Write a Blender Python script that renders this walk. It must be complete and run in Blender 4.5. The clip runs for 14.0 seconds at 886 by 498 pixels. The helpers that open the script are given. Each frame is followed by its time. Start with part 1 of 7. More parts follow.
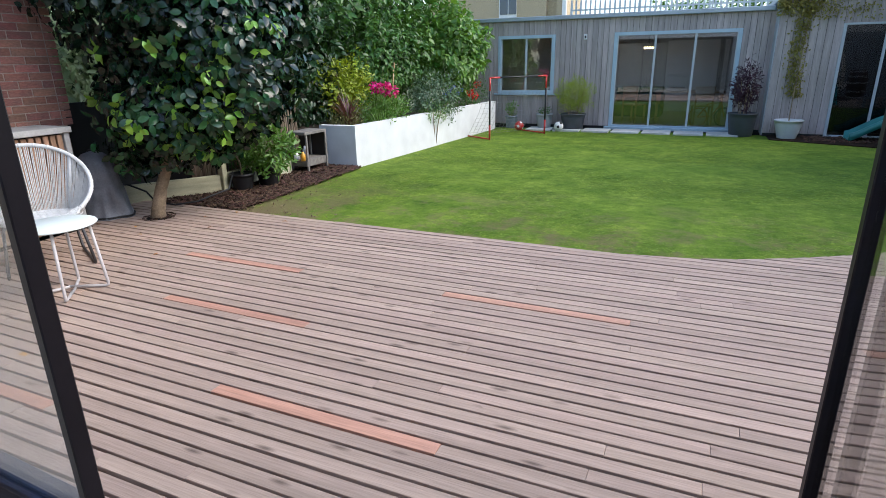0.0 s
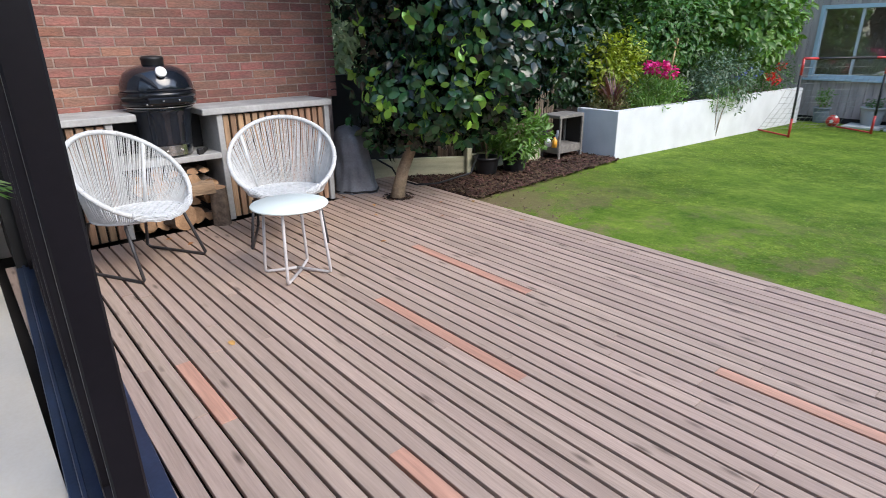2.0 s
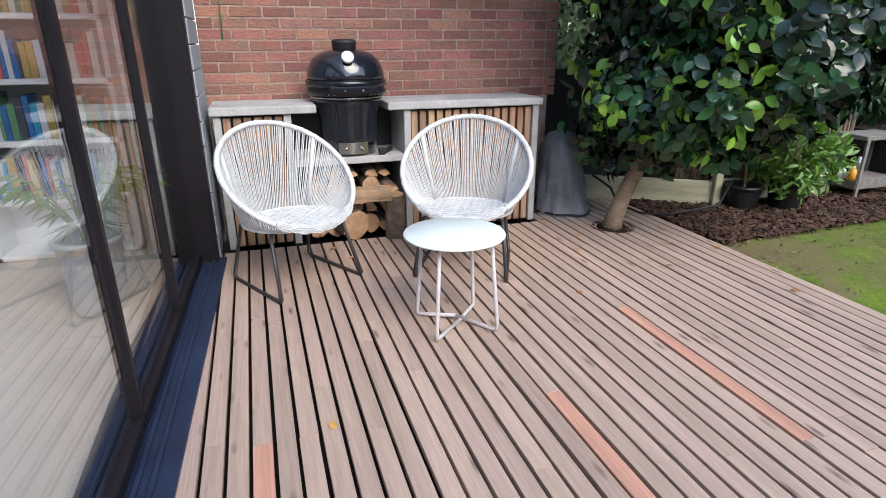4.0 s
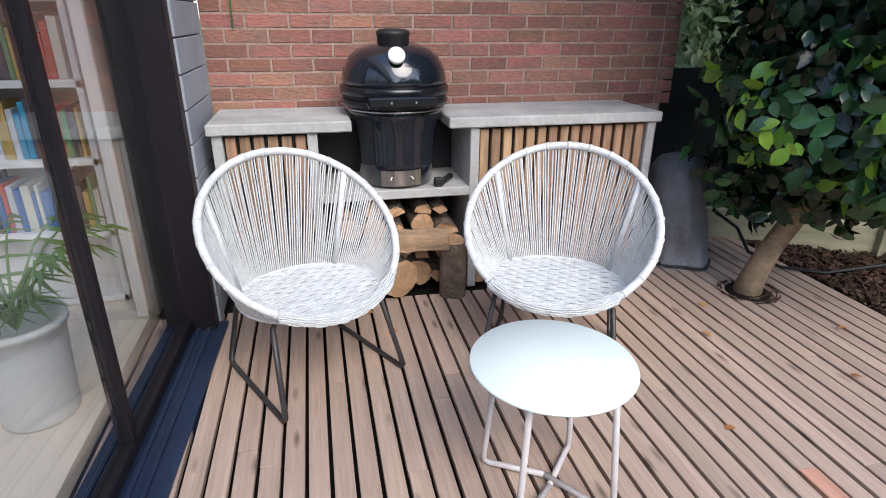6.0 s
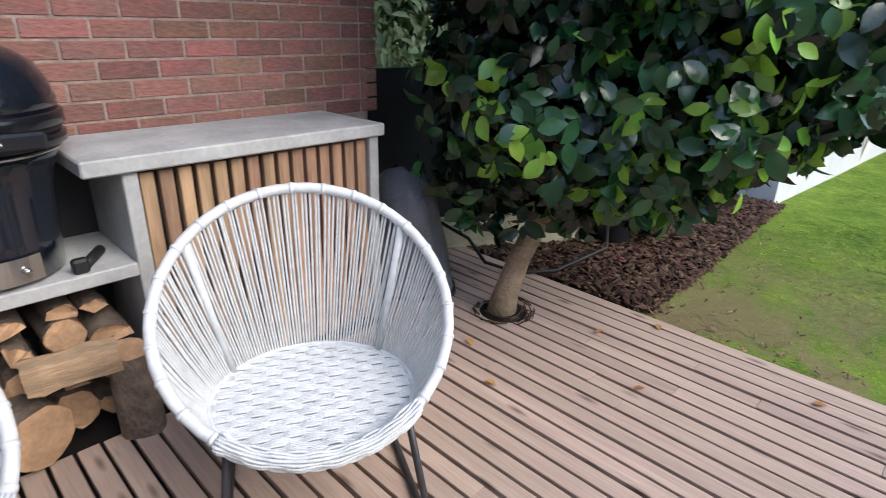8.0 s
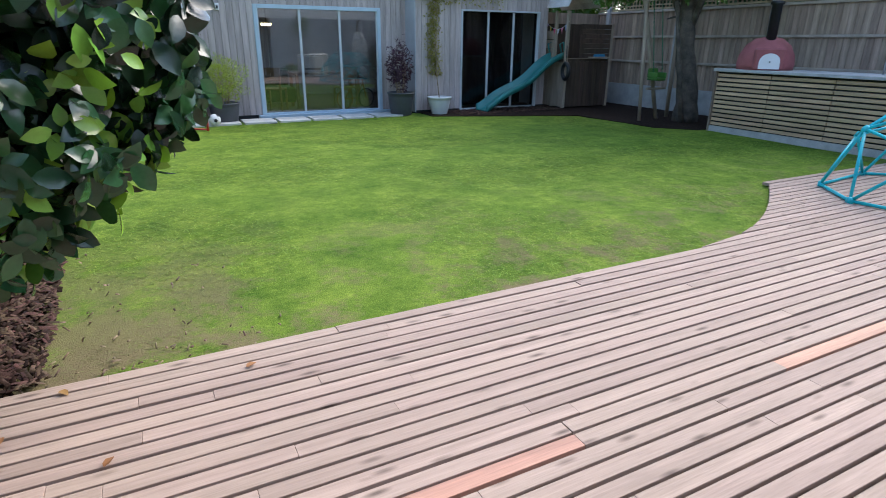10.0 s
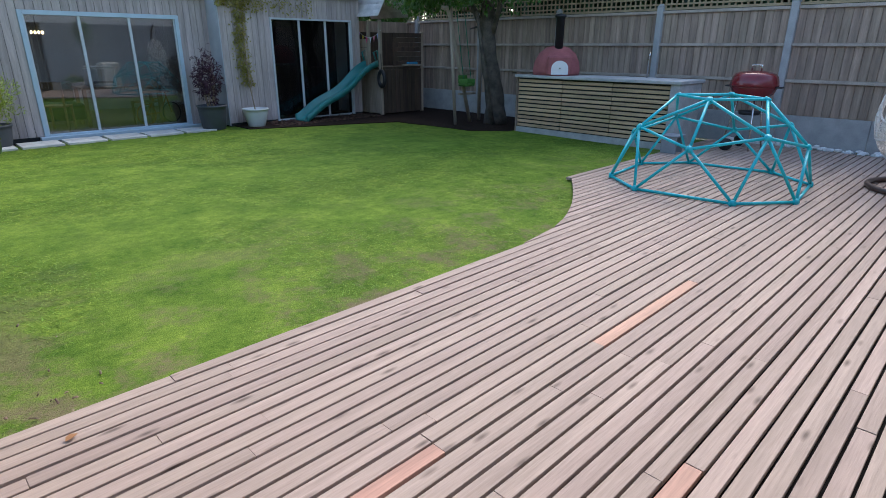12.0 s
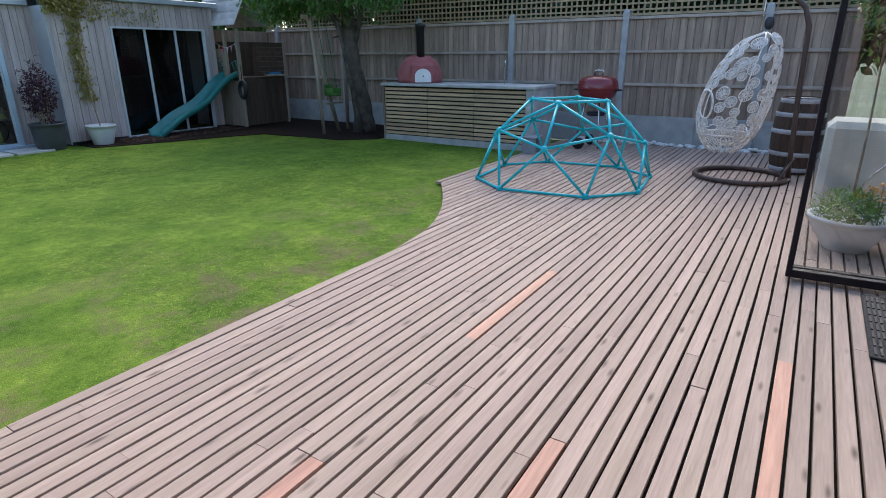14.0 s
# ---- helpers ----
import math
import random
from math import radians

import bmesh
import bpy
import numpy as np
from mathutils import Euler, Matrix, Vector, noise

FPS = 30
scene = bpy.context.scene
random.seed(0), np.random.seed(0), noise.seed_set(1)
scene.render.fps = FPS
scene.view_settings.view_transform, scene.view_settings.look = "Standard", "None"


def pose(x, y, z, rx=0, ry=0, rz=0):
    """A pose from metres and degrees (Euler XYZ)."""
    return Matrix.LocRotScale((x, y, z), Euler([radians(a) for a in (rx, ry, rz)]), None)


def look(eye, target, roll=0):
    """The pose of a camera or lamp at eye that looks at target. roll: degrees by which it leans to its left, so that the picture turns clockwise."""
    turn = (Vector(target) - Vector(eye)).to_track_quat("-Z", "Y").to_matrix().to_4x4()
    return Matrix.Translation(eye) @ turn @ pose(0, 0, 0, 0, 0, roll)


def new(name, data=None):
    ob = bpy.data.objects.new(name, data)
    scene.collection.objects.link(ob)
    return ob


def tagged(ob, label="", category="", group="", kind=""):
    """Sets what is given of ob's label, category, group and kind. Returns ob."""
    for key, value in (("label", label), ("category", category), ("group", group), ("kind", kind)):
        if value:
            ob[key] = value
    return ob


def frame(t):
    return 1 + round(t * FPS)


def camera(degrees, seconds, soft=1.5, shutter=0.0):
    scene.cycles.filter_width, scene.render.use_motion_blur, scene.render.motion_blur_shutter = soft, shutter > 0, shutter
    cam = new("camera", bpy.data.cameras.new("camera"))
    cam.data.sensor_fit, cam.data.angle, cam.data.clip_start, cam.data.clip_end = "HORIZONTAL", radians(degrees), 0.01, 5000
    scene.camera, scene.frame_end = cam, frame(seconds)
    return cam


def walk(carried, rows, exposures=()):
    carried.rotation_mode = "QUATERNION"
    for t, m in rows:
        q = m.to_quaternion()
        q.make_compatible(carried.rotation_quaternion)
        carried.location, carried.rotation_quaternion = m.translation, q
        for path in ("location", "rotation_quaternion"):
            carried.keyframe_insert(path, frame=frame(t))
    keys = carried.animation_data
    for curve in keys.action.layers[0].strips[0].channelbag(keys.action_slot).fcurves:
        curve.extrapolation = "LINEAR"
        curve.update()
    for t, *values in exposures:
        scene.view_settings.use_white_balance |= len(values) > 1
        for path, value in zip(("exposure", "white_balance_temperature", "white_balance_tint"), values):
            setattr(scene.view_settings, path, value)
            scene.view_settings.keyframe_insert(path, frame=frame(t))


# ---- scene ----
cam = camera(76.2, 14.0, soft=0.8, shutter=0.15)
PATH = [
    (0, (0.722, 0.55, 1.518), (-0.055, 2.281, 0.886), -1.0),
    (0.5, (0.657, 0.683, 1.514), (-0.137, 2.399, 0.862), -1.0),
    (1, (0.508, 0.921, 1.504), (-0.427, 2.557, 0.835), -0.9),
    (1.5, (0.324, 1.097, 1.484), (-0.865, 2.554, 0.803), -0.7),
    (2, (0.171, 1.282, 1.513), (-1.249, 2.506, 0.816), -0.5),
    (2.5, (0.009, 1.491, 1.431), (-1.543, 2.551, 0.746), -0.9),
    (3, (-0.167, 1.724, 1.423), (-1.855, 2.544, 0.732), -0.5),
    (3.5, (-0.476, 1.925, 1.386), (-2.24, 2.562, 0.69), -0.5),
    (4, (-0.727, 2.002, 1.389), (-2.513, 2.582, 0.699), -0.1),
    (6.3, (-2.03, 2.282, 1.468), (-3.835, 2.68, 0.704), 0.4),
    (6.5, (-2.111, 2.321, 1.465), (-3.91, 2.742, 0.699), 0.4),
    (7, (-2.287, 2.395, 1.452), (-4.039, 2.982, 0.687), 0.6),
    (7.5, (-2.54, 2.393, 1.437), (-4.11, 3.38, 0.687), 1.2),
    (8, (-2.741, 2.477, 1.41), (-4.042, 3.801, 0.667), 1.3),
    (8.5, (-2.892, 2.486, 1.399), (-3.677, 4.179, 0.68), 0.9),
    (9, (-3.028, 2.5, 1.392), (-3.094, 4.37, 0.686), 0.8),
    (9.2, (-3.082, 2.486, 1.395), (-2.872, 4.347, 0.693), 0.7),
    (11.3, (-3.278, 2.513, 1.496), (-2.092, 3.971, 0.811), 0.3),
    (11.5, (-3.274, 2.512, 1.508), (-2.04, 3.93, 0.823), 0.2),
    (12, (-3.246, 2.505, 1.505), (-1.919, 3.841, 0.831), 0.2),
    (12.5, (-3.229, 2.483, 1.5), (-1.829, 3.748, 0.837), 0.1),
    (13, (-3.218, 2.449, 1.508), (-1.742, 3.626, 0.848), 0.1),
    (13.5, (-3.22, 2.435, 1.504), (-1.678, 3.527, 0.85), 0.2),
    (14, (-3.228, 2.411, 1.506), (-1.637, 3.434, 0.858), -0.3),
]
EXPOSURES = [(0, 1.53), (2, 1.5), (4, 1.58), (6.5, 1.45), (7.5, 1.36), (8.0, 1.56), (8.5, 1.88), (9.0, 2.13), (9.5, 2.0), (11.5, 1.6), (14, 1.58)]
walk(cam, [(t, look(eye, target, roll)) for t, eye, target, roll in PATH], EXPOSURES)

# ---- world, sun and light ----
world = bpy.data.worlds.new("sky_world")
scene.world = world
world.use_nodes = True
wn = world.node_tree
sky = wn.nodes.new("ShaderNodeTexSky")
sky.sky_type, sky.sun_disc = "NISHITA", False
sky.sun_elevation, sky.sun_rotation = radians(42), radians(76)
sky.air_density, sky.dust_density, sky.ozone_density = 1.0, 1.2, 1.5
wn.nodes["Background"].inputs["Strength"].default_value = 0.15
wn.links.new(sky.outputs["Color"], wn.nodes["Background"].inputs["Color"])
sun_data = bpy.data.lights.new("sun", "SUN")
sun_data.energy, sun_data.angle, sun_data.color = 1.0, radians(40), (1.0, 0.94, 0.86)
sun = new("sun", sun_data)
sun.matrix_world = look((14, 9.5, 12.5), (0, 6, 0))


# ---- materials ----
def mat(name, col, rough=0.6, var=0.25, scale=8.0, bump=0.1, metal=0.0, col2=None, stretch=(1, 1, 1), island=0.0,
        obj=0.0, spec=0.5, coat=0.0, fine=60.0, transmission=0.0, subs=0.0):
    m = bpy.data.materials.new(name)
    m.use_nodes = True
    nt = m.node_tree
    n, l = nt.nodes, nt.links
    b = n["Principled BSDF"]
    b.inputs["Roughness"].default_value = rough
    b.inputs["Metallic"].default_value = metal
    b.inputs["Specular IOR Level"].default_value = spec
    b.inputs["Coat Weight"].default_value = coat
    b.inputs["Transmission Weight"].default_value = transmission
    tc = n.new("ShaderNodeTexCoord")
    mp = n.new("ShaderNodeMapping")
    mp.inputs["Scale"].default_value = stretch
    l.new(tc.outputs["Object"], mp.inputs["Vector"])
    rnd = None
    if obj or island:
        oi = n.new("ShaderNodeObjectInfo")
        geo = n.new("ShaderNodeNewGeometry")
        rnd = oi.outputs["Random"] if obj else geo.outputs["Random Per Island"]
        off = n.new("ShaderNodeVectorMath")
        off.operation = "SCALE"
        cx = n.new("ShaderNodeCombineXYZ")
        l.new(rnd, cx.inputs[0])
        l.new(rnd, cx.inputs[1])
        l.new(rnd, cx.inputs[2])
        l.new(cx.outputs[0], off.inputs[0])
        off.inputs["Scale"].default_value = 37.0
        l.new(off.outputs[0], mp.inputs["Location"])
    big = n.new("ShaderNodeTexNoise")
    big.inputs["Scale"].default_value, big.inputs["Detail"].default_value = scale, 5
    l.new(mp.outputs[0], big.inputs["Vector"])
    small = n.new("ShaderNodeTexNoise")
    small.inputs["Scale"].default_value, small.inputs["Detail"].default_value = fine, 3
    l.new(mp.outputs[0], small.inputs["Vector"])
    ramp = n.new("ShaderNodeValToRGB")
    dark = [c * (1 - var) for c in col] if col2 is None else list(col2)
    lite = [min(1, c * (1 + var * 0.6)) for c in col] if col2 is None else list(col)
    ramp.color_ramp.elements[0].position, ramp.color_ramp.elements[1].position = 0.3, 0.72
    ramp.color_ramp.elements[0].color, ramp.color_ramp.elements[1].color = (*dark, 1), (*lite, 1)
    l.new(big.outputs["Fac"], ramp.inputs[0])
    mul = n.new("ShaderNodeMix")
    mul.data_type, mul.blend_type = "RGBA", "OVERLAY"
    mul.inputs[0].default_value = min(1, var)
    l.new(ramp.outputs[0], mul.inputs[6])
    l.new(small.outputs["Fac"], mul.inputs[7])
    out = mul.outputs[2]
    if rnd is not None:
        amount = obj or island
        hsv = n.new("ShaderNodeHueSaturation")
        rng = n.new("ShaderNodeMapRange")
        rng.inputs["To Min"].default_value, rng.inputs["To Max"].default_value = 1 - amount, 1 + amount
        l.new(rnd, rng.inputs[0])
        l.new(rng.outputs[0], hsv.inputs["Value"])
        hue = n.new("ShaderNodeMapRange")
        hue.inputs["To Min"].default_value, hue.inputs["To Max"].default_value = 0.5 - amount * 0.05, 0.5 + amount * 0.05
        fr = n.new("ShaderNodeMath")
        fr.operation = "MULTIPLY"
        fr.inputs[1].default_value = 7.31
        fr2 = n.new("ShaderNodeMath")
        fr2.operation = "FRACT"
        l.new(rnd, fr.inputs[0])
        l.new(fr.outputs[0], fr2.inputs[0])
        l.new(fr2.outputs[0], hue.inputs[0])
        l.new(hue.outputs[0], hsv.inputs["Hue"])
        l.new(out, hsv.inputs["Color"])
        out = hsv.outputs[0]
    l.new(out, b.inputs["Base Color"])
    if bump:
        bp = n.new("ShaderNodeBump")
        bp.inputs["Strength"].default_value, bp.inputs["Distance"].default_value = bump, 0.01
        l.new(small.outputs["Fac"], bp.inputs["Height"])
        l.new(bp.outputs[0], b.inputs["Normal"])
    return m


def leafy(name, col, var=0.35, rough=0.4, thin=0.25):
    """Leaf material: varies leaf by leaf, lets a little light through."""
    m = mat(name, col, rough, 0.2, 14, 0.05, island=var)
    nt = m.node_tree
    b = nt.nodes["Principled BSDF"]
    tr = nt.nodes.new("ShaderNodeBsdfTranslucent")
    mix = nt.nodes.new("ShaderNodeMixShader")
    mix.inputs[0].default_value = thin
    tr.inputs["Color"].default_value = (col[0] * 1.6, col[1] * 1.5, col[2] * 0.7, 1)
    nt.links.new(b.outputs[0], mix.inputs[1])
    nt.links.new(tr.outputs[0], mix.inputs[2])
    nt.links.new(mix.outputs[0], nt.nodes["Material Output"].inputs["Surface"])
    return m


def glass(name, tint=(0.9, 0.95, 0.95), refl=1.0):
    """Window glass: clear, with a Fresnel reflection."""
    m = bpy.data.materials.new(name)
    m.use_nodes = True
    nt = m.node_tree
    nt.nodes.remove(nt.nodes["Principled BSDF"])
    t, g, f = nt.nodes.new("ShaderNodeBsdfTransparent"), nt.nodes.new("ShaderNodeBsdfGlossy"), nt.nodes.new("ShaderNodeLayerWeight")
    pw, ad = nt.nodes.new("ShaderNodeMath"), nt.nodes.new("ShaderNodeMath")
    mix = nt.nodes.new("ShaderNodeMixShader")
    k = nt.nodes.new("ShaderNodeMath")
    k.operation, k.use_clamp = "MULTIPLY", True
    k.inputs[1].default_value = refl
    f.inputs["Blend"].default_value = 0.5
    pw.operation, ad.operation = "POWER", "MULTIPLY_ADD"
    pw.inputs[1].default_value = 5.0
    ad.inputs[1].default_value, ad.inputs[2].default_value = 0.96, 0.04
    nt.links.new(f.outputs["Facing"], pw.inputs[0])
    nt.links.new(pw.outputs[0], ad.inputs[0])
    t.inputs["Color"].default_value = (*tint, 1)
    g.inputs["Roughness"].default_value = 0.0
    nt.links.new(ad.outputs[0], k.inputs[0])
    nt.links.new(k.outputs[0], mix.inputs[0])
    nt.links.new(t.outputs[0], mix.inputs[1])
    nt.links.new(g.outputs[0], mix.inputs[2])
    nt.links.new(mix.outputs[0], nt.nodes["Material Output"].inputs["Surface"])
    return m


GRAIN = (0.35, 6, 6)
m_deck = mat("deck_timber", (0.47, 0.346, 0.278), 0.7, 0.22, 2.2, 0.35, col2=(0.365, 0.270, 0.214), stretch=GRAIN, obj=0.09, fine=16, spec=0.22)
m_deck_new = mat("new_deck_timber", (0.56, 0.30, 0.208), 0.65, 0.25, 2.0, 0.25, stretch=GRAIN, obj=0.08, fine=16)


def knots(m):
    """Sparse dark knots and stains along the boards."""
    nt = m.node_tree
    b = nt.nodes["Principled BSDF"]
    src = b.inputs["Base Color"].links[0].from_socket
    mp = next(q for q in nt.nodes if q.type == "MAPPING")
    vor, th, mix = nt.nodes.new("ShaderNodeTexVoronoi"), nt.nodes.new("ShaderNodeMapRange"), nt.nodes.new("ShaderNodeMix")
    vor.inputs["Scale"].default_value = 2.4
    vm, sc_, gt, mu = nt.nodes.new("ShaderNodeVectorMath"), nt.nodes.new("ShaderNodeSeparateColor"), nt.nodes.new("ShaderNodeMath"), nt.nodes.new("ShaderNodeMath")
    vm.operation, gt.operation, mu.operation = "MULTIPLY", "GREATER_THAN", "MULTIPLY"
    vm.inputs[1].default_value = (4.5, 1, 1)
    gt.inputs[1].default_value = 0.56
    nt.links.new(mp.outputs[0], vm.inputs[0])
    nt.links.new(vm.outputs[0], vor.inputs["Vector"])
    nt.links.new(vor.outputs["Color"], sc_.inputs[0])
    nt.links.new(sc_.outputs[0], gt.inputs[0])
    th.inputs["From Min"].default_value, th.inputs["From Max"].default_value = 0.05, 0.24
    th.inputs["To Min"].default_value, th.inputs["To Max"].default_value = 0.8, 0.0
    nt.links.new(vor.outputs["Distance"], th.inputs[0])
    mix.data_type = "RGBA"
    nt.links.new(th.outputs[0], mu.inputs[0])
    nt.links.new(gt.outputs[0], mu.inputs[1])
    nt.links.new(mu.outputs[0], mix.inputs[0])
    nt.links.new(src, mix.inputs[6])
    mix.inputs[7].default_value = (0.10, 0.07, 0.055, 1)
    nt.links.new(mix.outputs[2], b.inputs["Base Color"])


knots(m_deck)
# near-black colour holds the shade of the board gaps and trunk opening
m_under = mat("shade_black", (0.010, 0.007, 0.006), 0.9, 0.4, 6)
m_brick = mat("red_brick", (0.31, 0.122, 0.092), 0.85, 0.45, 9, 0.7, col2=(0.205, 0.118, 0.092), stretch=(1, 0.5, 1.6), obj=0.26, fine=60)
m_mortar = mat("mortar", (0.33, 0.25, 0.21), 0.95, 0.3, 12, 0.6)
m_conc = mat("pale_concrete", (0.42, 0.42, 0.41), 0.75, 0.22, 5, 0.15, fine=45)
m_slat = mat("cedar_slat", (0.37, 0.225, 0.138), 0.75, 0.45, 3, 0.35, stretch=(6, 6, 0.5), obj=0.22, fine=16)
m_black = mat("black_paint", (0.012, 0.012, 0.013), 0.55, 0.2, 8, 0.05)
m_alu = mat("black_aluminium", (0.012, 0.010, 0.013), 0.45, 0.15, 8, 0.02, spec=0.25)
m_track = mat("blue_black_track", (0.026, 0.044, 0.092), 0.32, 0.25, 6, 0.05, metal=0.3)
m_white_render = mat("white_render", (0.68, 0.69, 0.70), 0.85, 0.10, 3, 0.2)
m_lawn = mat("lawn", (0.145, 0.238, 0.036), 0.9, 0.30, 1.3, 0.6, col2=(0.100, 0.188, 0.025), fine=140)


def worn(m, near, far, amount):
    """Straw-coloured worn patches that thin out away from the deck."""
    nt = m.node_tree
    b = nt.nodes["Principled BSDF"]
    src = b.inputs["Base Color"].links[0].from_socket
    tc, sep = nt.nodes.new("ShaderNodeTexCoord"), nt.nodes.new("ShaderNodeSeparateXYZ")
    rng_, ns, th, mul_, mix = nt.nodes.new("ShaderNodeMapRange"), nt.nodes.new("ShaderNodeTexNoise"), nt.nodes.new("ShaderNodeMapRange"), nt.nodes.new("ShaderNodeMath"), nt.nodes.new("ShaderNodeMix")
    nt.links.new(tc.outputs["Object"], sep.inputs[0])
    nt.links.new(tc.outputs["Object"], ns.inputs["Vector"])
    ns.inputs["Scale"].default_value, ns.inputs["Detail"].default_value, ns.inputs["Roughness"].default_value = 1.7, 12, 0.78
    nt.links.new(sep.outputs[1], rng_.inputs[0])
    rng_.inputs["From Min"].default_value, rng_.inputs["From Max"].default_value = near, far
    rng_.inputs["To Min"].default_value, rng_.inputs["To Max"].default_value = amount, 0.05
    side, tot = nt.nodes.new("ShaderNodeMapRange"), nt.nodes.new("ShaderNodeMath")
    side.inputs["From Min"].default_value, side.inputs["From Max"].default_value = -3.9, -2.3
    side.inputs["To Min"].default_value, side.inputs["To Max"].default_value = 0.11, 0.0
    nt.links.new(sep.outputs[0], side.inputs[0])
    nt.links.new(ns.outputs[0], tot.inputs[0])
    nt.links.new(side.outputs[0], tot.inputs[1])
    nt.links.new(tot.outputs[0], th.inputs[0])
    th.inputs["From Min"].default_value, th.inputs["From Max"].default_value = 0.49, 0.61
    mul_.operation = "MULTIPLY"
    nt.links.new(rng_.outputs[0], mul_.inputs[0])
    nt.links.new(th.outputs[0], mul_.inputs[1])
    mix.data_type = "RGBA"
    nt.links.new(mul_.outputs[0], mix.inputs[0])
    nt.links.new(src, mix.inputs[6])
    mix.inputs[7].default_value = (0.20, 0.15, 0.088, 1)
    nt.links.new(mix.outputs[2], b.inputs["Base Color"])


def mottle(m, low, high):
    """Uneven growth: lighter yellowish and deeper green tufts at three sizes."""
    nt = m.node_tree
    b = nt.nodes["Principled BSDF"]
    src = b.inputs["Base Color"].links[0].from_socket
    tc = nt.nodes.new("ShaderNodeTexCoord")
    for sc_, det, warm in ((2.3, 5, 1.0), (13.0, 6, 0.8), (75.0, 4, 0.6)):
        ns, mr, mx = nt.nodes.new("ShaderNodeTexNoise"), nt.nodes.new("ShaderNodeValToRGB"), nt.nodes.new("ShaderNodeMix")
        ns.inputs["Scale"].default_value, ns.inputs["Detail"].default_value, ns.inputs["Roughness"].default_value = sc_, det, 0.7
        nt.links.new(tc.outputs["Object"], ns.inputs["Vector"])
        nt.links.new(ns.outputs[0], mr.inputs[0])
        e = mr.color_ramp.elements
        e[0].position, e[1].position = 0.32, 0.68
        e[0].color = (low * 0.92, low, low * 0.9, 1)
        e[1].color = (high * (1 + 0.12 * warm), high, high, 1)
        mx.data_type, mx.blend_type = "RGBA", "MULTIPLY"
        mx.inputs[0].default_value = 1.0
        nt.links.new(src, mx.inputs[6])
        nt.links.new(mr.outputs[0], mx.inputs[7])
        src = mx.outputs[2]
    nt.links.new(src, b.inputs["Base Color"])


mottle(m_lawn, 0.74, 1.2)
worn(m_lawn, 5.2, 7.4, 0.9)
m_lawn.node_tree.nodes["Principled BSDF"].inputs["Specular IOR Level"].default_value = 0.08
m_mulch = mat("bark_mulch", (0.036, 0.022, 0.016), 0.95, 0.5, 25, 0.9, col2=(0.014, 0.009, 0.007), spec=0.1)
m_chip = mat("bark_chip", (0.085, 0.050, 0.036), 0.9, 0.35, 20, 0.4, island=0.7, spec=0.2)
m_clad = mat("weathered_cladding", (0.44, 0.365, 0.34), 0.8, 0.25, 3, 0.3, stretch=(5, 5, 0.4), obj=0.13, fine=18)
m_studio_frame = mat("pale_blue_frame", (0.42, 0.53, 0.60), 0.4, 0.08, 4, 0.02)
m_trim = mat("zinc_trim", (0.36, 0.40, 0.43), 0.4, 0.12, 4, 0.03, metal=0.3)
m_grey_clad = mat("grey_board_cladding", (0.30, 0.33, 0.37), 0.7, 0.12, 4, 0.1, obj=0.05)
m_fence = mat("weathered_fence", (0.37, 0.275, 0.21), 0.85, 0.42, 2.2, 0.6, stretch=(5, 5, 0.35), obj=0.15, fine=18)
m_concpost = mat("concrete_post", (0.38, 0.385, 0.38), 0.85, 0.18, 6, 0.3)
m_trellis = mat("trellis_wood", (0.34, 0.26, 0.155), 0.8, 0.25, 5, 0.2)
m_rope = mat("white_cord", (0.60, 0.61, 0.61), 0.55, 0.12, 30, 0.1, fine=220)
m_cane = mat("white_woven_seat", (0.60, 0.62, 0.63), 0.6, 0.15, 20, 0.4, fine=160)
m_darkmetal = mat("charcoal_metal", (0.035, 0.033, 0.036), 0.45, 0.2, 10, 0.03)
m_tablemetal = mat("mint_white_metal", (0.74, 0.83, 0.80), 0.5, 0.05, 4, 0.02)
m_tableleg = mat("pale_grey_metal", (0.52, 0.49, 0.49), 0.4, 0.08, 8, 0.02)
m_kamado = mat("black_glazed_ceramic", (0.010, 0.013, 0.020), 0.08, 0.2, 20, 0.03, coat=0.6)
m_band = mat("gloss_black_steel", (0.010, 0.011, 0.014), 0.18, 0.2, 12, 0.02)
m_steel = mat("brushed_steel", (0.62, 0.60, 0.57), 0.25, 0.15, 10, 0.03, metal=1.0)
m_bark = mat("camellia_bark", (0.30, 0.22, 0.14), 0.9, 0.4, 10, 0.6)
# dark green leaf, blackened further to hold the shade of the crown's gaps
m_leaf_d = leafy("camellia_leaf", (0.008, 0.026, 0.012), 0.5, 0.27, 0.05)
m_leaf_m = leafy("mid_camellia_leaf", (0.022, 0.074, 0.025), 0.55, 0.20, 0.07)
for q in (m_leaf_d,):
    q.node_tree.nodes["Principled BSDF"].inputs["Specular IOR Level"].default_value = 0.5
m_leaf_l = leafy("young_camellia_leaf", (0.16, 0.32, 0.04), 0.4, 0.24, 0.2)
m_glass = glass("clear_glass", (0.95, 0.96, 0.96), 1.5)
m_glass_dark = glass("studio_glass", (0.66, 0.69, 0.69), 4.2)
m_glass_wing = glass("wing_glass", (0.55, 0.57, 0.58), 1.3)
m_plaster = mat("white_plaster", (0.74, 0.73, 0.71), 0.85, 0.06, 2, 0.05)
m_int_floor = mat("polished_concrete_floor", (0.74, 0.66, 0.55), 0.35, 0.12, 2, 0.03)
m_teal = mat("turquoise_paint", (0.010, 0.52, 0.58), 0.35, 0.15, 6, 0.03)
m_log = mat("split_log_face", (0.46, 0.29, 0.16), 0.85, 0.3, 12, 0.4, island=0.2)
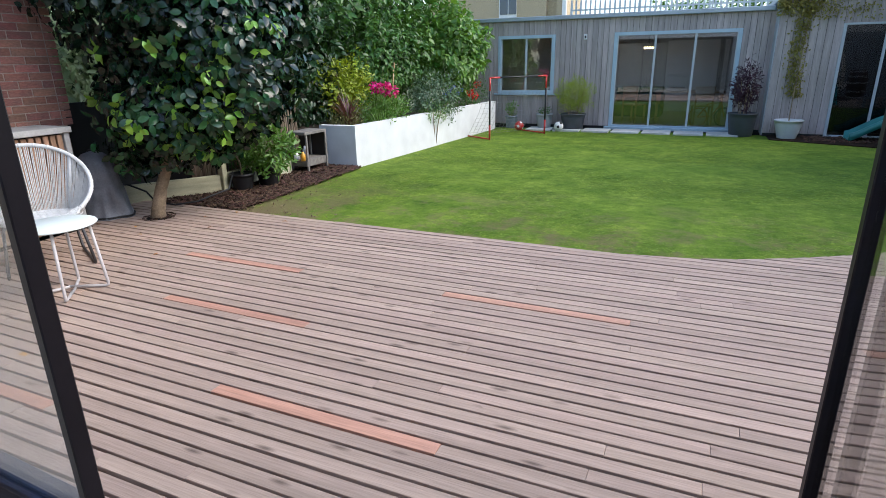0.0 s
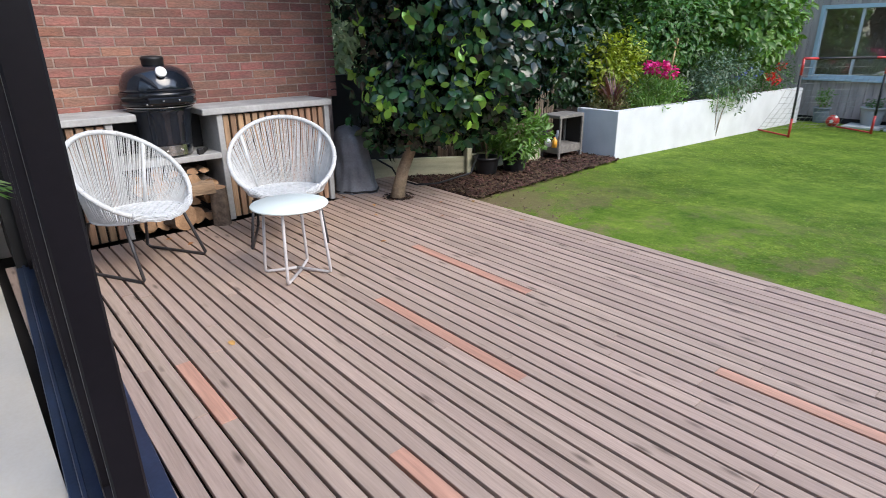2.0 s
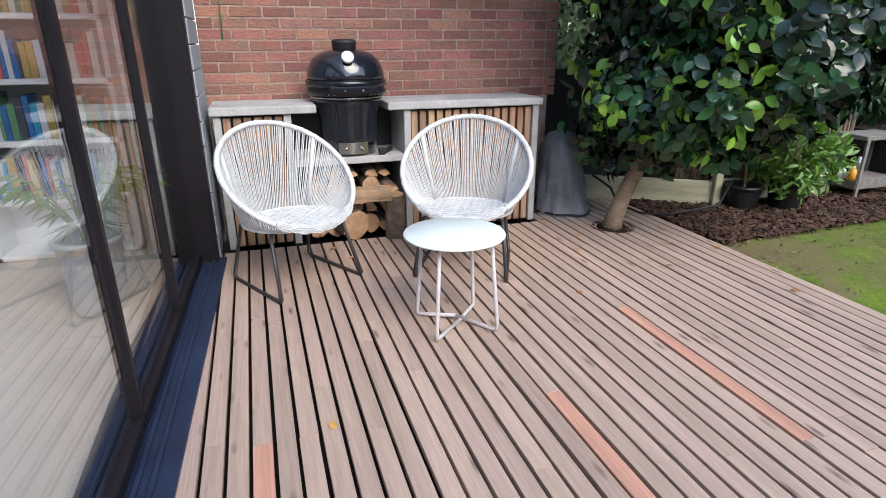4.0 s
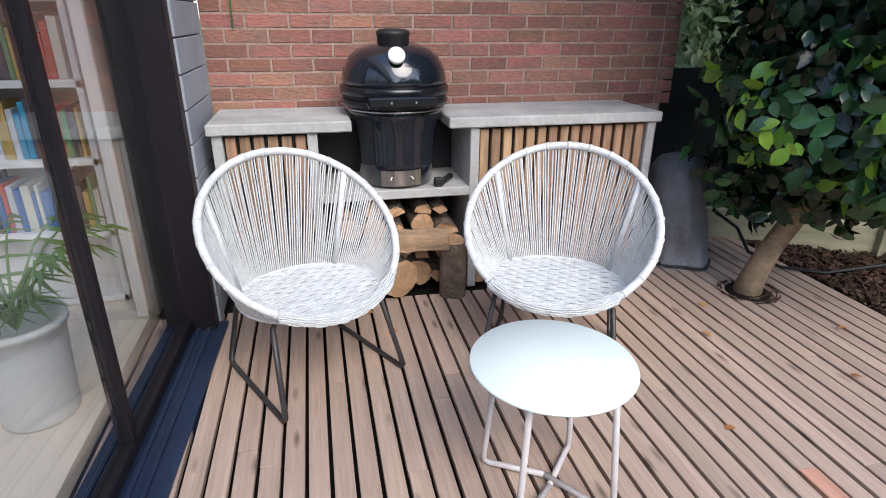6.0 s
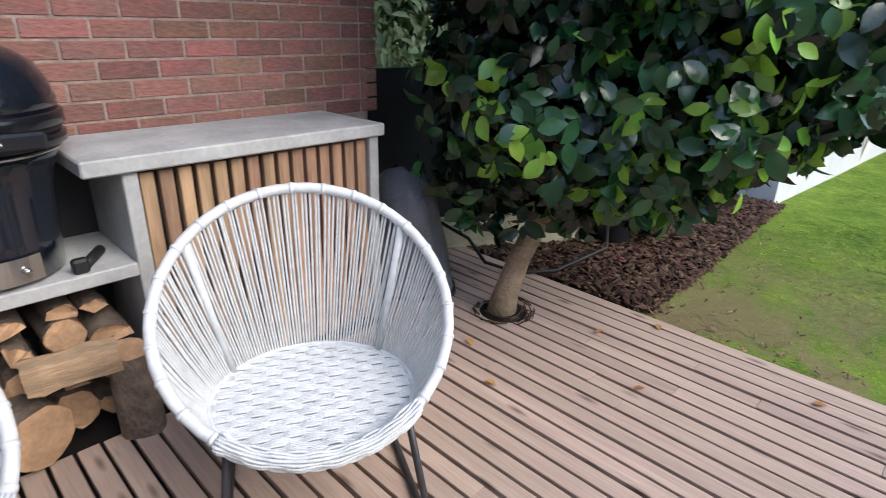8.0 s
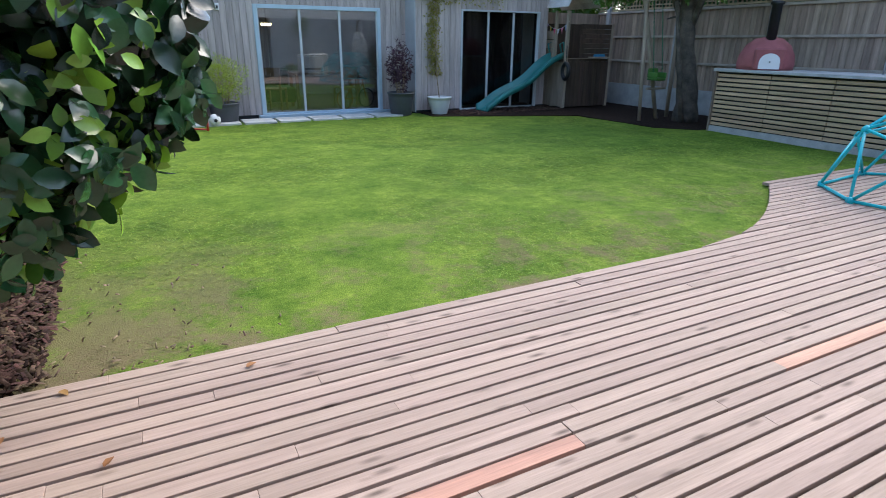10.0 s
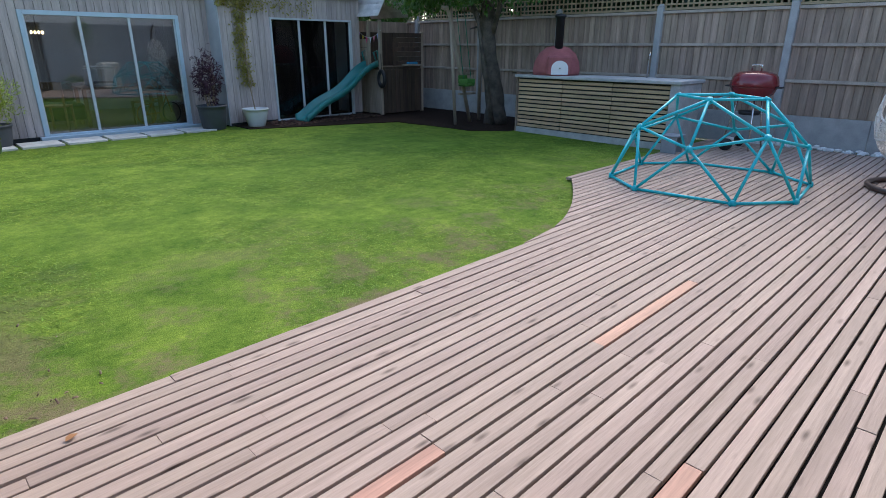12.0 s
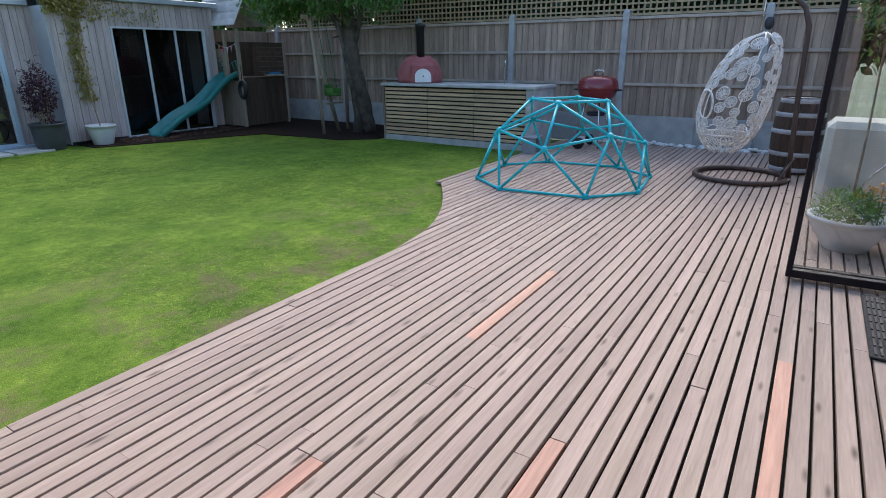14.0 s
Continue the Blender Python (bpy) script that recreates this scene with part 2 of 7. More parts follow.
m_billet = mat("split_billet", (0.40, 0.27, 0.165), 0.85, 0.4, 5, 0.5, stretch=(0.6, 5, 5), fine=30)
m_logbark = mat("log_bark", (0.17, 0.13, 0.10), 0.95, 0.45, 14, 0.8)


# ---- mesh helpers ----
class Mesh:
    """Collects vertices and faces, then becomes one object."""

    def __init__(self):
        self.v, self.f, self.smooth = [], [], []

    def add(self, verts, faces, smooth=False, m=None):
        k = len(self.v)
        self.v += [tuple(m @ Vector(p)) for p in verts] if m is not None else [tuple(p) for p in verts]
        self.f += [tuple(i + k for i in f) for f in faces]
        self.smooth += [smooth] * len(faces)
        return self

    def box(self, x0, x1, y0, y1, z0, z1, c=0.0, m=None):
        """A box with edges chamfered by c."""
        if c <= 0:
            v = [(x, y, z) for x in (x0, x1) for y in (y0, y1) for z in (z0, z1)]
            return self.add(v, [(0, 1, 3, 2), (4, 6, 7, 5), (0, 4, 5, 1), (2, 3, 7, 6), (0, 2, 6, 4), (1, 5, 7, 3)], False, m)
        lo, hi = (x0, y0, z0), (x1, y1, z1)
        v, idx = [], {}
        for sx in (0, 1):
            for sy in (0, 1):
                for sz in (0, 1):
                    for a in range(3):
                        p = [(hi[i] if s else lo[i]) for i, s in enumerate((sx, sy, sz))]
                        for i, s in enumerate((sx, sy, sz)):
                            if i != a:
                                p[i] += -c if s else c
                        idx[(sx, sy, sz, a)] = len(v)
                        v.append(p)
        f = []
        for a in range(3):
            b_, c_ = (a + 1) % 3, (a + 2) % 3
            for s in (0, 1):
                q = []
                for t, u in ((0, 0), (1, 0), (1, 1), (0, 1)):
                    k = [0, 0, 0]
                    k[a], k[b_], k[c_] = s, t, u
                    q.append(idx[(*k, a)])
                f.append(tuple(q if s else q[::-1]))
            for t in (0, 1):
                for u in (0, 1):
                    k0, k1 = [0, 0, 0], [0, 0, 0]
                    k0[a], k0[b_], k0[c_] = 0, t, u
                    k1[a], k1[b_], k1[c_] = 1, t, u
                    f.append((idx[(*k0, b_)], idx[(*k1, b_)], idx[(*k1, c_)], idx[(*k0, c_)]))
        for sx in (0, 1):
            for sy in (0, 1):
                for sz in (0, 1):
                    f.append(tuple(idx[(sx, sy, sz, a)] for a in range(3)))
        return self.add(v, f, False, m)

    def tube(self, pts, r, seg=8, closed=False, m=None, caps=True):
        """A round bar along pts; r is one radius or one for each point."""
        pts = [Vector(p) for p in pts]
        n = len(pts)
        rs = r if isinstance(r, (list, tuple)) else [r] * n
        v, f, side = [], [], None
        for i, p in enumerate(pts):
            a, b = (pts[i - 1], pts[(i + 1) % n]) if closed else (pts[max(0, i - 1)], pts[min(n - 1, i + 1)])
            d = (b - a).normalized()
            if side is None:
                side = d.orthogonal().normalized()
            side = (side - d * side.dot(d)).normalized()
            up = d.cross(side)
            for j in range(seg):
                t = 2 * math.pi * j / seg
                v.append(p + (side * math.cos(t) + up * math.sin(t)) * rs[i])
        for i in range(n if closed else n - 1):
            for j in range(seg):
                k = (i + 1) % n
                f.append((i * seg + j, i * seg + (j + 1) % seg, k * seg + (j + 1) % seg, k * seg + j))
        if not closed and caps:
            f += [tuple(range(seg))[::-1], tuple((n - 1) * seg + j for j in range(seg))]
        return self.add(v, f, True, m)

    def lathe(self, prof, seg=32, m=None, squash=1.0):
        """Turns a profile of (radius, height) about z."""
        v, f = [], []
        for r, z in prof:
            for j in range(seg):
                t = 2 * math.pi * j / seg
                v.append((r * math.cos(t), r * math.sin(t) * squash, z))
        for i in range(len(prof) - 1):
            for j in range(seg):
                f.append((i * seg + j, i * seg + (j + 1) % seg, (i + 1) * seg + (j + 1) % seg, (i + 1) * seg + j))
        if prof[0][0] > 1e-4:
            f.append(tuple(range(seg))[::-1])
        if prof[-1][0] > 1e-4:
            f.append(tuple((len(prof) - 1) * seg + j for j in range(seg)))
        return self.add(v, f, True, m)

    def blob(self, centre, radii, rough=0.15, seg=14, rings=9, seed=0):
        v, f = [], []
        for i in range(rings + 1):
            a = math.pi * i / rings
            for j in range(seg):
                t = 2 * math.pi * j / seg
                d = Vector((math.sin(a) * math.cos(t), math.sin(a) * math.sin(t), math.cos(a)))
                k = 1 + rough * noise.noise(d * 1.7 + Vector((seed * 3.1, seed, 0)))
                v.append([centre[q] + radii[q] * d[q] * k for q in range(3)])
        for i in range(rings):
            for j in range(seg):
                f.append((i * seg + j, (i + 1) * seg + j, (i + 1) * seg + (j + 1) % seg, i * seg + (j + 1) % seg))
        return self.add(v, f, True)

    def data(self, name, material):
        me = bpy.data.meshes.new(name)
        me.from_pydata(self.v, [], self.f)
        me.polygons.foreach_set("use_smooth", self.smooth)
        if material:
            me.materials.append(material)
        return me


def part(name, mesh, material, parent=None, label=""):
    """Links a mesh as one object, under its thing when that is given."""
    data = mesh.data(name, material) if isinstance(mesh, Mesh) else mesh
    ob = new(name, data)
    if parent is not None:
        ob.parent = parent
    return tagged(ob, label)


def thing(name, label, category, m=None, group=""):
    ob = new(name)
    ob.empty_display_size = 0.1
    if m is not None:
        ob.matrix_basis = m
    return tagged(ob, label, category, group)


def structure(name, mesh, material, label=""):
    return tagged(part(name, mesh, material), label, kind="structure")


def box(*a, c=0.0, m=None):
    return Mesh().box(*a, c=c, m=m)


def arc(cx, cy, r, a0, a1, n, z):
    return [(cx + r * math.cos(radians(a0 + (a1 - a0) * i / n)), cy + r * math.sin(radians(a0 + (a1 - a0) * i / n)), z) for i in range(n + 1)]


def bulk(name, verts, tris, material, parent=None, label="", smooth=False):
    """One object from numpy arrays of vertices and triangles or quads."""
    me = bpy.data.meshes.new(name)
    nv, nf, k = len(verts), len(tris), tris.shape[1]
    me.vertices.add(nv)
    me.vertices.foreach_set("co", np.ascontiguousarray(verts, np.float32).ravel())
    me.loops.add(nf * k)
    me.loops.foreach_set("vertex_index", np.ascontiguousarray(tris, np.int32).ravel())
    me.polygons.add(nf)
    me.polygons.foreach_set("loop_start", np.arange(0, nf * k, k, dtype=np.int32))
    me.update(calc_edges=True)
    if smooth:
        me.polygons.foreach_set("use_smooth", [True] * nf)
    me.materials.append(material)
    return part(name, me, None, parent, label)


LEAF_V = np.array([(0, 0, 0), (0.26, 0.29, 0.06), (0.28, 0, -0.01), (0.26, -0.29, 0.06), (0.62, 0.31, 0.05), (0.64, 0, -0.05), (0.62, -0.31, 0.05), (1.0, 0, -0.16)])
STATIONS = ((0.14, 0.17), (0.36, 0.285), (0.62, 0.28), (0.85, 0.14))
OVAL_V = np.array([(0, 0, 0)] + [(s, w * q, 0.10 * abs(q) * w / 0.28 * 0.6 - 0.14 * s * s) for s, w in STATIONS for q in (1, 0, -1)] + [(1.0, 0, -0.17)])
OVAL_T = np.array([(0, 2, 1), (0, 3, 2)] + [t for i in range(3) for t in ((1 + 3 * i, 2 + 3 * i, 5 + 3 * i), (1 + 3 * i, 5 + 3 * i, 4 + 3 * i), (2 + 3 * i, 3 + 3 * i, 6 + 3 * i), (2 + 3 * i, 6 + 3 * i, 5 + 3 * i))] + [(10, 11, 13), (11, 12, 13)])
LEAF_T = np.array([(0, 2, 1), (0, 3, 2), (1, 2, 5), (1, 5, 4), (2, 3, 6), (2, 6, 5), (4, 5, 7), (5, 6, 7)])


def leaves(points, normals, size, width, rng, droop=0.5, spread=0.7):
    """Leaf vertices and triangles at points: tips point outwards along the normals and droop."""
    n = len(points)
    d = normals * 0.7 + rng.normal(0, spread, (n, 3))
    d[:, 2] -= droop
    d /= np.linalg.norm(d, axis=1)[:, None]
    up = rng.normal(0, 0.35, (n, 3)) + normals * 0.9 + np.array((0, 0, 0.8))
    side = np.cross(up, d)
    side /= np.linalg.norm(side, axis=1)[:, None] + 1e-9
    nor = np.cross(d, side)
    s = (size * rng.uniform(0.65, 1.2, n))[:, None, None]
    v = points[:, None, :] + s * (LEAF_V[None, :, 0:1] * d[:, None, :] + width * LEAF_V[None, :, 1:2] * side[:, None, :] + LEAF_V[None, :, 2:3] * nor[:, None, :])
    f = LEAF_T[None] + (np.arange(n) * 8)[:, None, None]
    return v.reshape(-1, 3), f.reshape(-1, 3)


def rosettes(points, normals, size, rng, count=5):
    """Oval leaves in whorls: at every shoot they fan out round the outward axis, faces outwards, and droop."""
    n = len(points)
    ax = normals + rng.normal(0, 0.28, (n, 3)) + np.array((0, 0, 0.22))
    ax /= np.linalg.norm(ax, axis=1)[:, None]
    e1 = np.cross(ax, np.array((0.13, 0.21, 0.97)))
    e1 /= np.linalg.norm(e1, axis=1)[:, None]
    e2 = np.cross(ax, e1)
    out = []
    for k in range(count):
        ph = (2 * math.pi * k / count + rng.normal(0, 0.9, n))[:, None]
        d = ax * rng.uniform(-0.1, 0.6, (n, 1)) + e1 * np.cos(ph) + e2 * np.sin(ph)
        d[:, 2] -= rng.uniform(0.4, 1.1, n)
        d /= np.linalg.norm(d, axis=1)[:, None]
        up = ax + rng.normal(0, 0.22, (n, 3))
        side = np.cross(up, d)
        side /= np.linalg.norm(side, axis=1)[:, None] + 1e-9
        nor = np.cross(d, side)
        s = (size * rng.uniform(0.6, 1.15, n))[:, None, None]
        base = (points + d * 0.012 + rng.normal(0, 0.022, (n, 3)))[:, None, :]
        out.append(base + s * (OVAL_V[None, :, 0:1] * d[:, None, :] + OVAL_V[None, :, 1:2] * side[:, None, :] + OVAL_V[None, :, 2:3] * nor[:, None, :]))
    v = np.concatenate(out)
    f = OVAL_T[None] + (np.arange(len(v)) * 14)[:, None, None]
    return v.reshape(-1, 3), f.reshape(-1, 3)


def crown_points(n, centre, radii, rng, shell=0.45, lumps=0.25, zmin=None):
    """Random points in the outer part of a lumpy ellipsoid, and the way outwards at each."""
    d = rng.normal(0, 1, (n, 3))
    d /= np.linalg.norm(d, axis=1)[:, None]
    k = 1 + lumps * (np.sin(d[:, 0] * 5.1 + centre[0]) * np.sin(d[:, 1] * 4.3 + centre[1] * 2) + 0.6 * np.sin(d[:, 2] * 7.7 + d[:, 0] * 6))
    r = (1 - shell * rng.uniform(0, 1, n) ** 1.6) * k
    p = np.array(centre) + d * r[:, None] * np.array(radii)
    if zmin is not None:
        keep = p[:, 2] > zmin
        p, d = p[keep], d[keep]
    return p, d


# ---- ground ----
ground = structure("ground", Mesh().add([(-300, -300, -0.12), (300, -300, -0.12), (300, 300, -0.12), (-300, 300, -0.12)], [(0, 1, 2, 3)]),
                   mat("far_ground", (0.10, 0.12, 0.05), 0.95, 0.3, 0.4), "plain earth under and around the garden")
lawn_m = Mesh()
lx, ly = np.linspace(-4.3, 7.2, 70), np.linspace(4.6, 13.95, 60)
lv = [(x, y, -0.045 + 0.012 * noise.noise((x * 0.8, y * 0.8, 0))) for y in ly for x in lx]
lf = [(j * 70 + i, j * 70 + i + 1, (j + 1) * 70 + i + 1, (j + 1) * 70 + i) for j in range(59) for i in range(69)]
lawn_m.add(lv, lf, True)
lawn = structure("lawn", lawn_m, m_lawn, "green mown lawn with worn yellow patches beside the deck")


def deck_edge(x):
    """How far the deck reaches towards the lawn at x."""
    if x < 0.3:
        return 5.14
    if x < 2.65:
        t = (x - 0.3) / 2.35
        return 5.14 + 1.08 * t * t * (1.45 - 0.45 * t)
    return 6.35


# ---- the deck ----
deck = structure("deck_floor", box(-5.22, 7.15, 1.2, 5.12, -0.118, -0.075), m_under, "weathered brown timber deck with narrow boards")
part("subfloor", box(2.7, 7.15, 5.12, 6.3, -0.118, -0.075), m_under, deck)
PITCH, BOARD = 0.084, 0.0695
rng = random.Random(4)
NEW = [(1.93, -2.55, -1.94), (2.33, -1.32, -0.11), (3.085, -2.52, -1.33), (3.85, -3.12, -1.95), (3.85, -0.75, 0.48)]


def board(x0, x1, y, fresh, slant=0.0):
    mesh = box(-(x1 - x0) / 2 + 0.0005, (x1 - x0) / 2 - 0.0005, -BOARD / 2, BOARD / 2, -0.03, 0, c=0.0018)
    if slant:
        mesh.v = [(a + (slant * (b / BOARD + 0.5) if a < 0 else 0), b, c) for a, b, c in mesh.v]
    ob = part("board", mesh, m_deck_new if fresh else m_deck, deck)
    ob.location = ((x0 + x1) / 2, y, rng.uniform(-0.003, 0.0015))
    ob.rotation_euler = (0, 0, rng.uniform(-0.0012, 0.0012))


rows = int((6.3 - 1.35) / PITCH) + 1
for k in range(rows):
    y = 1.35 + 0.042 + k * PITCH
    xa = -5.2 if y > 4.15 else -4.72
    if y > 5.1:
        span = np.linspace(0.3, 7, 1400)
        lo_x = next(x for x in span if deck_edge(x) >= y - BOARD / 2)
        xs = [x for x in span if deck_edge(x) >= y + BOARD / 2]
        if not xs:
            continue
        xa, slant = lo_x, xs[0] - lo_x
    cuts = [(a, b) for (yy, a, b) in NEW if abs(yy - y) <= PITCH / 2]
    x = xa
    slant = slant if y > 5.1 else 0.0
    while x < 7.0:
        nxt = x + slant + rng.choice((1.2, 2.4, 3.6, 4.2, 4.8)) * rng.uniform(0.85, 1.1) if x > xa else x + rng.uniform(0.6, 3.0)
        fresh = False
        for a, b in cuts:
            if abs(x - a) < 0.01:
                nxt, fresh = b, True
            elif x < a < nxt + 0.3:
                nxt = a
        nxt = min(nxt, 7.12)
        if 7.12 - nxt < 0.3:
            nxt = 7.12
        board(x, nxt, y, fresh, slant)
        slant = 0.0
        x = nxt

# ---- house: glazed front, brick wall, room ----
FRONT = pose(0, 1.52, 0, 0, 0, -2.4)
front = lambda *a, c=0.0: Mesh().box(*a, c=c, m=FRONT)
structure("door_track", front(-4.62, 1.6, -0.30, 0.0, -0.05, 0.012, c=0.003), m_track, "dark blue-black aluminium sliding door track")
tracks = bpy.data.objects["door_track"]
for v0 in (-0.262, -0.135, -0.085):
    part("rail", front(-4.62, 1.6, v0, v0 + 0.018, 0.012, 0.028, c=0.003), m_track, tracks)
# out of view; whitened so that its reflection brightens the studio glass
structure("wall_front_top", front(-5.3, 7.5, -0.32, -0.02, 2.25, 2.95), m_white_render, "unseen wall above the glazed doors, white to brighten the studio glass")
structure("wall_front_east", front(1.62, 7.5, -0.32, -0.02, -0.1, 2.25), m_grey_clad, "grey house wall beside the doors")
jamb = structure("door_jamb", front(-4.61, -4.535, -0.225, -0.045, 0.0, 2.25, c=0.004), m_alu, "black metal door jamb")
structure("door_head", front(-4.62, 1.62, -0.26, 0.0, 2.16, 2.25), m_alu, "black metal door head")
structure("door_jamb_east", front(1.55, 1.62, -0.26, 0.0, 0.0, 2.16), m_alu, "black metal door jamb")
clad_w = structure("wall_side_cladding", box(-5.3, -4.61, 1.42, 1.655, 0, 2.25), m_black, "pale grey board cladding beside the door")
for k in range(15):
    part("cladding_board", box(-5.25, -4.61, 1.655, 1.678, 0.01 + 0.152 * k, 0.155 + 0.152 * k, c=0.003), m_grey_clad, clad_w)


def glazed(name, w, m, label, handle=False, stiles=2):
    """A black-framed glass leaf, from its own origin along x."""
    t = thing(name, label, "glass door", m)
    if stiles > 1:
        part("stile", box(0, 0.036, -0.02, 0.02, 0.03, 2.15, c=0.004), m_alu, t)
    part("stile", box(w - 0.036, w, -0.027, 0.027, 0.03, 2.15, c=0.004), m_alu, t)
    part("bottom_rail", box(0.036 if stiles > 1 else 0.002, w - 0.036, -0.028, 0.028, 0.03, 0.085, c=0.004), m_alu, t)
    part("top_rail", box(0.036 if stiles > 1 else 0.002, w - 0.036, -0.028, 0.028, 2.09, 2.15, c=0.004), m_alu, t)
    g = part("pane", box(0.036 if stiles > 1 else 0.002, w - 0.036, -0.006, 0.006, 0.085, 2.09), m_glass, t)
    g.visible_shadow = False
    return t


for u0, u1 in ((-4.535, -3.64), (-3.64, -2.72), (-2.72, -1.75), (-1.75, -0.80)):
    glazed("glass_door", u1 - u0 - 0.004, FRONT @ pose(u0, -0.175, 0), "closed black-framed glass door panel standing on the track", stiles=1)
for dx in (0.0, 0.085):
    glazed("folded_glass_door", 0.92, pose(1.25 + dx, 1.47, 0, 0, 0, 90 + 4), "black-framed glass door folded open over the deck")

# room behind the glass
structure("room_floor", box(-5.3, 7.5, -5.0, 1.30, -0.1, -0.004), m_int_floor, "pale polished concrete floor indoors")
structure("wall_west", box(-5.45, -5.3, -5.0, 1.5, -0.1, 2.6), m_plaster, "white plastered room wall")
structure("wall_east", box(7.5, 7.65, -5.0, 1.2, -0.1, 2.95), m_plaster, "white plastered room wall")
structure("wall_south", box(-5.45, 7.65, -5.15, -5.0, -0.1, 2.95), m_plaster, "white plastered back wall")
# the rooflight opening is unseen, added to brighten the room behind the glass
structure("ceiling", Mesh().box(-5.3, 7.5, -5.0, -3.2, 2.4, 2.6).box(-5.3, 7.5, 0.80, 1.19, 2.4, 2.6).box(-5.3, -4.7, -3.2, 0.80, 2.4, 2.6).box(2.2, 7.5, -3.2, 0.80, 2.4, 2.6), m_plaster, "white room ceiling with an added opening that lets light in")
structure("roof", Mesh().box(-5.45, 7.65, -5.15, -3.2, 2.62, 2.95).box(-5.45, 7.65, 0.80, 1.17, 2.62, 2.95).box(-5.45, -4.7, -3.2, 0.80, 2.62, 2.95).box(2.2, 7.65, -3.2, 0.80, 2.62, 2.95), m_grey_clad, "flat extension roof round the added light opening")
rl = structure("window_added_rooflight", box(-4.7, 2.2, -3.2, 0.80, 2.955, 2.965), m_glass, "clear pane over the added light opening in the flat roof")
rl.visible_shadow = False

# brick wall
brick_wall = structure("wall_brick", box(-5.5, -5.2535, 1.68, 4.42, -0.1, 3.6), m_mortar, "weathered red brick boundary wall")
brick_data = box(-0.02, 0.0, -0.107, 0.107, -0.0325, 0.0325, c=0.003).data("brick", m_brick)
half_data = box(-0.02, 0.0, -0.051, 0.051, -0.0325, 0.0325, c=0.003).data("brick", m_brick)
rng = random.Random(9)
for row in range(23):
    z = 0.955 + 0.075 * row
    y = 1.682
    first = row % 2
    while y < 4.40:
        short = first or y + 0.214 > 4.41
        w = 0.102 if short else 0.214
        first = 0
        ob = part("brick", half_data if short else brick_data, None, brick_wall)
        ob.location = (-5.2495 + rng.uniform(-0.0015, 0.002), y + w / 2, z + 0.0325)
        y += w + 0.011
structure("wall_black_fence", box(-5.42, -5.36, 4.42, 8.6, -0.1, 1.16), m_black, "black painted low boundary fence")

# ---- outdoor kitchen along the brick wall ----
counter = thing("worktop", "pale grey concrete worktop with a grill opening", "worktop")
part("slab", box(-5.245, -4.74, 1.712, 2.40, 0.93, 0.985, c=0.006), m_conc, counter)
part("slab", box(-5.245, -4.74, 2.90, 4.12, 0.93, 0.985, c=0.006), m_conc, counter)
part("back_strip", box(-5.245, -5.17, 2.40, 2.90, 0.93, 0.985, c=0.004), m_conc, counter)
base = thing("kitchen_base", "concrete-framed outdoor kitchen base with vertical cedar slats", "kitchen unit")
for y in (1.73, 2.18, 3.02, 4.05):
    part("upright", box(-5.24, -4.765, y, y + 0.05, 0, 0.93, c=0.004), m_conc, base)
part("shelf", box(-5.24, -4.765, 2.23, 3.02, 0.56, 0.61, c=0.005), m_conc, base)
part("back_panel", box(-5.24, -5.2, 1.78, 4.05, 0.0, 0.93), m_black, base)
for y0, y1 in ((1.78, 2.18), (3.07, 4.05)):
    part("backing", box(-4.84, -4.82, y0, y1, 0.0, 0.92), m_black, base)
    n = round((y1 - y0) / 0.066)
    for k in range(n):
        w = (y1 - y0) / n
        part("slat", box(-4.82, -4.785, y0 + k * w + 0.009, y0 + (k + 1) * w - 0.009, 0.015, 0.915, c=0.003), m_slat, base)


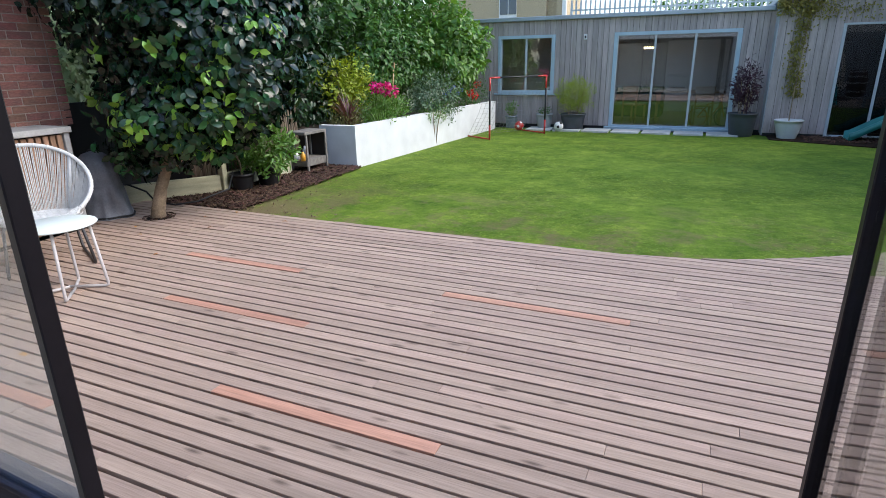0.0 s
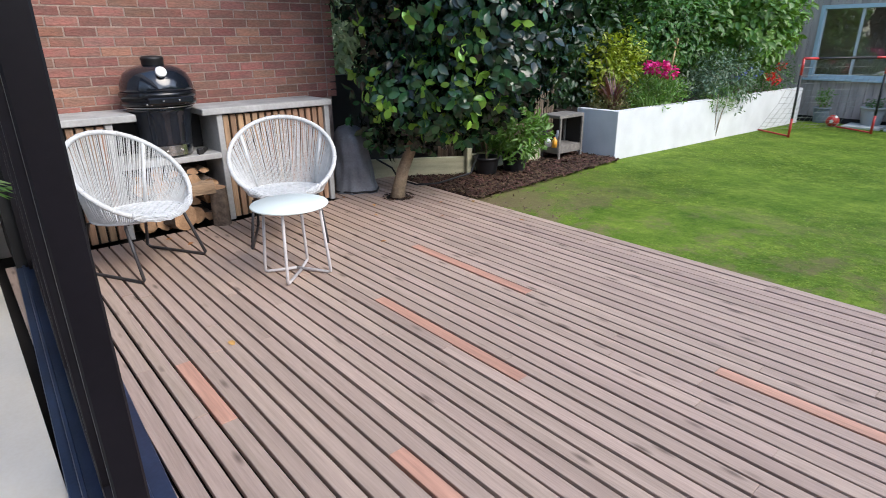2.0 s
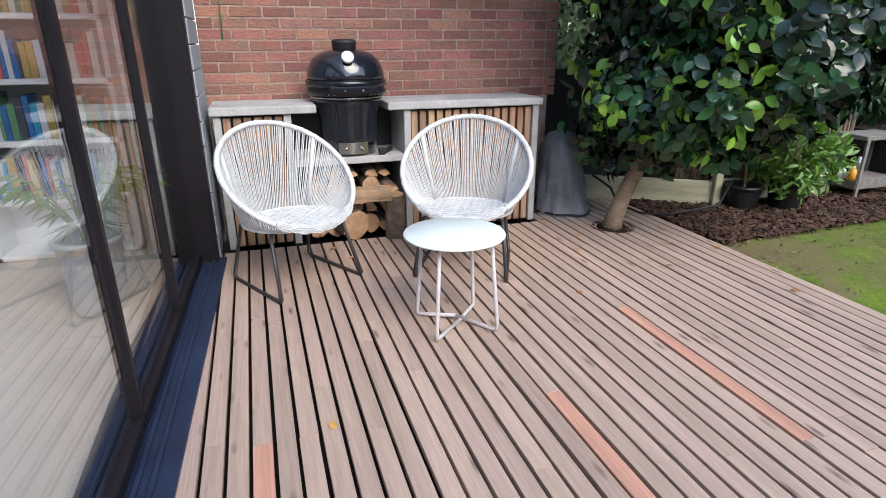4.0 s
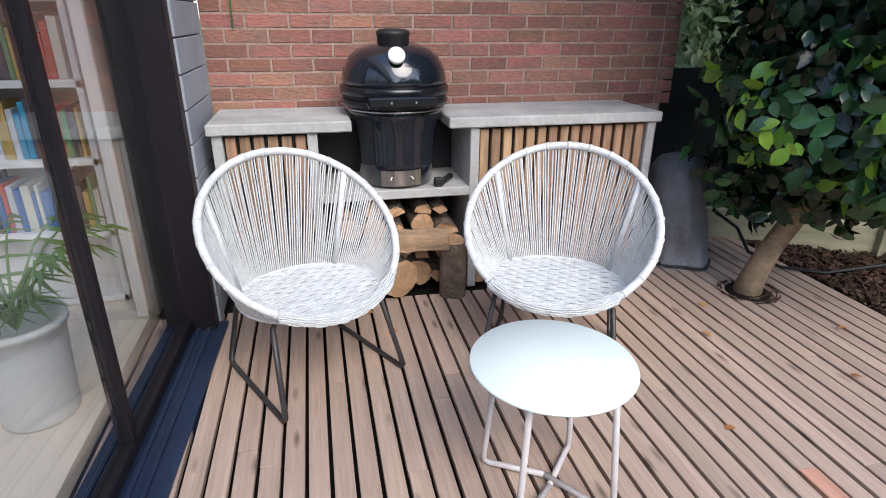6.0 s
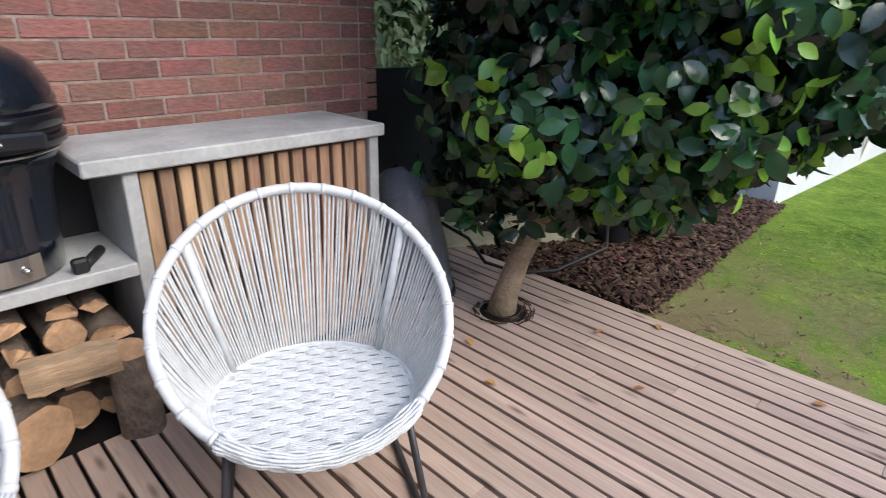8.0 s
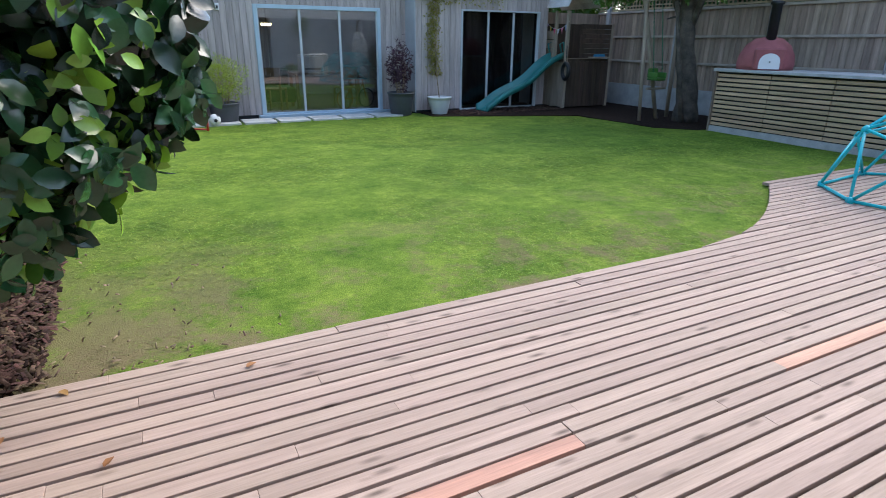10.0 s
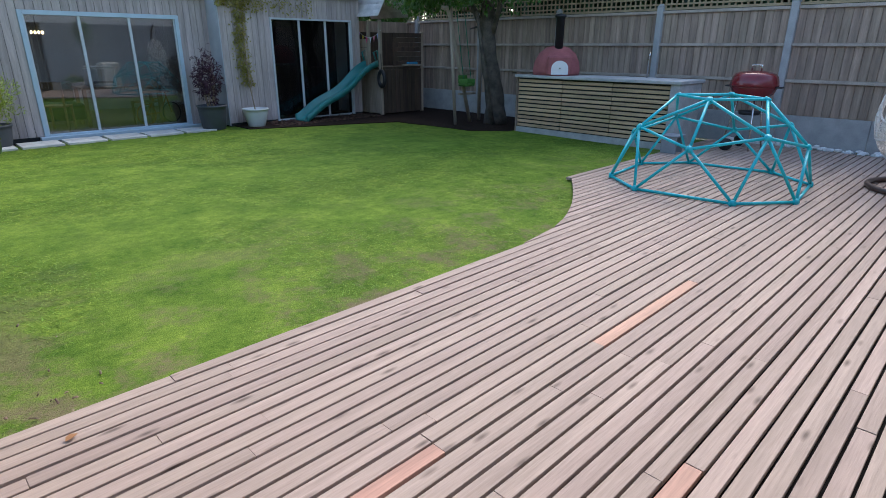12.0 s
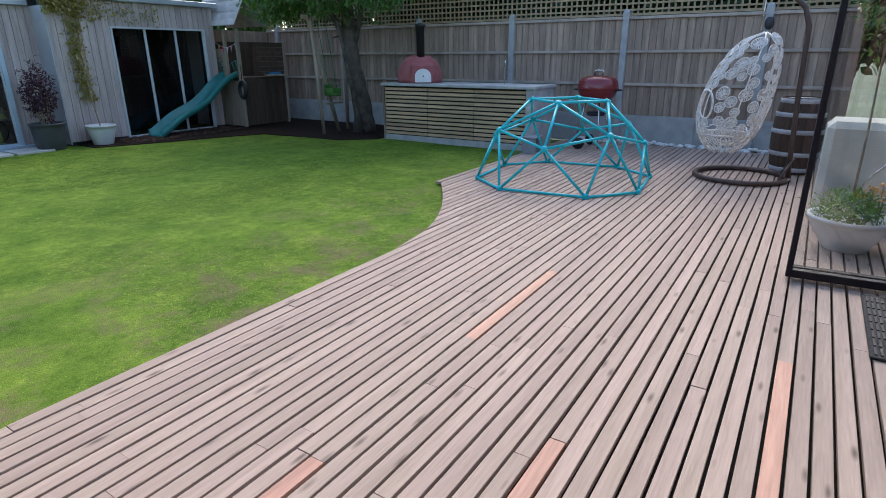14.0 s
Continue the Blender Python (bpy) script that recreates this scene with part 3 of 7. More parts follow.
def kamado():
    t = thing("kamado_grill", "glossy black ceramic kamado grill set into the worktop", "grill", pose(-4.98, 2.65, 0))
    part("body", Mesh().lathe([(0.16, 0.61), (0.20, 0.622), (0.207, 0.75), (0.217, 0.88), (0.235, 0.97), (0.27, 1.045)], 48), m_kamado, t)
    part("lower_band", Mesh().lathe([(0.278, 1.035), (0.285, 1.04), (0.285, 1.065), (0.278, 1.07)], 48), m_band, t)
    part("seal", Mesh().lathe([(0.272, 1.07), (0.275, 1.085), (0.272, 1.092)], 48), m_black, t)
    part("upper_band", Mesh().lathe([(0.278, 1.09), (0.288, 1.095), (0.288, 1.13), (0.28, 1.137)], 48), m_band, t)
    part("lid", Mesh().lathe([(0.277, 1.135), (0.276, 1.17), (0.262, 1.225), (0.235, 1.275), (0.19, 1.312), (0.13, 1.333), (0.08, 1.34)], 48), m_kamado, t)
    part("chimney_cap", Mesh().lathe([(0.078, 1.332), (0.083, 1.338), (0.083, 1.372), (0.087, 1.378), (0.087, 1.392), (0.075, 1.402), (0.04, 1.407), (0.02, 1.404), (0.0, 1.404)], 32), m_black, t)
    face = pose(0.245, -0.02, 1.285, 0, 62, 0)
    part("thermometer", Mesh().lathe([(0.04, 0.0), (0.042, 0.02), (0.036, 0.026), (0.0, 0.026)], 24, m=face), mat("dial_white", (0.8, 0.8, 0.78), 0.3, 0.05, 10), t, "white thermometer dial")
    h = part("handle", Mesh().box(0.31, 0.34, -0.17, 0.17, 1.055, 1.105, c=0.008), m_band, t)
    for y in (-0.1, 0.1):
        part("handle_bracket", box(0.26, 0.315, y - 0.012, y + 0.012, 1.065, 1.095, c=0.003), m_darkmetal, t)
        part("bolt", Mesh().lathe([(0.007, 0), (0.007, 0.006), (0.0, 0.008)], 10, m=pose(0.34, y * 0.6, 1.08, 0, 90, 0)), m_steel, t)
    for y in (-0.155, -0.125, 0.125, 0.155):
        part("bolt", Mesh().lathe([(0.008, 0), (0.008, 0.005), (0.0, 0.007)], 10, m=pose(math.sqrt(0.286 ** 2 - y * y), y, 1.05, 0, 90, math.degrees(math.asin(y / 0.286)))), m_steel, t)
    part("steel_ring", Mesh().lathe([(0.258, 1.014), (0.266, 1.018), (0.266, 1.024), (0.258, 1.028)], 48), m_steel, t, "thin polished ring under the band")
    for y in (-0.06, 0.06):
        part("draught_knob", Mesh().lathe([(0.011, 0), (0.011, 0.014), (0.006, 0.02), (0.0, 0.02)], 12, m=pose(0.204, y, 0.668, 0, 90, 0)), m_steel, t)
    vent = Mesh()
    for i in range(12):
        a0, a1 = radians(-30 + 5 * i), radians(-25 + 5 * i)
        for (a, b) in ((a0, a1),):
            q = [(0.212 * math.cos(x), 0.212 * math.sin(x), z) for x in (a, b) for z in (0.628, 0.712)]
            vent.add(q, [(0, 2, 3, 1)], True)
    part("draught_door", vent, m_steel, t, "polished steel draught door")
    return t


kamado()


# ---- chairs and table ----
def chair(m, label):
    t = thing("rope_chair", label, "chair", m, "garden chairs")
    ring = []
    for i in range(48):
        a = 2 * math.pi * i / 48
        ring.append((0.30 * math.cos(a), 0.40 * math.sin(a), 0.665 - 0.265 * math.cos(a)))
    part("rim", Mesh().tube(ring, 0.0165, 8, closed=True), m_rope, t)
    seat_pt = lambda a, k=1.0: (0.290 * k * math.cos(a), 0.292 * k * math.sin(a), 0.392 + 0.013 * k * math.cos(a))
    part("seat_ring", Mesh().tube([seat_pt(2 * math.pi * i / 36) for i in range(36)], 0.010, 6, closed=True), m_cane, t)
    # woven seat: fine strands that pass over and under broad bands in a chequer
    weave = Mesh()
    for k in range(-39, 40):
        x = k * 0.0073
        half = 0.292 * math.sqrt(max(0, 1 - (x / 0.290) ** 2))
        rim_y = 0.40 * math.sqrt(max(0, 1 - (x / 0.30) ** 2))
        grow = max(0.0, min(1.0, (x - 0.225) / 0.03))
        reach = half + grow * max(0.0, rim_y - 0.012 - half)
        rim_z = 0.665 - 0.265 * x / 0.30
        if reach < 0.03:
            continue
        steps = max(6, int(reach * 2 / 0.0115))
        pts = []
        for s_ in range(steps + 1):
            y = -reach + 2 * reach * s_ / steps
            wave = math.sin(y / 0.046 * math.pi + (math.pi if (k // 4) % 2 else 0))
            rise = max(0.0, abs(y) - half) / max(0.001, reach - half) if reach > half + 0.004 else 0.0
            z = 0.393 + 0.045 * x
            pts.append((x, y, z + rise * grow * max(0.0, rim_z - z) * 0.8 + 0.0034 * max(-1, min(1, 2.6 * wave))))
        weave.tube(pts, 0.0043, 5)
    weave.add([(0.288 * math.cos(a_), 0.290 * math.sin(a_), 0.3865 + 0.013 * math.cos(a_)) for a_ in [2 * math.pi * q / 32 for q in range(32)]], [tuple(range(32))])
    tagged(part("woven_seat", weave, m_cane, t), kind="stuff")
    lip = Mesh()
    for q in range(10):
        phi = radians(165 - 25 * q)
        pts = []
        for k in range(-24, 25):
            a = radians(k * 1.6)
            out = Vector((math.cos(a), math.sin(a), 0))
            wave = math.sin(0.40 * math.sin(a) / 0.046 * math.pi + (math.pi if (q // 3) % 2 else 0))
            rr_ = 0.0205 + 0.0028 * max(-1, min(1, 2.2 * wave))
            pts.append(Vector((0.30 * math.cos(a), 0.40 * math.sin(a), 0.665 - 0.265 * math.cos(a))) + out * rr_ * math.cos(phi) + Vector((0, 0, rr_ * math.sin(phi))))
        lip.tube(pts, 0.0045, 5)
    tagged(part("woven_lip", lip, m_cane, t), kind="stuff")
    jig = random.Random(11)
    count = 148
    for i in range(count):
        a = radians(30 + (360 - 60) * i / (count - 1))
        b = radians(44 + (360 - 88) * i / (count - 1))
        a += jig.uniform(-0.012, 0.012)
        top = Vector((0.30 * math.cos(a), 0.40 * math.sin(a), 0.665 - 0.265 * math.cos(a)))
        low = Vector(seat_pt(b, 1.0))
        mid = (top + low) / 2 + Vector((0, 0, -0.012))
        part("cord", Mesh().tube([top, mid, low], 0.0038, 5, caps=False), m_rope, t)
    for a in (128, 232):
        top = Vector((0.30 * math.cos(radians(a)), 0.40 * math.sin(radians(a)), 0.665 - 0.265 * math.cos(radians(a))))
        part("bound_rib", Mesh().tube([top, Vector(seat_pt(radians(a)))], 0.0125, 8), m_rope, t)
    for s in (-1, 1):
        path = [(0.10, 0.2 * s, 0.375), (0.15, 0.245 * s, 0.36), (0.265, 0.285 * s, 0.03), (0.25, 0.285 * s, 0.012), (-0.26, 0.275 * s, 0.012),
                (-0.285, 0.272 * s, 0.03), (-0.20, 0.235 * s, 0.36), (-0.15, 0.2 * s, 0.375)]
        part("leg_frame", Mesh().tube(path, 0.0115, 8), m_darkmetal, t)
    for x in (0.10, -0.15):
        part("cross_bar", Mesh().tube([(x, -0.21, 0.37), (x, 0.21, 0.37)], 0.010, 8), m_darkmetal, t)
    for k in range(26):
        a = 2 * math.pi * k / 26
        p = Vector((0.30 * math.cos(a), 0.40 * math.sin(a), 0.665 - 0.265 * math.cos(a)))
        a2 = a + 0.03
        q = Vector((0.30 * math.cos(a2), 0.40 * math.sin(a2), 0.665 - 0.265 * math.cos(a2)))
        part("binding", Mesh().tube([p, q], 0.0185, 8), m_rope, t)
    return t


chair(pose(-4.10, 2.15, 0, 0, 0, 29), "white rope tub chair with charcoal legs beside the glass doors")
chair(pose(-3.98, 3.21, 0, 0, 0, -27), "white rope tub chair with charcoal legs behind the round table")


def table():
    t = thing("side_table", "round mint-white metal side table with bent rod legs", "table", pose(-3.24, 2.878, 0, 0, 0, 5))
    part("tabletop", Mesh().lathe([(0.0, 0.485), (0.24, 0.485), (0.251, 0.488), (0.255, 0.494), (0.251, 0.50), (0.0, 0.50)], 56), m_tablemetal, t)
    feet = [(0.165, -0.168), (0.185, 0.165), (-0.135, 0.18), (-0.165, -0.15)]
    for k, (x, y) in enumerate(feet):
        part("leg", Mesh().tube([(x * 0.80, y * 0.80, 0.487), (x * 0.97, y * 0.97, 0.035), (x * 0.96, y * 0.96, 0.014), (x * 0.88, y * 0.88, 0.010), (0.02 * (-1) ** k, 0.02, 0.016 + 0.012 * (k % 2))], 0.0105, 8), m_tableleg, t)
    return t


table()

# ---- studio at the end of the garden ----
m_dark_room = mat("studio_plaster", (0.72, 0.70, 0.66), 0.9, 0.1, 2)
m_pebble = mat("white_pebble", (0.72, 0.72, 0.70), 0.7, 0.15, 20, 0.2, island=0.12)
SY = 14.34


def clad_panel(parent, x0, x1, z0, z1, y, w=0.125):
    """Upright boards over one stretch of wall facing the lawn."""
    n = max(1, round((x1 - x0) / w))
    for k in range(n):
        a, b = x0 + (x1 - x0) * k / n, x0 + (x1 - x0) * (k + 1) / n
        part("cladding_board", box(a + 0.003, b - 0.003, y - 0.02, y, z0, z1, c=0.003), m_clad, parent)


def wall_with_openings(name, x0, x1, y, h, openings, label):
    """A cladded wall with real openings (x0, x1, z0, z1)."""
    m = Mesh()
    xs = [x0]
    for a, b, c0, c1 in openings:
        m.box(xs[-1], a, y, y + 0.2, -0.1, h)
        if c0 > 0.1:
            m.box(a, b, y, y + 0.2, -0.1, c0)
        m.box(a, b, y, y + 0.2, c1, h)
        xs.append(b)
    m.box(xs[-1], x1, y, y + 0.2, -0.1, h)
    wall = structure(name, m, m_black, label)
    prev = x0
    for a, b, c0, c1 in openings:
        clad_panel(wall, prev, a, 0.02, h, y)
        if c0 > 0.1:
            clad_panel(wall, a, b, 0.02, c0, y)
        clad_panel(wall, a, b, c1, h, y)
        prev = b
    clad_panel(wall, prev, x1, 0.02, h, y)
    return wall


wall_with_openings("wall_studio", -5.3, 1.92, SY, 2.36, [(-3.90, -2.52, 0.74, 2.05), (-1.20, 1.34, -0.05, 2.05)], "weathered silver-brown timber clad studio wall")
wall_with_openings("wall_studio_wing", 1.92, 5.25, 13.85, 2.50, [(2.98, 5.02, -0.05, 2.06)], "weathered timber clad studio wing wall")
# pale grey colour paints the light falling on the wing's narrow return face
structure("wall_studio_return", box(1.90, 1.92, 13.83, SY, -0.02, 2.36), mat("lit_return_board", (0.40, 0.41, 0.43), 0.7, 0.1, 4), "return face of the studio wing, its lit look painted pale")
structure("roof_studio", Mesh().box(-5.4, 1.86, SY - 0.10, 15.6, 2.36, 2.45, c=0.01).box(-5.4, 1.86, 17.4, 19.0, 2.36, 2.45).box(-5.4, -3.6, 15.6, 17.4, 2.36, 2.45).box(1.2, 1.86, 15.6, 17.4, 2.36, 2.45).box(1.86, 5.35, 13.74, 19.0, 2.50, 2.60, c=0.01), m_trim, "flat studio roof with a zinc edge")
structure("floor_studio", box(-5.2, 5.2, SY + 0.05, 18.8, -0.1, 0.0), mat("studio_floor", (0.34, 0.25, 0.17), 0.5, 0.2, 3), "wooden studio floor")
structure("wall_studio_back", Mesh().box(-5.3, 5.3, 18.8, 18.95, -0.1, 2.36).box(-5.4, -5.3, SY, 18.9, -0.1, 2.36).box(5.2, 5.3, 14.0, 18.9, -0.1, 2.36), m_dark_room, "dim plastered walls inside the studio")
# unseen roof opening, put in to lighten the studio interior
structure("ceiling_studio", Mesh().box(-5.3, 5.2, SY + 0.2, 15.6, 2.30, 2.355).box(-5.3, 5.2, 17.4, 18.8, 2.30, 2.355).box(-5.3, -3.6, 15.6, 17.4, 2.30, 2.355).box(1.2, 5.2, 15.6, 17.4, 2.30, 2.355), m_dark_room, "studio ceiling with an added opening that lets light in")
structure("window_added_studio_rooflight", box(-3.6, 1.2, 15.6, 17.4, 2.455, 2.465), m_glass, "clear pane over the added light opening in the studio roof").visible_shadow = False


def glazing(name, x0, x1, z0, z1, y, panes, label, frame_mat, fw=0.07, pane_mat=None):
    t = structure(name, Mesh().box(x0, x0 + fw, y - 0.035, y + 0.06, z0, z1, c=0.004).box(x1 - fw, x1, y - 0.035, y + 0.06, z0, z1, c=0.004)
                  .box(x0 + fw, x1 - fw, y - 0.035, y + 0.06, z0, z0 + fw, c=0.004).box(x0 + fw, x1 - fw, y - 0.035, y + 0.06, z1 - fw, z1, c=0.004), frame_mat, label)
    w = (x1 - x0 - 2 * fw) / panes
    for k in range(panes):
        a = x0 + fw + k * w
        g = part("pane", box(a, a + w, y + 0.02, y + 0.03, z0 + fw, z1 - fw), pane_mat or m_glass_dark, t)
        g.visible_shadow = False
        for q in ((a, a + 0.022), (a + w - 0.022, a + w)):
            part("sash_stile", box(q[0], q[1], y - 0.005, y + 0.018, z0 + fw, z1 - fw), m_alu_grey, t)
    return t


m_alu_grey = mat("silver_sash", (0.50, 0.53, 0.55), 0.4, 0.08, 5, 0.02)
glazing("window_1", -3.90, -2.52, 0.74, 2.05, SY, 2, "two-pane studio window with a pale blue frame", m_studio_frame)
glazing("door_1", -1.20, 1.34, -0.02, 2.05, SY, 3, "three-panel sliding studio door with a pale blue frame", m_studio_frame)
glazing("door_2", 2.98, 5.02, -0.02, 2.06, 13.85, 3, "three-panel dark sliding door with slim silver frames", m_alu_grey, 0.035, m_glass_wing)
part("sill", box(-3.98, -2.44, SY - 0.10, SY - 0.037, 0.70, 0.74, c=0.004), m_studio_frame, bpy.data.objects["window_1"])
part("sill", box(-1.28, 1.50, SY - 0.16, SY - 0.037, -0.045, 0.02, c=0.004), m_studio_frame, bpy.data.objects["door_1"])
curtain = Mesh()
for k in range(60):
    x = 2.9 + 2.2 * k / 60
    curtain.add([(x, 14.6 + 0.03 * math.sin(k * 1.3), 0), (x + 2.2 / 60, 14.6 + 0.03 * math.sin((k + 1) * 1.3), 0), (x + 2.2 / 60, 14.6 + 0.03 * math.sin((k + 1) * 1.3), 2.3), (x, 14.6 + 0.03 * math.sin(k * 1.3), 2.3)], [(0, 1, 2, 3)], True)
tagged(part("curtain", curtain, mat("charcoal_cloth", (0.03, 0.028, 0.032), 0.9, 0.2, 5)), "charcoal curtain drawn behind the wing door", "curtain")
lamp_w = thing("wall_light", "small white wall light on the studio cladding", "wall light", pose(-1.83, SY - 0.02, 1.98))
part("housing", box(-0.035, 0.035, -0.05, 0, -0.06, 0.06, c=0.008), m_plaster, lamp_w)
part("lens", box(-0.018, 0.018, -0.054, -0.05, -0.035, 0.02), m_black, lamp_w)

# things seen through the studio glass
m_pine = mat("pine_furniture", (0.42, 0.27, 0.13), 0.5, 0.2, 4)


def simple_table(m, w, d, h, material, label):
    t = thing("studio_table", label, "table", m)
    part("tabletop", box(-w / 2, w / 2, -d / 2, d / 2, h - 0.04, h, c=0.006), material, t)
    for x in (-w / 2 + 0.06, w / 2 - 0.06):
        for y in (-d / 2 + 0.06, d / 2 - 0.06):
            part("leg", box(x - 0.03, x + 0.03, y - 0.03, y + 0.03, 0, h - 0.04, c=0.004), material, t)
    return t


simple_table(pose(0.45, 15.6, 0), 1.5, 0.7, 0.75, m_pine, "pine table inside the studio")
sofa = thing("studio_sofa", "low green sofa inside the studio", "sofa", pose(-0.75, 16.2, 0))
m_sofa = mat("green_cloth", (0.03, 0.10, 0.045), 0.9, 0.2, 8)
part("seat", box(-0.6, 0.6, -0.4, 0.4, 0.1, 0.42, c=0.04), m_sofa, sofa)
part("backrest", box(-0.6, 0.6, 0.28, 0.45, 0.42, 0.8, c=0.04), m_sofa, sofa)
printer = thing("printer", "boxy white printer standing on the studio table", "printer", pose(0.15, 15.6, 0.75))
part("body", box(-0.24, 0.24, -0.2, 0.2, 0, 0.34, c=0.02), m_plaster, printer)
part("paper_tray", box(-0.18, 0.18, -0.23, -0.2, 0.06, 0.10, c=0.004), m_darkmetal, printer)
part("lid", box(-0.23, 0.23, -0.19, 0.19, 0.342, 0.38, c=0.012), m_plaster, printer)


def studio_chair(m):
    t = thing("studio_chair", "pale wooden chair inside the studio", "chair", m, "studio chairs")
    part("seat", box(-0.2, 0.2, -0.2, 0.2, 0.43, 0.46, c=0.008), m_pine, t)
    part("backrest", box(-0.19, 0.19, 0.17, 0.2, 0.62, 0.88, c=0.008), m_pine, t)
    for x in (-0.18, 0.18):
        part("leg", box(x - 0.018, x + 0.018, -0.19, -0.155, 0, 0.43, c=0.003), m_pine, t)
        part("leg", box(x - 0.018, x + 0.018, 0.165, 0.2, 0, 0.88, c=0.003), m_pine, t)


studio_chair(pose(-0.75, 15.2, 0, 0, 0, 150))
studio_chair(pose(0.75, 15.05, 0, 0, 0, 190))
chand = thing("pendant_light", "small lit pendant light inside the studio", "ceiling light", pose(-0.62, 16.2, 1.72))
glow = bpy.data.materials.new("warm_bulb")
glow.use_nodes = True
glow.node_tree.nodes["Principled BSDF"].inputs["Emission Color"].default_value = (1, 0.72, 0.35, 1)
glow.node_tree.nodes["Principled BSDF"].inputs["Emission Strength"].default_value = 12
part("cord", Mesh().tube([(0, 0, 0.05), (0, 0, 0.58)], 0.006, 6), m_black, chand)
for k in range(4):
    part("bulb", Mesh().blob((-0.09 + 0.06 * k, 0, 0.02), (0.018, 0.018, 0.03), 0, 10, 6), glow, chand)
bike = thing("bicycle", "small orange bicycle leaning inside the studio", "bicycle", pose(0.95, 14.95, 0, 0, 0, 15))
m_orange = mat("orange_paint", (0.6, 0.2, 0.03), 0.4, 0.1, 5)
for x in (-0.28, 0.28):
    part("wheel", Mesh().tube([(x + 0.2 * math.cos(2 * math.pi * i / 24), 0, 0.21 + 0.2 * math.sin(2 * math.pi * i / 24)) for i in range(24)], 0.012, 6, closed=True), m_orange if x < 0 else m_black, bike)
part("frame", Mesh().tube([(-0.28, 0, 0.21), (-0.08, 0, 0.5), (0.2, 0, 0.52), (0.0, 0, 0.22), (-0.28, 0, 0.21)], 0.013, 6).tube([(0.28, 0, 0.21), (0.18, 0, 0.62)], 0.013, 6), m_orange, bike)
part("handlebar", Mesh().tube([(0.18, -0.2, 0.64), (0.18, 0.2, 0.64)], 0.01, 6), m_black, bike)

# paving slabs before the studio door
m_slab = mat("pale_paving", (0.58, 0.56, 0.51), 0.85, 0.2, 4, 0.3, obj=0.08)
path = structure("paving", box(-3.4, 1.6, 13.46, 14.20, -0.12, -0.048), m_mulch, "row of pale paving slabs set in the grass")
for k in range(7):
    for j in range(2):
        part("slab", box(-2.95 + 0.64 * k, -2.95 + 0.64 * k + 0.58, 13.50 + 0.30 * j, 13.50 + 0.30 * j + 0.26, -0.06, -0.012, c=0.006), m_slab, path)

# ---- houses and sky line beyond the studio ----
m_stock = mat("stock_brick", (0.46, 0.36, 0.23), 0.9, 0.3, 12, 0.4)
house = thing("brick_house", "pale stock brick house behind the studio roof", "house")
hw = Mesh()
wx = (-12.5,)
hw.box(-18, -9.26, 40, 46, 0, 9).box(-9.26, -8.59, 40.35, 46, 0, 9).box(-8.59, -8.2, 40, 46, 0, 9)
part("wall", hw, m_stock, house)
for x in wx:
    w = part("window", Mesh().box(x, x + 1.22, 39.94, 40.0, 3.0, 5.6), m_plaster, house)
    for zz in (3.1, 4.4):
        for xx in (0.08, 0.69):
            part("pane", box(x + xx, x + xx + 0.53, 39.90, 39.935, zz, zz + 1.1), mat("far_glass", (0.05, 0.07, 0.10), 0.1, 0.1, 1), w)
part("roof", Mesh().add([(-18.4, 39.6, 9), (-7.9, 39.6, 9), (-7.9, 46.4, 9), (-18.4, 46.4, 9), (-17, 43, 12), (-9.3, 43, 12)], [(0, 1, 5, 4), (1, 2, 5), (2, 3, 4, 5), (3, 0, 4)]), mat("slate", (0.10, 0.10, 0.115), 0.6, 0.2, 3), house)
part("corner_board", box(-8.2, -7.95, 39.9, 40.2, 0, 9), m_plaster, house, "white corner board")
pal = thing("palisade_fence", "grey steel palisade fence above the studio roof", "fence", pose(0, 21.5, 0))
m_galv = mat("galvanised_steel", (0.40, 0.44, 0.47), 0.4, 0.15, 6, 0.02, metal=0.6)
for z in (2.6, 3.05):
    part("rail", box(-3.7, 9, -0.02, 0.02, z, z + 0.05), m_galv, pal)
pale_data = Mesh().add([(-0.03, -0.03, 0), (0.03, -0.03, 0), (0.03, -0.03, 1.15), (0, -0.03, 1.28), (-0.03, -0.03, 1.15), (-0.03, -0.02, 0), (0.03, -0.02, 0), (0.03, -0.02, 1.15), (0, -0.02, 1.28), (-0.03, -0.02, 1.15)],
                       [(0, 1, 2, 3, 4), (9, 8, 7, 6, 5), (1, 6, 7, 2), (2, 7, 8, 3), (3, 8, 9, 4), (4, 9, 5, 0)]).data("pale", m_galv)
for k in range(80):
    part("pale", pale_data, None, pal).location = (-3.7 + 0.16 * k, 0, 2.2)
for k in range(6):
    part("post", box(-3.7 + 2.2 * k - 0.03, -3.7 + 2.2 * k + 0.03, 0.02, 0.08, 0, 3.3), m_galv, pal)

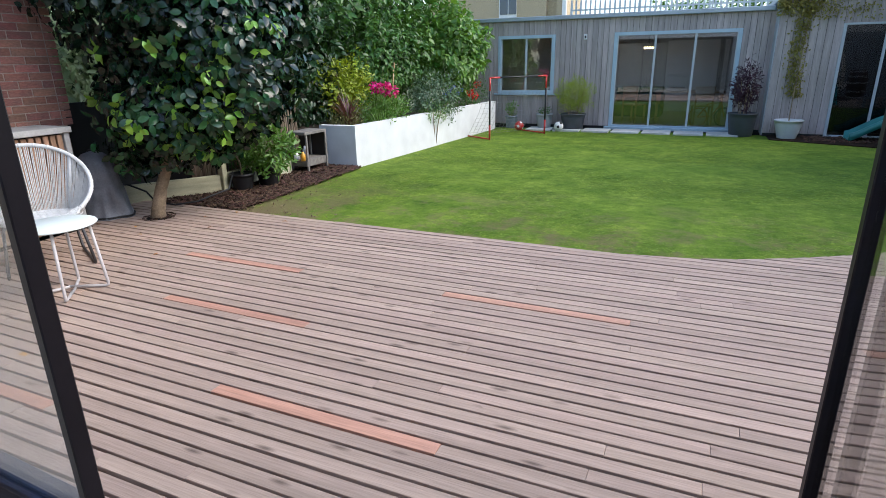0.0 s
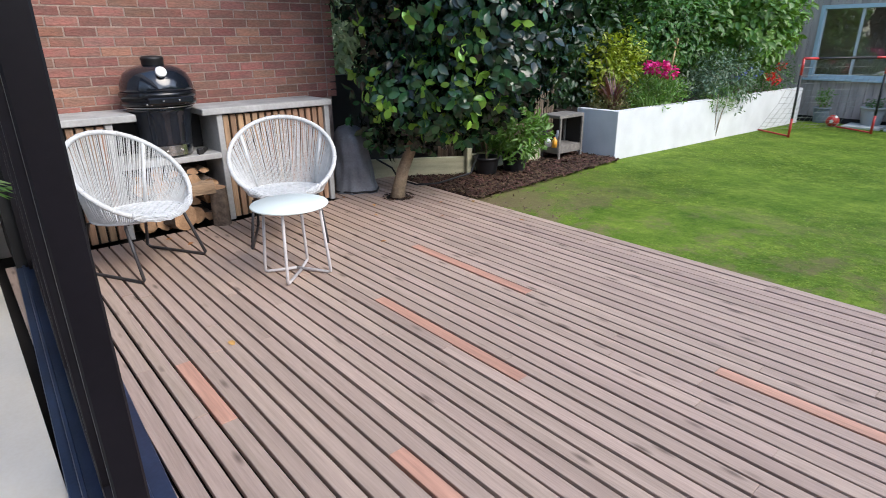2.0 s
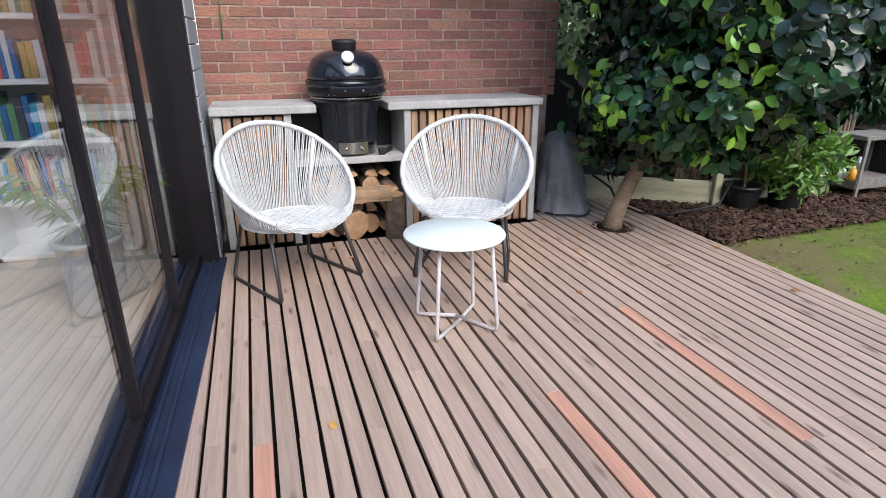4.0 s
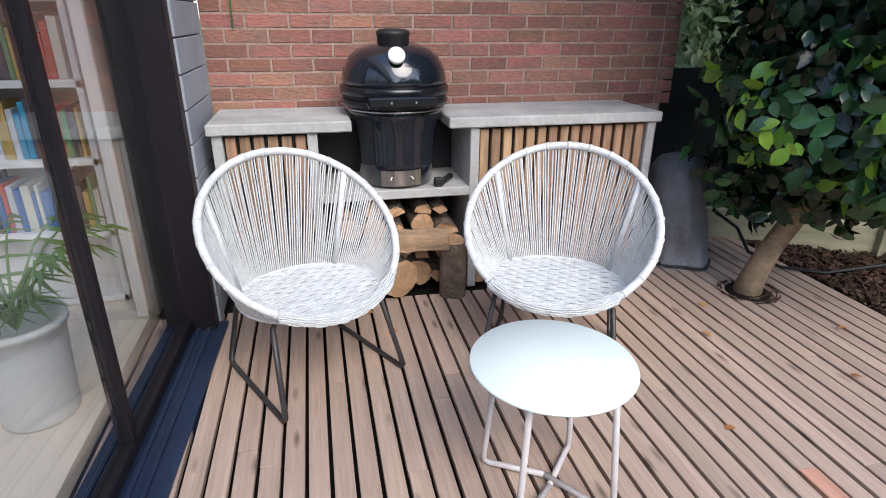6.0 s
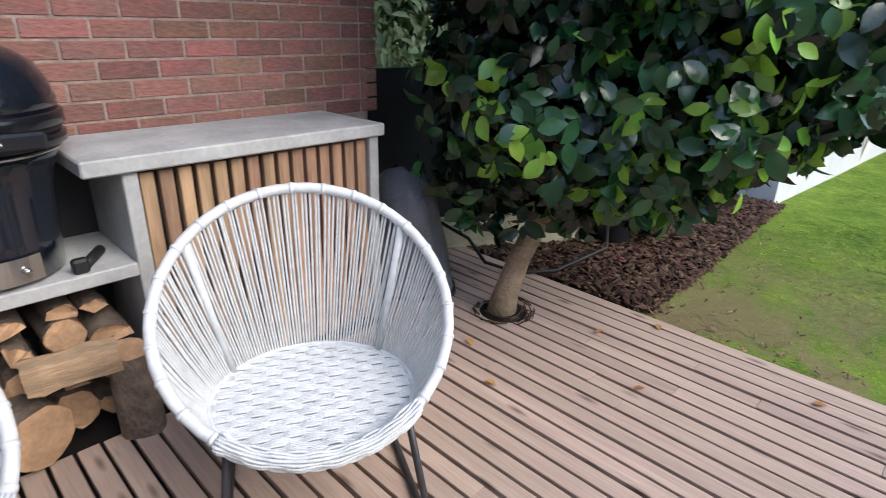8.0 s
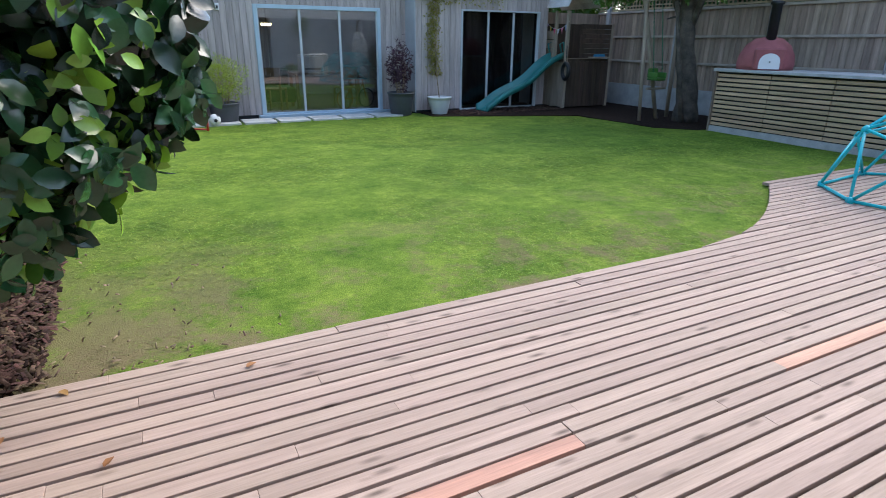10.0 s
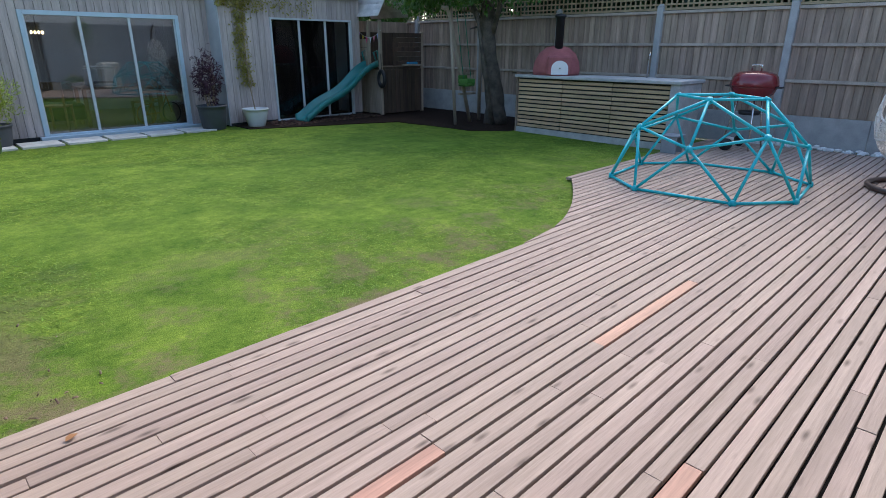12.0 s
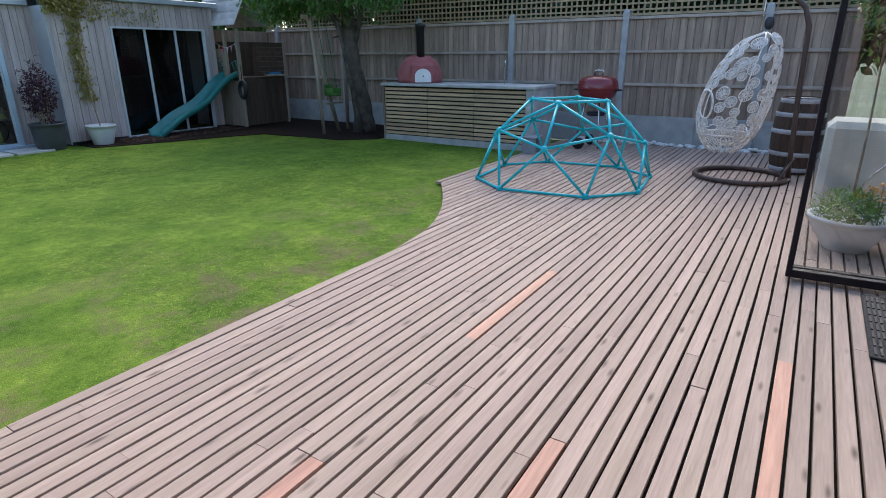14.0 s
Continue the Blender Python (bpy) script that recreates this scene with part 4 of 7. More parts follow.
# ---- right-hand fence ----
FX = 7.45
fence = structure("fence", box(FX, FX + 0.02, 2.0, 14.6, 0.46, 2.1), m_fence, "weathered grey-brown closeboard fence with concrete posts")
for k in range(104):
    y = 2.02 + k * 0.12
    part("fence_board", box(FX - 0.018, FX, y, y + 0.113, 0.47, 2.08, c=0.003), m_fence, fence)
m_rail = mat("fence_rail_wood", (0.42, 0.355, 0.295), 0.85, 0.3, 4, 0.3)
for z in (0.98, 1.53, 2.08):
    part("rail", box(FX - 0.065, FX - 0.018, 2.0, 14.6, z, z + 0.05, c=0.005), m_rail, fence)
for y in (1.05, 3.24, 5.43, 7.62, 9.81, 12.0, 14.2):
    part("concrete_post", Mesh().box(FX - 0.10, FX + 0.02, y - 0.055, y + 0.055, -0.05, 2.2, c=0.008).add(
        [(FX - 0.10, y - 0.055, 2.2), (FX + 0.02, y - 0.055, 2.2), (FX + 0.02, y + 0.055, 2.2), (FX - 0.10, y + 0.055, 2.2), (FX - 0.04, y - 0.03, 2.25), (FX - 0.04, y + 0.03, 2.25)], [(0, 1, 4), (1, 2, 5, 4), (2, 3, 5), (3, 0, 4, 5)]), m_concpost, fence, "pale concrete post")
for k in range(6):
    part("gravel_board", box(FX - 0.05, FX + 0.0, 2.0 + 2.1 * k, 2.0 + 2.1 * (k + 1) - 0.006, -0.05, 0.47, c=0.005), m_concpost, fence, "pale concrete gravel board")
trellis = tagged(part("trellis_frame", Mesh().box(FX - 0.03, FX, 2.0, 14.6, 2.14, 2.18).box(FX - 0.03, FX, 2.0, 14.6, 2.80, 2.84), m_trellis), "square wooden trellis along the fence top", "trellis")
up = box(-0.008, 0.008, -0.015, 0.015, 0, 0.62).data("lath", m_trellis)
for k in range(125):
    part("lath", up, None, trellis).location = (FX - 0.02, 2.05 + k * 0.10, 2.18)
for k in range(6):
    part("lath", box(FX - 0.043, FX - 0.029, 2.0, 14.6, 2.22 + 0.1 * k, 2.25 + 0.1 * k), m_trellis, trellis)
structure("wall_back_fence", Mesh().box(5.3, FX + 0.02, 14.6, 14.65, -0.05, 2.1), m_fence, "weathered fence behind the playhouse")
rng = random.Random(12)
peb = Mesh()
for k in range(170):
    peb.blob((rng.uniform(7.17, 7.36), rng.uniform(1.6, 6.2), -0.03 + rng.uniform(0, 0.05)), (rng.uniform(0.03, 0.06), rng.uniform(0.03, 0.07), 0.035), 0.3, 7, 4, k)
tagged(part("pebbles", peb, m_pebble), "strip of white pebbles along the fence foot", "pebbles", kind="stuff")

# ---- outdoor bar, pizza oven, kettle grill ----
m_barslat = mat("bar_slat", (0.50, 0.355, 0.215), 0.7, 0.25, 3, 0.2, stretch=(5, 0.5, 5), obj=0.15)
bar = thing("garden_bar", "long garden bar with horizontal cedar slats and grey top", "bar")
part("carcass", box(5.66, 6.35, 6.45, 9.42, -0.05, 0.96), m_black, bar)
part("end_panel", box(5.60, 6.42, 6.30, 6.45, -0.05, 0.97, c=0.005), m_conc, bar)
part("end_panel", box(5.60, 6.38, 9.42, 9.45, -0.05, 0.97, c=0.005), m_fence, bar)
part("bar_top", box(5.56, 6.46, 6.27, 9.46, 0.97, 1.02, c=0.006), m_conc, bar)
part("plinth", box(5.62, 5.66, 6.45, 9.42, -0.05, 0.06), m_conc, bar)
for d in range(3):
    y0 = 6.46 + d * 0.985
    for k in range(12):
        part("slat", box(5.625, 5.66, y0 + 0.006, y0 + 0.979, 0.075 + 0.074 * k, 0.075 + 0.074 * k + 0.049, c=0.003), m_barslat, bar)
tap = tagged(part("bar_tap", Mesh().tube([(6.2, 7.15, 1.02), (6.2, 7.15, 1.32), (6.18, 7.13, 1.40), (6.12, 7.10, 1.42), (6.07, 7.08, 1.37)], 0.014, 8), m_steel), "slim steel tap on the bar top", "tap")
oven = thing("pizza_oven", "terracotta pizza oven with a white arched door", "oven", pose(6.02, 8.86, 1.02, 0, 0, 222))
m_terra = mat("terracotta_render", (0.34, 0.10, 0.10), 0.8, 0.2, 6, 0.3)
part("dome", Mesh().lathe([(0.42, 0.0), (0.43, 0.08), (0.41, 0.22), (0.33, 0.38), (0.20, 0.48), (0.0, 0.52)], 32), m_terra, oven)
part("door_surround", box(0.28, 0.46, -0.22, 0.22, 0.0, 0.34, c=0.03), m_terra, oven)
arch = [(0.465, -0.15, 0.02), (0.465, 0.15, 0.02)] + [(0.465, 0.15 * math.cos(math.pi * i / 10), 0.13 + 0.13 * math.sin(math.pi * i / 10)) for i in range(11)]
part("oven_door", Mesh().add(arch + [(x - 0.01, y, z) for x, y, z in arch], [tuple(range(13))]), m_plaster, oven, "white arched door")
part("door_knob", Mesh().tube([(0.465, 0, 0.13), (0.50, 0, 0.13)], 0.012, 8), m_steel, oven)
part("flue", Mesh().lathe([(0.075, 0.33), (0.075, 0.98), (0.10, 0.99), (0.10, 1.03), (0.0, 1.05)], 20, m=pose(0.16, 0, 0)), m_black, oven, "black metal flue")
kettle = thing("kettle_grill", "dark red kettle barbecue on tripod legs", "barbecue", pose(6.35, 5.50, 0) @ Matrix.Diagonal((1.12, 1.12, 1.06, 1)))
m_red = mat("red_enamel", (0.20, 0.012, 0.018), 0.22, 0.15, 8, 0.02, coat=0.4)
part("bowl", Mesh().lathe([(0.06, 0.70), (0.17, 0.735), (0.25, 0.80), (0.285, 0.88), (0.29, 0.92)], 36), m_red, kettle)
part("lid", Mesh().lathe([(0.30, 0.905), (0.30, 0.925), (0.293, 0.97), (0.275, 1.035), (0.245, 1.075), (0.18, 1.10), (0.06, 1.118), (0.0, 1.12)], 36), m_red, kettle)
part("lid_handle", Mesh().tube([(0, -0.06, 1.12), (0, -0.06, 1.19), (0, 0.06, 1.19), (0, 0.06, 1.12)], 0.012, 8), m_steel, kettle)
for s in (-1, 1):
    part("side_handle", Mesh().tube([(0.06, 0.285 * s, 0.90), (0.05, 0.345 * s, 0.90), (-0.05, 0.345 * s, 0.90), (-0.06, 0.285 * s, 0.90)], 0.012, 8), m_black, kettle)
part("ash_pan", Mesh().lathe([(0.0, 0.50), (0.13, 0.51), (0.14, 0.56), (0.0, 0.565)], 24), m_black, kettle)
for a in (90, 210, 330):
    p, q = (0.16 * math.cos(radians(a)), 0.16 * math.sin(radians(a))), (0.30 * math.cos(radians(a)), 0.30 * math.sin(radians(a)))
    part("leg", Mesh().tube([(*p, 0.76), (*q, 0.02)], 0.011, 8), m_steel, kettle)
part("wheel", Mesh().lathe([(0.0, -0.02), (0.08, -0.02), (0.09, 0), (0.08, 0.02), (0, 0.02)], 20, m=pose(-0.26, 0.15, 0.09, 0, 90, 30)), m_black, kettle)
part("wheel", Mesh().lathe([(0.0, -0.02), (0.08, -0.02), (0.09, 0), (0.08, 0.02), (0, 0.02)], 20, m=pose(0.26, 0.15, 0.09, 0, 90, -30)), m_black, kettle)
crate = tagged(part("step_stool", Mesh().box(5.15, 5.45, 6.05, 6.30, 0.24, 0.27, c=0.01).box(5.16, 5.20, 6.06, 6.29, 0, 0.24, c=0.005).box(5.40, 5.44, 6.06, 6.29, 0, 0.24, c=0.005), mat("grey_plastic", (0.25, 0.27, 0.29), 0.6, 0.1, 5)), "small grey plastic step stool beside the bar", "stool")

# ---- climbing dome ----
dome = thing("climbing_dome", "turquoise steel climbing dome standing on the deck", "climbing frame", pose(3.655, 4.985, 0.02, 0, 0, 186.5))
hub_points = {}
for k in range(4):
    a = 90 * k
    hub_points["top", k] = (0.475, a, 0.96)
    hub_points["mid", 2 * k] = (0.95, a, 0.49)
    hub_points["mid", 2 * k + 1] = (0.925, a + 45, 0.635)
    hub_points["base", 2 * k] = (1.115, a - 27, 0)
    hub_points["base", 2 * k + 1] = (1.115, a + 27, 0)
P = {k: Vector((r * math.cos(radians(a)), r * math.sin(radians(a)), z)) for k, (r, a, z) in hub_points.items()}
links = []
for k in range(4):
    links += [(("top", k), ("top", (k + 1) % 4)), (("top", k), ("mid", 2 * k)), (("top", k), ("mid", 2 * k + 1)), (("top", (k + 1) % 4), ("mid", 2 * k + 1))]
for k in range(8):
    links += [(("mid", k), ("mid", (k + 1) % 8)), (("base", k), ("base", (k + 1) % 8)), (("mid", k), ("base", k)), (("mid", k), ("base", (k + 1) % 8))]
for a, b in links:
    part("strut", Mesh().tube([P[a], P[b]], 0.0165, 8), m_teal, dome)
for k, p in P.items():
    hub = part("hub", Mesh().lathe([(0.0, -0.022), (0.036, -0.018), (0.04, 0.0), (0.036, 0.018), (0.0, 0.022)], 12), m_teal, dome)
    hub.matrix_basis = Matrix.Translation(p) @ p.normalized().to_track_quat("Z", "Y").to_matrix().to_4x4()

# ---- hanging egg chair ----
egg = thing("hanging_egg_chair", "pale wicker hanging egg chair on a bronze ring stand", "hanging chair", pose(4.85, 3.08, 0))
m_bronze = mat("bronze_metal", (0.075, 0.045, 0.035), 0.45, 0.25, 10, 0.05)
m_wicker = mat("pale_wicker", (0.80, 0.76, 0.71), 0.7, 0.2, 30, 0.2)
part("base_ring", Mesh().tube([(0.53 * math.cos(2 * math.pi * i / 40), 0.53 * math.sin(2 * math.pi * i / 40), 0.035) for i in range(40)], 0.032, 10, closed=True), m_bronze, egg)
part("pole", Mesh().tube([(0.0, -0.53, 0.03), (0.0, -0.51, 0.5), (0.0, -0.48, 1.0), (0.0, -0.465, 1.5), (0.0, -0.455, 1.8), (0.0, -0.39, 2.0), (0.0, -0.25, 2.14), (0, -0.08, 2.2), (0, 0.02, 2.18)], 0.03, 10), m_bronze, egg)
for s in (-0.28, 0.28):
    part("foot_brace", Mesh().tube([(s, -0.44, 0.05), (0.04, -0.56, 0.30)], 0.016, 8), m_bronze, egg)
part("chain", Mesh().tube([(0, 0.02, 2.2), (0, 0.03, 1.74)], 0.006, 6), m_steel, egg)
shell = part("shell", Mesh(), m_wicker, egg)
AX = Matrix.Rotation(radians(15), 3, "Z")


def egg_point(u, w):
    """u: angle round, 0 at the opening; w: 0 at the foot, 1 at the top."""
    z = 0.30 + 1.44 * w
    r = 0.385 * math.sqrt(max(0, 1 - ((w - 0.42) / (0.58 if w > 0.42 else 0.43)) ** 2)) ** 0.9 + 0.01
    lean = -0.10 * (w - 0.4)
    return AX @ Vector((r * math.cos(u) + lean, r * math.sin(u) * 1.0, 0)) + Vector((0, 0.24 - 0.26 * w * w, z))


for u in (62, 298):
    part("rim", Mesh().tube([egg_point(radians(u), w / 20) for w in range(21)], 0.016, 8), m_wicker, shell)
for u in (120, 180, 240):
    part("rib", Mesh().tube([egg_point(radians(u), w / 16) for w in range(17)], 0.008, 6), m_wicker, shell)
rng = random.Random(3)
taken = []
hole_c = egg_point(radians(120), 0.43)
for trial in range(2600):
    u, w, r = radians(rng.uniform(66, 294)), rng.uniform(0.16, 0.97), rng.uniform(0.045, 0.086)
    c = egg_point(u, w)
    if (c - hole_c).length < r + 0.13 or any((c - q).length < (r + s) * 0.90 for q, s in taken) or len(taken) > 70:
        continue
    taken.append((c, r))
    du = (egg_point(u + 0.05, w) - egg_point(u - 0.05, w)).normalized()
    dw = (egg_point(u, min(1, w + 0.03)) - egg_point(u, w - 0.03)).normalized()
    m = Mesh()
    m.tube([c + du * r * math.cos(2 * math.pi * i / 14) + dw * r * math.sin(2 * math.pi * i / 14) for i in range(14)], 0.0055, 5, closed=True)
    n = int(r * 230)
    for i in range(n):
        a = 2 * math.pi * i / n + rng.uniform(-0.08, 0.08)
        d = du * math.cos(a) + dw * math.sin(a)
        m.tube([c + d * r * 0.12, c + d * r], 0.0066, 4, caps=False)
    part("wicker_rosette", m, m_wicker, shell)
u0, w0 = radians(120), 0.43
c0 = egg_point(u0, w0)
du, dw = (egg_point(u0 + 0.05, w0) - egg_point(u0 - 0.05, w0)).normalized(), Vector((0, 0, 1))
part("round_opening", Mesh().tube([c0 + du * 0.12 * math.cos(2 * math.pi * i / 24) + dw * 0.17 * math.sin(2 * math.pi * i / 24) for i in range(24)], 0.012, 6, closed=True), m_wicker, shell)
bars = Mesh()
for k in range(16):
    a = math.pi * 2 * k / 16
    bars.tube([egg_point(a, 0.02), egg_point(a, 0.10), egg_point(a, 0.17)], 0.006, 5)
for k in range(70):
    u, w = rng.uniform(0, 6.28), rng.uniform(0.03, 0.2)
    bars.tube([egg_point(u + 0.35 * q, min(0.24, max(0.02, w + rng.uniform(-0.06, 0.06)))) for q in range(4)], 0.0055, 4)
tagged(part("basket_base", bars.tube([egg_point(2 * math.pi * i / 30, 0.17) for i in range(30)], 0.014, 6, closed=True), m_wicker, shell), kind="stuff")

lamp = thing("fence_lamp", "small dark round lamp fixed to a fence post", "wall light", pose(7.30, 3.22, 1.95))
part("dome", Mesh().lathe([(0.0, 0.09), (0.04, 0.08), (0.062, 0.04), (0.068, 0.0), (0.06, -0.05), (0.035, -0.085), (0.0, -0.09)], 20), m_darkmetal, lamp)
part("bracket", box(-0.005, 0.12, -0.018, 0.018, -0.02, 0.02, c=0.004), m_darkmetal, lamp)

# ---- barrel ----
barrel = thing("oak_barrel", "old dark oak barrel with grey iron hoops", "barrel", pose(5.62, 2.55, 0) @ Matrix.Diagonal((0.95, 0.95, 1.06, 1)))
m_oak = mat("old_oak", (0.085, 0.055, 0.038), 0.8, 0.35, 5, 0.4, stretch=(6, 6, 0.4), obj=0.25)
m_hoop = mat("iron_hoop", (0.46, 0.47, 0.49), 0.5, 0.25, 8, 0.1, metal=0.3)
prof = lambda z: 0.255 + 0.06 * (1 - ((z - 0.46) / 0.46) ** 2)
for k in range(20):
    a0, a1 = 2 * math.pi * k / 20 + 0.008, 2 * math.pi * (k + 1) / 20 - 0.008
    zs = [0, 0.15, 0.3, 0.46, 0.62, 0.77, 0.92]
    v = []
    for z in zs:
        r = prof(z)
        v += [(r * math.cos(a0), r * math.sin(a0), z), (r * math.cos(a1), r * math.sin(a1), z), ((r - 0.025) * math.cos(a1), (r - 0.025) * math.sin(a1), z), ((r - 0.025) * math.cos(a0), (r - 0.025) * math.sin(a0), z)]
    f = [(0, 3, 2, 1), (24, 25, 26, 27)]
    for i in range(6):
        for j in range(4):
            f.append((i * 4 + j, i * 4 + (j + 1) % 4, (i + 1) * 4 + (j + 1) % 4, (i + 1) * 4 + j))
    part("stave", Mesh().add(v, f), m_oak, barrel)
for z in (0.06, 0.25, 0.52, 0.72, 0.88):
    part("hoop", Mesh().lathe([(prof(z) + 0.001, z - 0.027), (prof(z) + 0.006, z - 0.025), (prof(z) + 0.006, z + 0.025), (prof(z) + 0.001, z + 0.027)], 40), m_hoop, barrel)
part("head", Mesh().lathe([(0.0, 0.885), (0.235, 0.885), (0.235, 0.895), (0.0, 0.895)], 32), m_oak, barrel)

# ---- planting bed and left side ----
m_soil = mat("dark_soil", (0.05, 0.035, 0.025), 0.95, 0.4, 20, 0.8)


def prism(poly, z0, z1):
    """An upright prism over a polygon, counter-clockwise."""
    n = len(poly)
    v = [(x, y, z0) for x, y in poly] + [(x, y, z1) for x, y in poly]
    return Mesh().add(v, [tuple(range(n))[::-1], tuple(range(n, 2 * n))] + [(i, (i + 1) % n, n + (i + 1) % n, n + i) for i in range(n)])


bed_wall = structure("planter_wall", Mesh().add(prism([(-4.69, 7.97), (-4.04, 7.97), (-4.05, 8.09), (-4.69, 8.09)], -0.1, 0.60).v, prism([(0, 0), (1, 0), (1, 1), (0, 1)], 0, 1).f)
                     .add(prism([(-4.04, 7.97), (-3.72, 13.62), (-3.84, 13.62), (-4.16, 8.09)], -0.1, 0.598).v, prism([(0, 0), (1, 0), (1, 1), (0, 1)], 0, 1).f), m_white_render, "white rendered raised planting bed wall")
part("soil", prism([(-5.36, 8.05), (-4.14, 8.05), (-3.82, 13.6), (-5.36, 13.6)], 0.1, 0.52), m_soil, bed_wall)
mulch = structure("mulch_bed", prism([(-5.36, 5.15)] + [(-3.93 - 0.04 * (y - 5.15) + 0.09 * noise.noise((2.3 * y, 0.4, 0)) + 0.05 * noise.noise((9 * y, 3.1, 0)), y) for y in [5.15 + 0.04 * k for k in range(70)]] + [(-4.05, 7.96), (-5.36, 7.96)], -0.11, -0.030), m_mulch, "dark bark mulch bed beside the lawn")
mulch_r = structure("mulch_play", prism([(2.0, 13.2), (2.6, 12.95), (3.6, 12.6), (4.9, 12.1), (5.0, 10.1), (5.45, 9.5), (7.4, 9.55), (7.4, 14.6), (5.3, 14.6), (5.2, 13.85), (2.0, 13.85)], -0.11, -0.030), m_mulch, "dark bark mulch under the playhouse and tree")


def chips(n, pick, seed, name, label, scale=1.0, material=m_chip):
    r = np.random.default_rng(seed)
    pts = pick(r, n)
    n = len(pts)
    a, t = r.uniform(0, 6.28, n), r.normal(0, 0.35, n)
    L, W = scale * r.uniform(0.012, 0.045, n), scale * r.uniform(0.005, 0.013, n)
    d = np.stack([np.cos(a) * np.cos(t), np.sin(a) * np.cos(t), np.sin(t)], 1)
    s = np.stack([-np.sin(a), np.cos(a), r.normal(0, 0.3, n)], 1)
    c = np.stack([pts[:, 0], pts[:, 1], pts[:, 2]], 1)
    up_ = np.array((0, 0, 0.008))
    v = np.stack([c - d * L[:, None] - s * W[:, None], c + d * L[:, None] - s * W[:, None], c + d * L[:, None] + s * W[:, None], c - d * L[:, None] + s * W[:, None],
                  c - d * L[:, None] * 0.8 + up_, c + d * L[:, None] * 0.8 + up_], 1)
    tri = np.array([(0, 1, 5), (0, 5, 4), (2, 3, 4), (2, 4, 5), (1, 2, 5), (3, 0, 4)])
    ff = tri[None] + (np.arange(n) * 6)[:, None, None]
    return tagged(bulk(name, v.reshape(-1, 3), ff.reshape(-1, 3), material, None), label, "bark chips", kind="stuff")


def pick_left(r, n):
    y = r.uniform(5.16, 7.95, n)
    edge = np.interp(y, [5.15, 5.9, 6.7, 7.96], [-3.93, -3.95, -3.99, -4.04])
    x = edge + 0.10 - (edge + 5.4) * r.uniform(0, 1, n) ** 1.2
    return np.stack([x, y, np.full(n, -0.012) + r.uniform(0, 0.015, n)], 1)


chips(5200, pick_left, 5, "bark_chips", "loose dark bark chips beside the deck")
chips(1200, lambda r, n: np.stack([r.uniform(2.6, 5.2, n), r.uniform(13.0, 13.8, n), r.uniform(-0.02, 0.0, n)], 1), 6, "bark_chips", "loose dark bark chips before the studio wing")



def pick_litter(r, n):
    x = -3.95 + 1.25 * r.uniform(0, 1, n) ** 2.2
    y = 5.17 + 1.3 * r.uniform(0, 1, n) ** 1.8
    far = r.uniform(0, 1, n) < 0.3
    y = np.where(far, 5.2 + 2.7 * r.uniform(0, 1, n), y)
    x = np.where(far, -4.0 + 0.28 * r.uniform(0, 1, n) ** 2, x)
    return np.stack([x, y, np.full(n, -0.036) + r.uniform(0, 0.01, n)], 1)


chips(130, pick_litter, 9, "bark_litter", "bark crumbs and dry leaf litter on the worn grass", 0.5, mat("dry_litter", (0.20, 0.14, 0.085), 0.85, 0.3, 20, 0.3, island=0.5))

# low timber edging and brushwood screen behind the camellia
m_sleeper = mat("greenish_timber", (0.50, 0.48, 0.33), 0.85, 0.25, 3, 0.3, stretch=(1, 1, 5))
for (xa, ya), (xb, yb) in (((-5.33, 4.90), (-4.72, 5.88)), ((-4.78, 5.92), (-4.70, 7.2))):
    L = math.hypot(xb - xa, yb - ya)
    ob = part("timber_edging", box(0, L, -0.03, 0.03, -0.1, 0.20, c=0.006), m_sleeper)
    ob.matrix_basis = pose(xa, ya, 0, 0, 0, math.degrees(math.atan2(yb - ya, xb - xa)))
    tagged(ob, "greenish weathered timber edging board behind the tree", "edging")
post_ = part("edging_post", box(-4.74, -4.66, 5.84, 5.92, -0.1, 0.36, c=0.008), m_sleeper)
tagged(post_, "short greenish timber post beside the edging", "post")
screen = thing("brushwood_screen", "brown brushwood screen behind the potted plants", "screen")
m_reed = mat("brushwood", (0.19, 0.14, 0.10), 0.9, 0.3, 6, 0.4, stretch=(8, 8, 0.5), obj=0.3)
rng = random.Random(8)
for k in range(90):
    y = 5.7 + k * 0.024
    part("stick", Mesh().tube([(-5.02 + rng.uniform(-0.01, 0.01), y, -0.05), (-5.02 + rng.uniform(-0.02, 0.02), y + rng.uniform(-0.02, 0.02), rng.uniform(0.75, 0.95))], 0.011, 5), m_reed, screen)
hose = tagged(part("garden_hose", Mesh().tube([(-5.1, 4.85, 0.25), (-4.95, 4.95, 0.16), (-4.78, 4.92, 0.06), (-4.6, 5.02, 0.02), (-4.45, 5.2, 0.03), (-4.35, 5.6, 0.10), (-4.5, 5.85, 0.25)], 0.011, 8), m_black), "black hose lying around the camellia trunk", "hose")

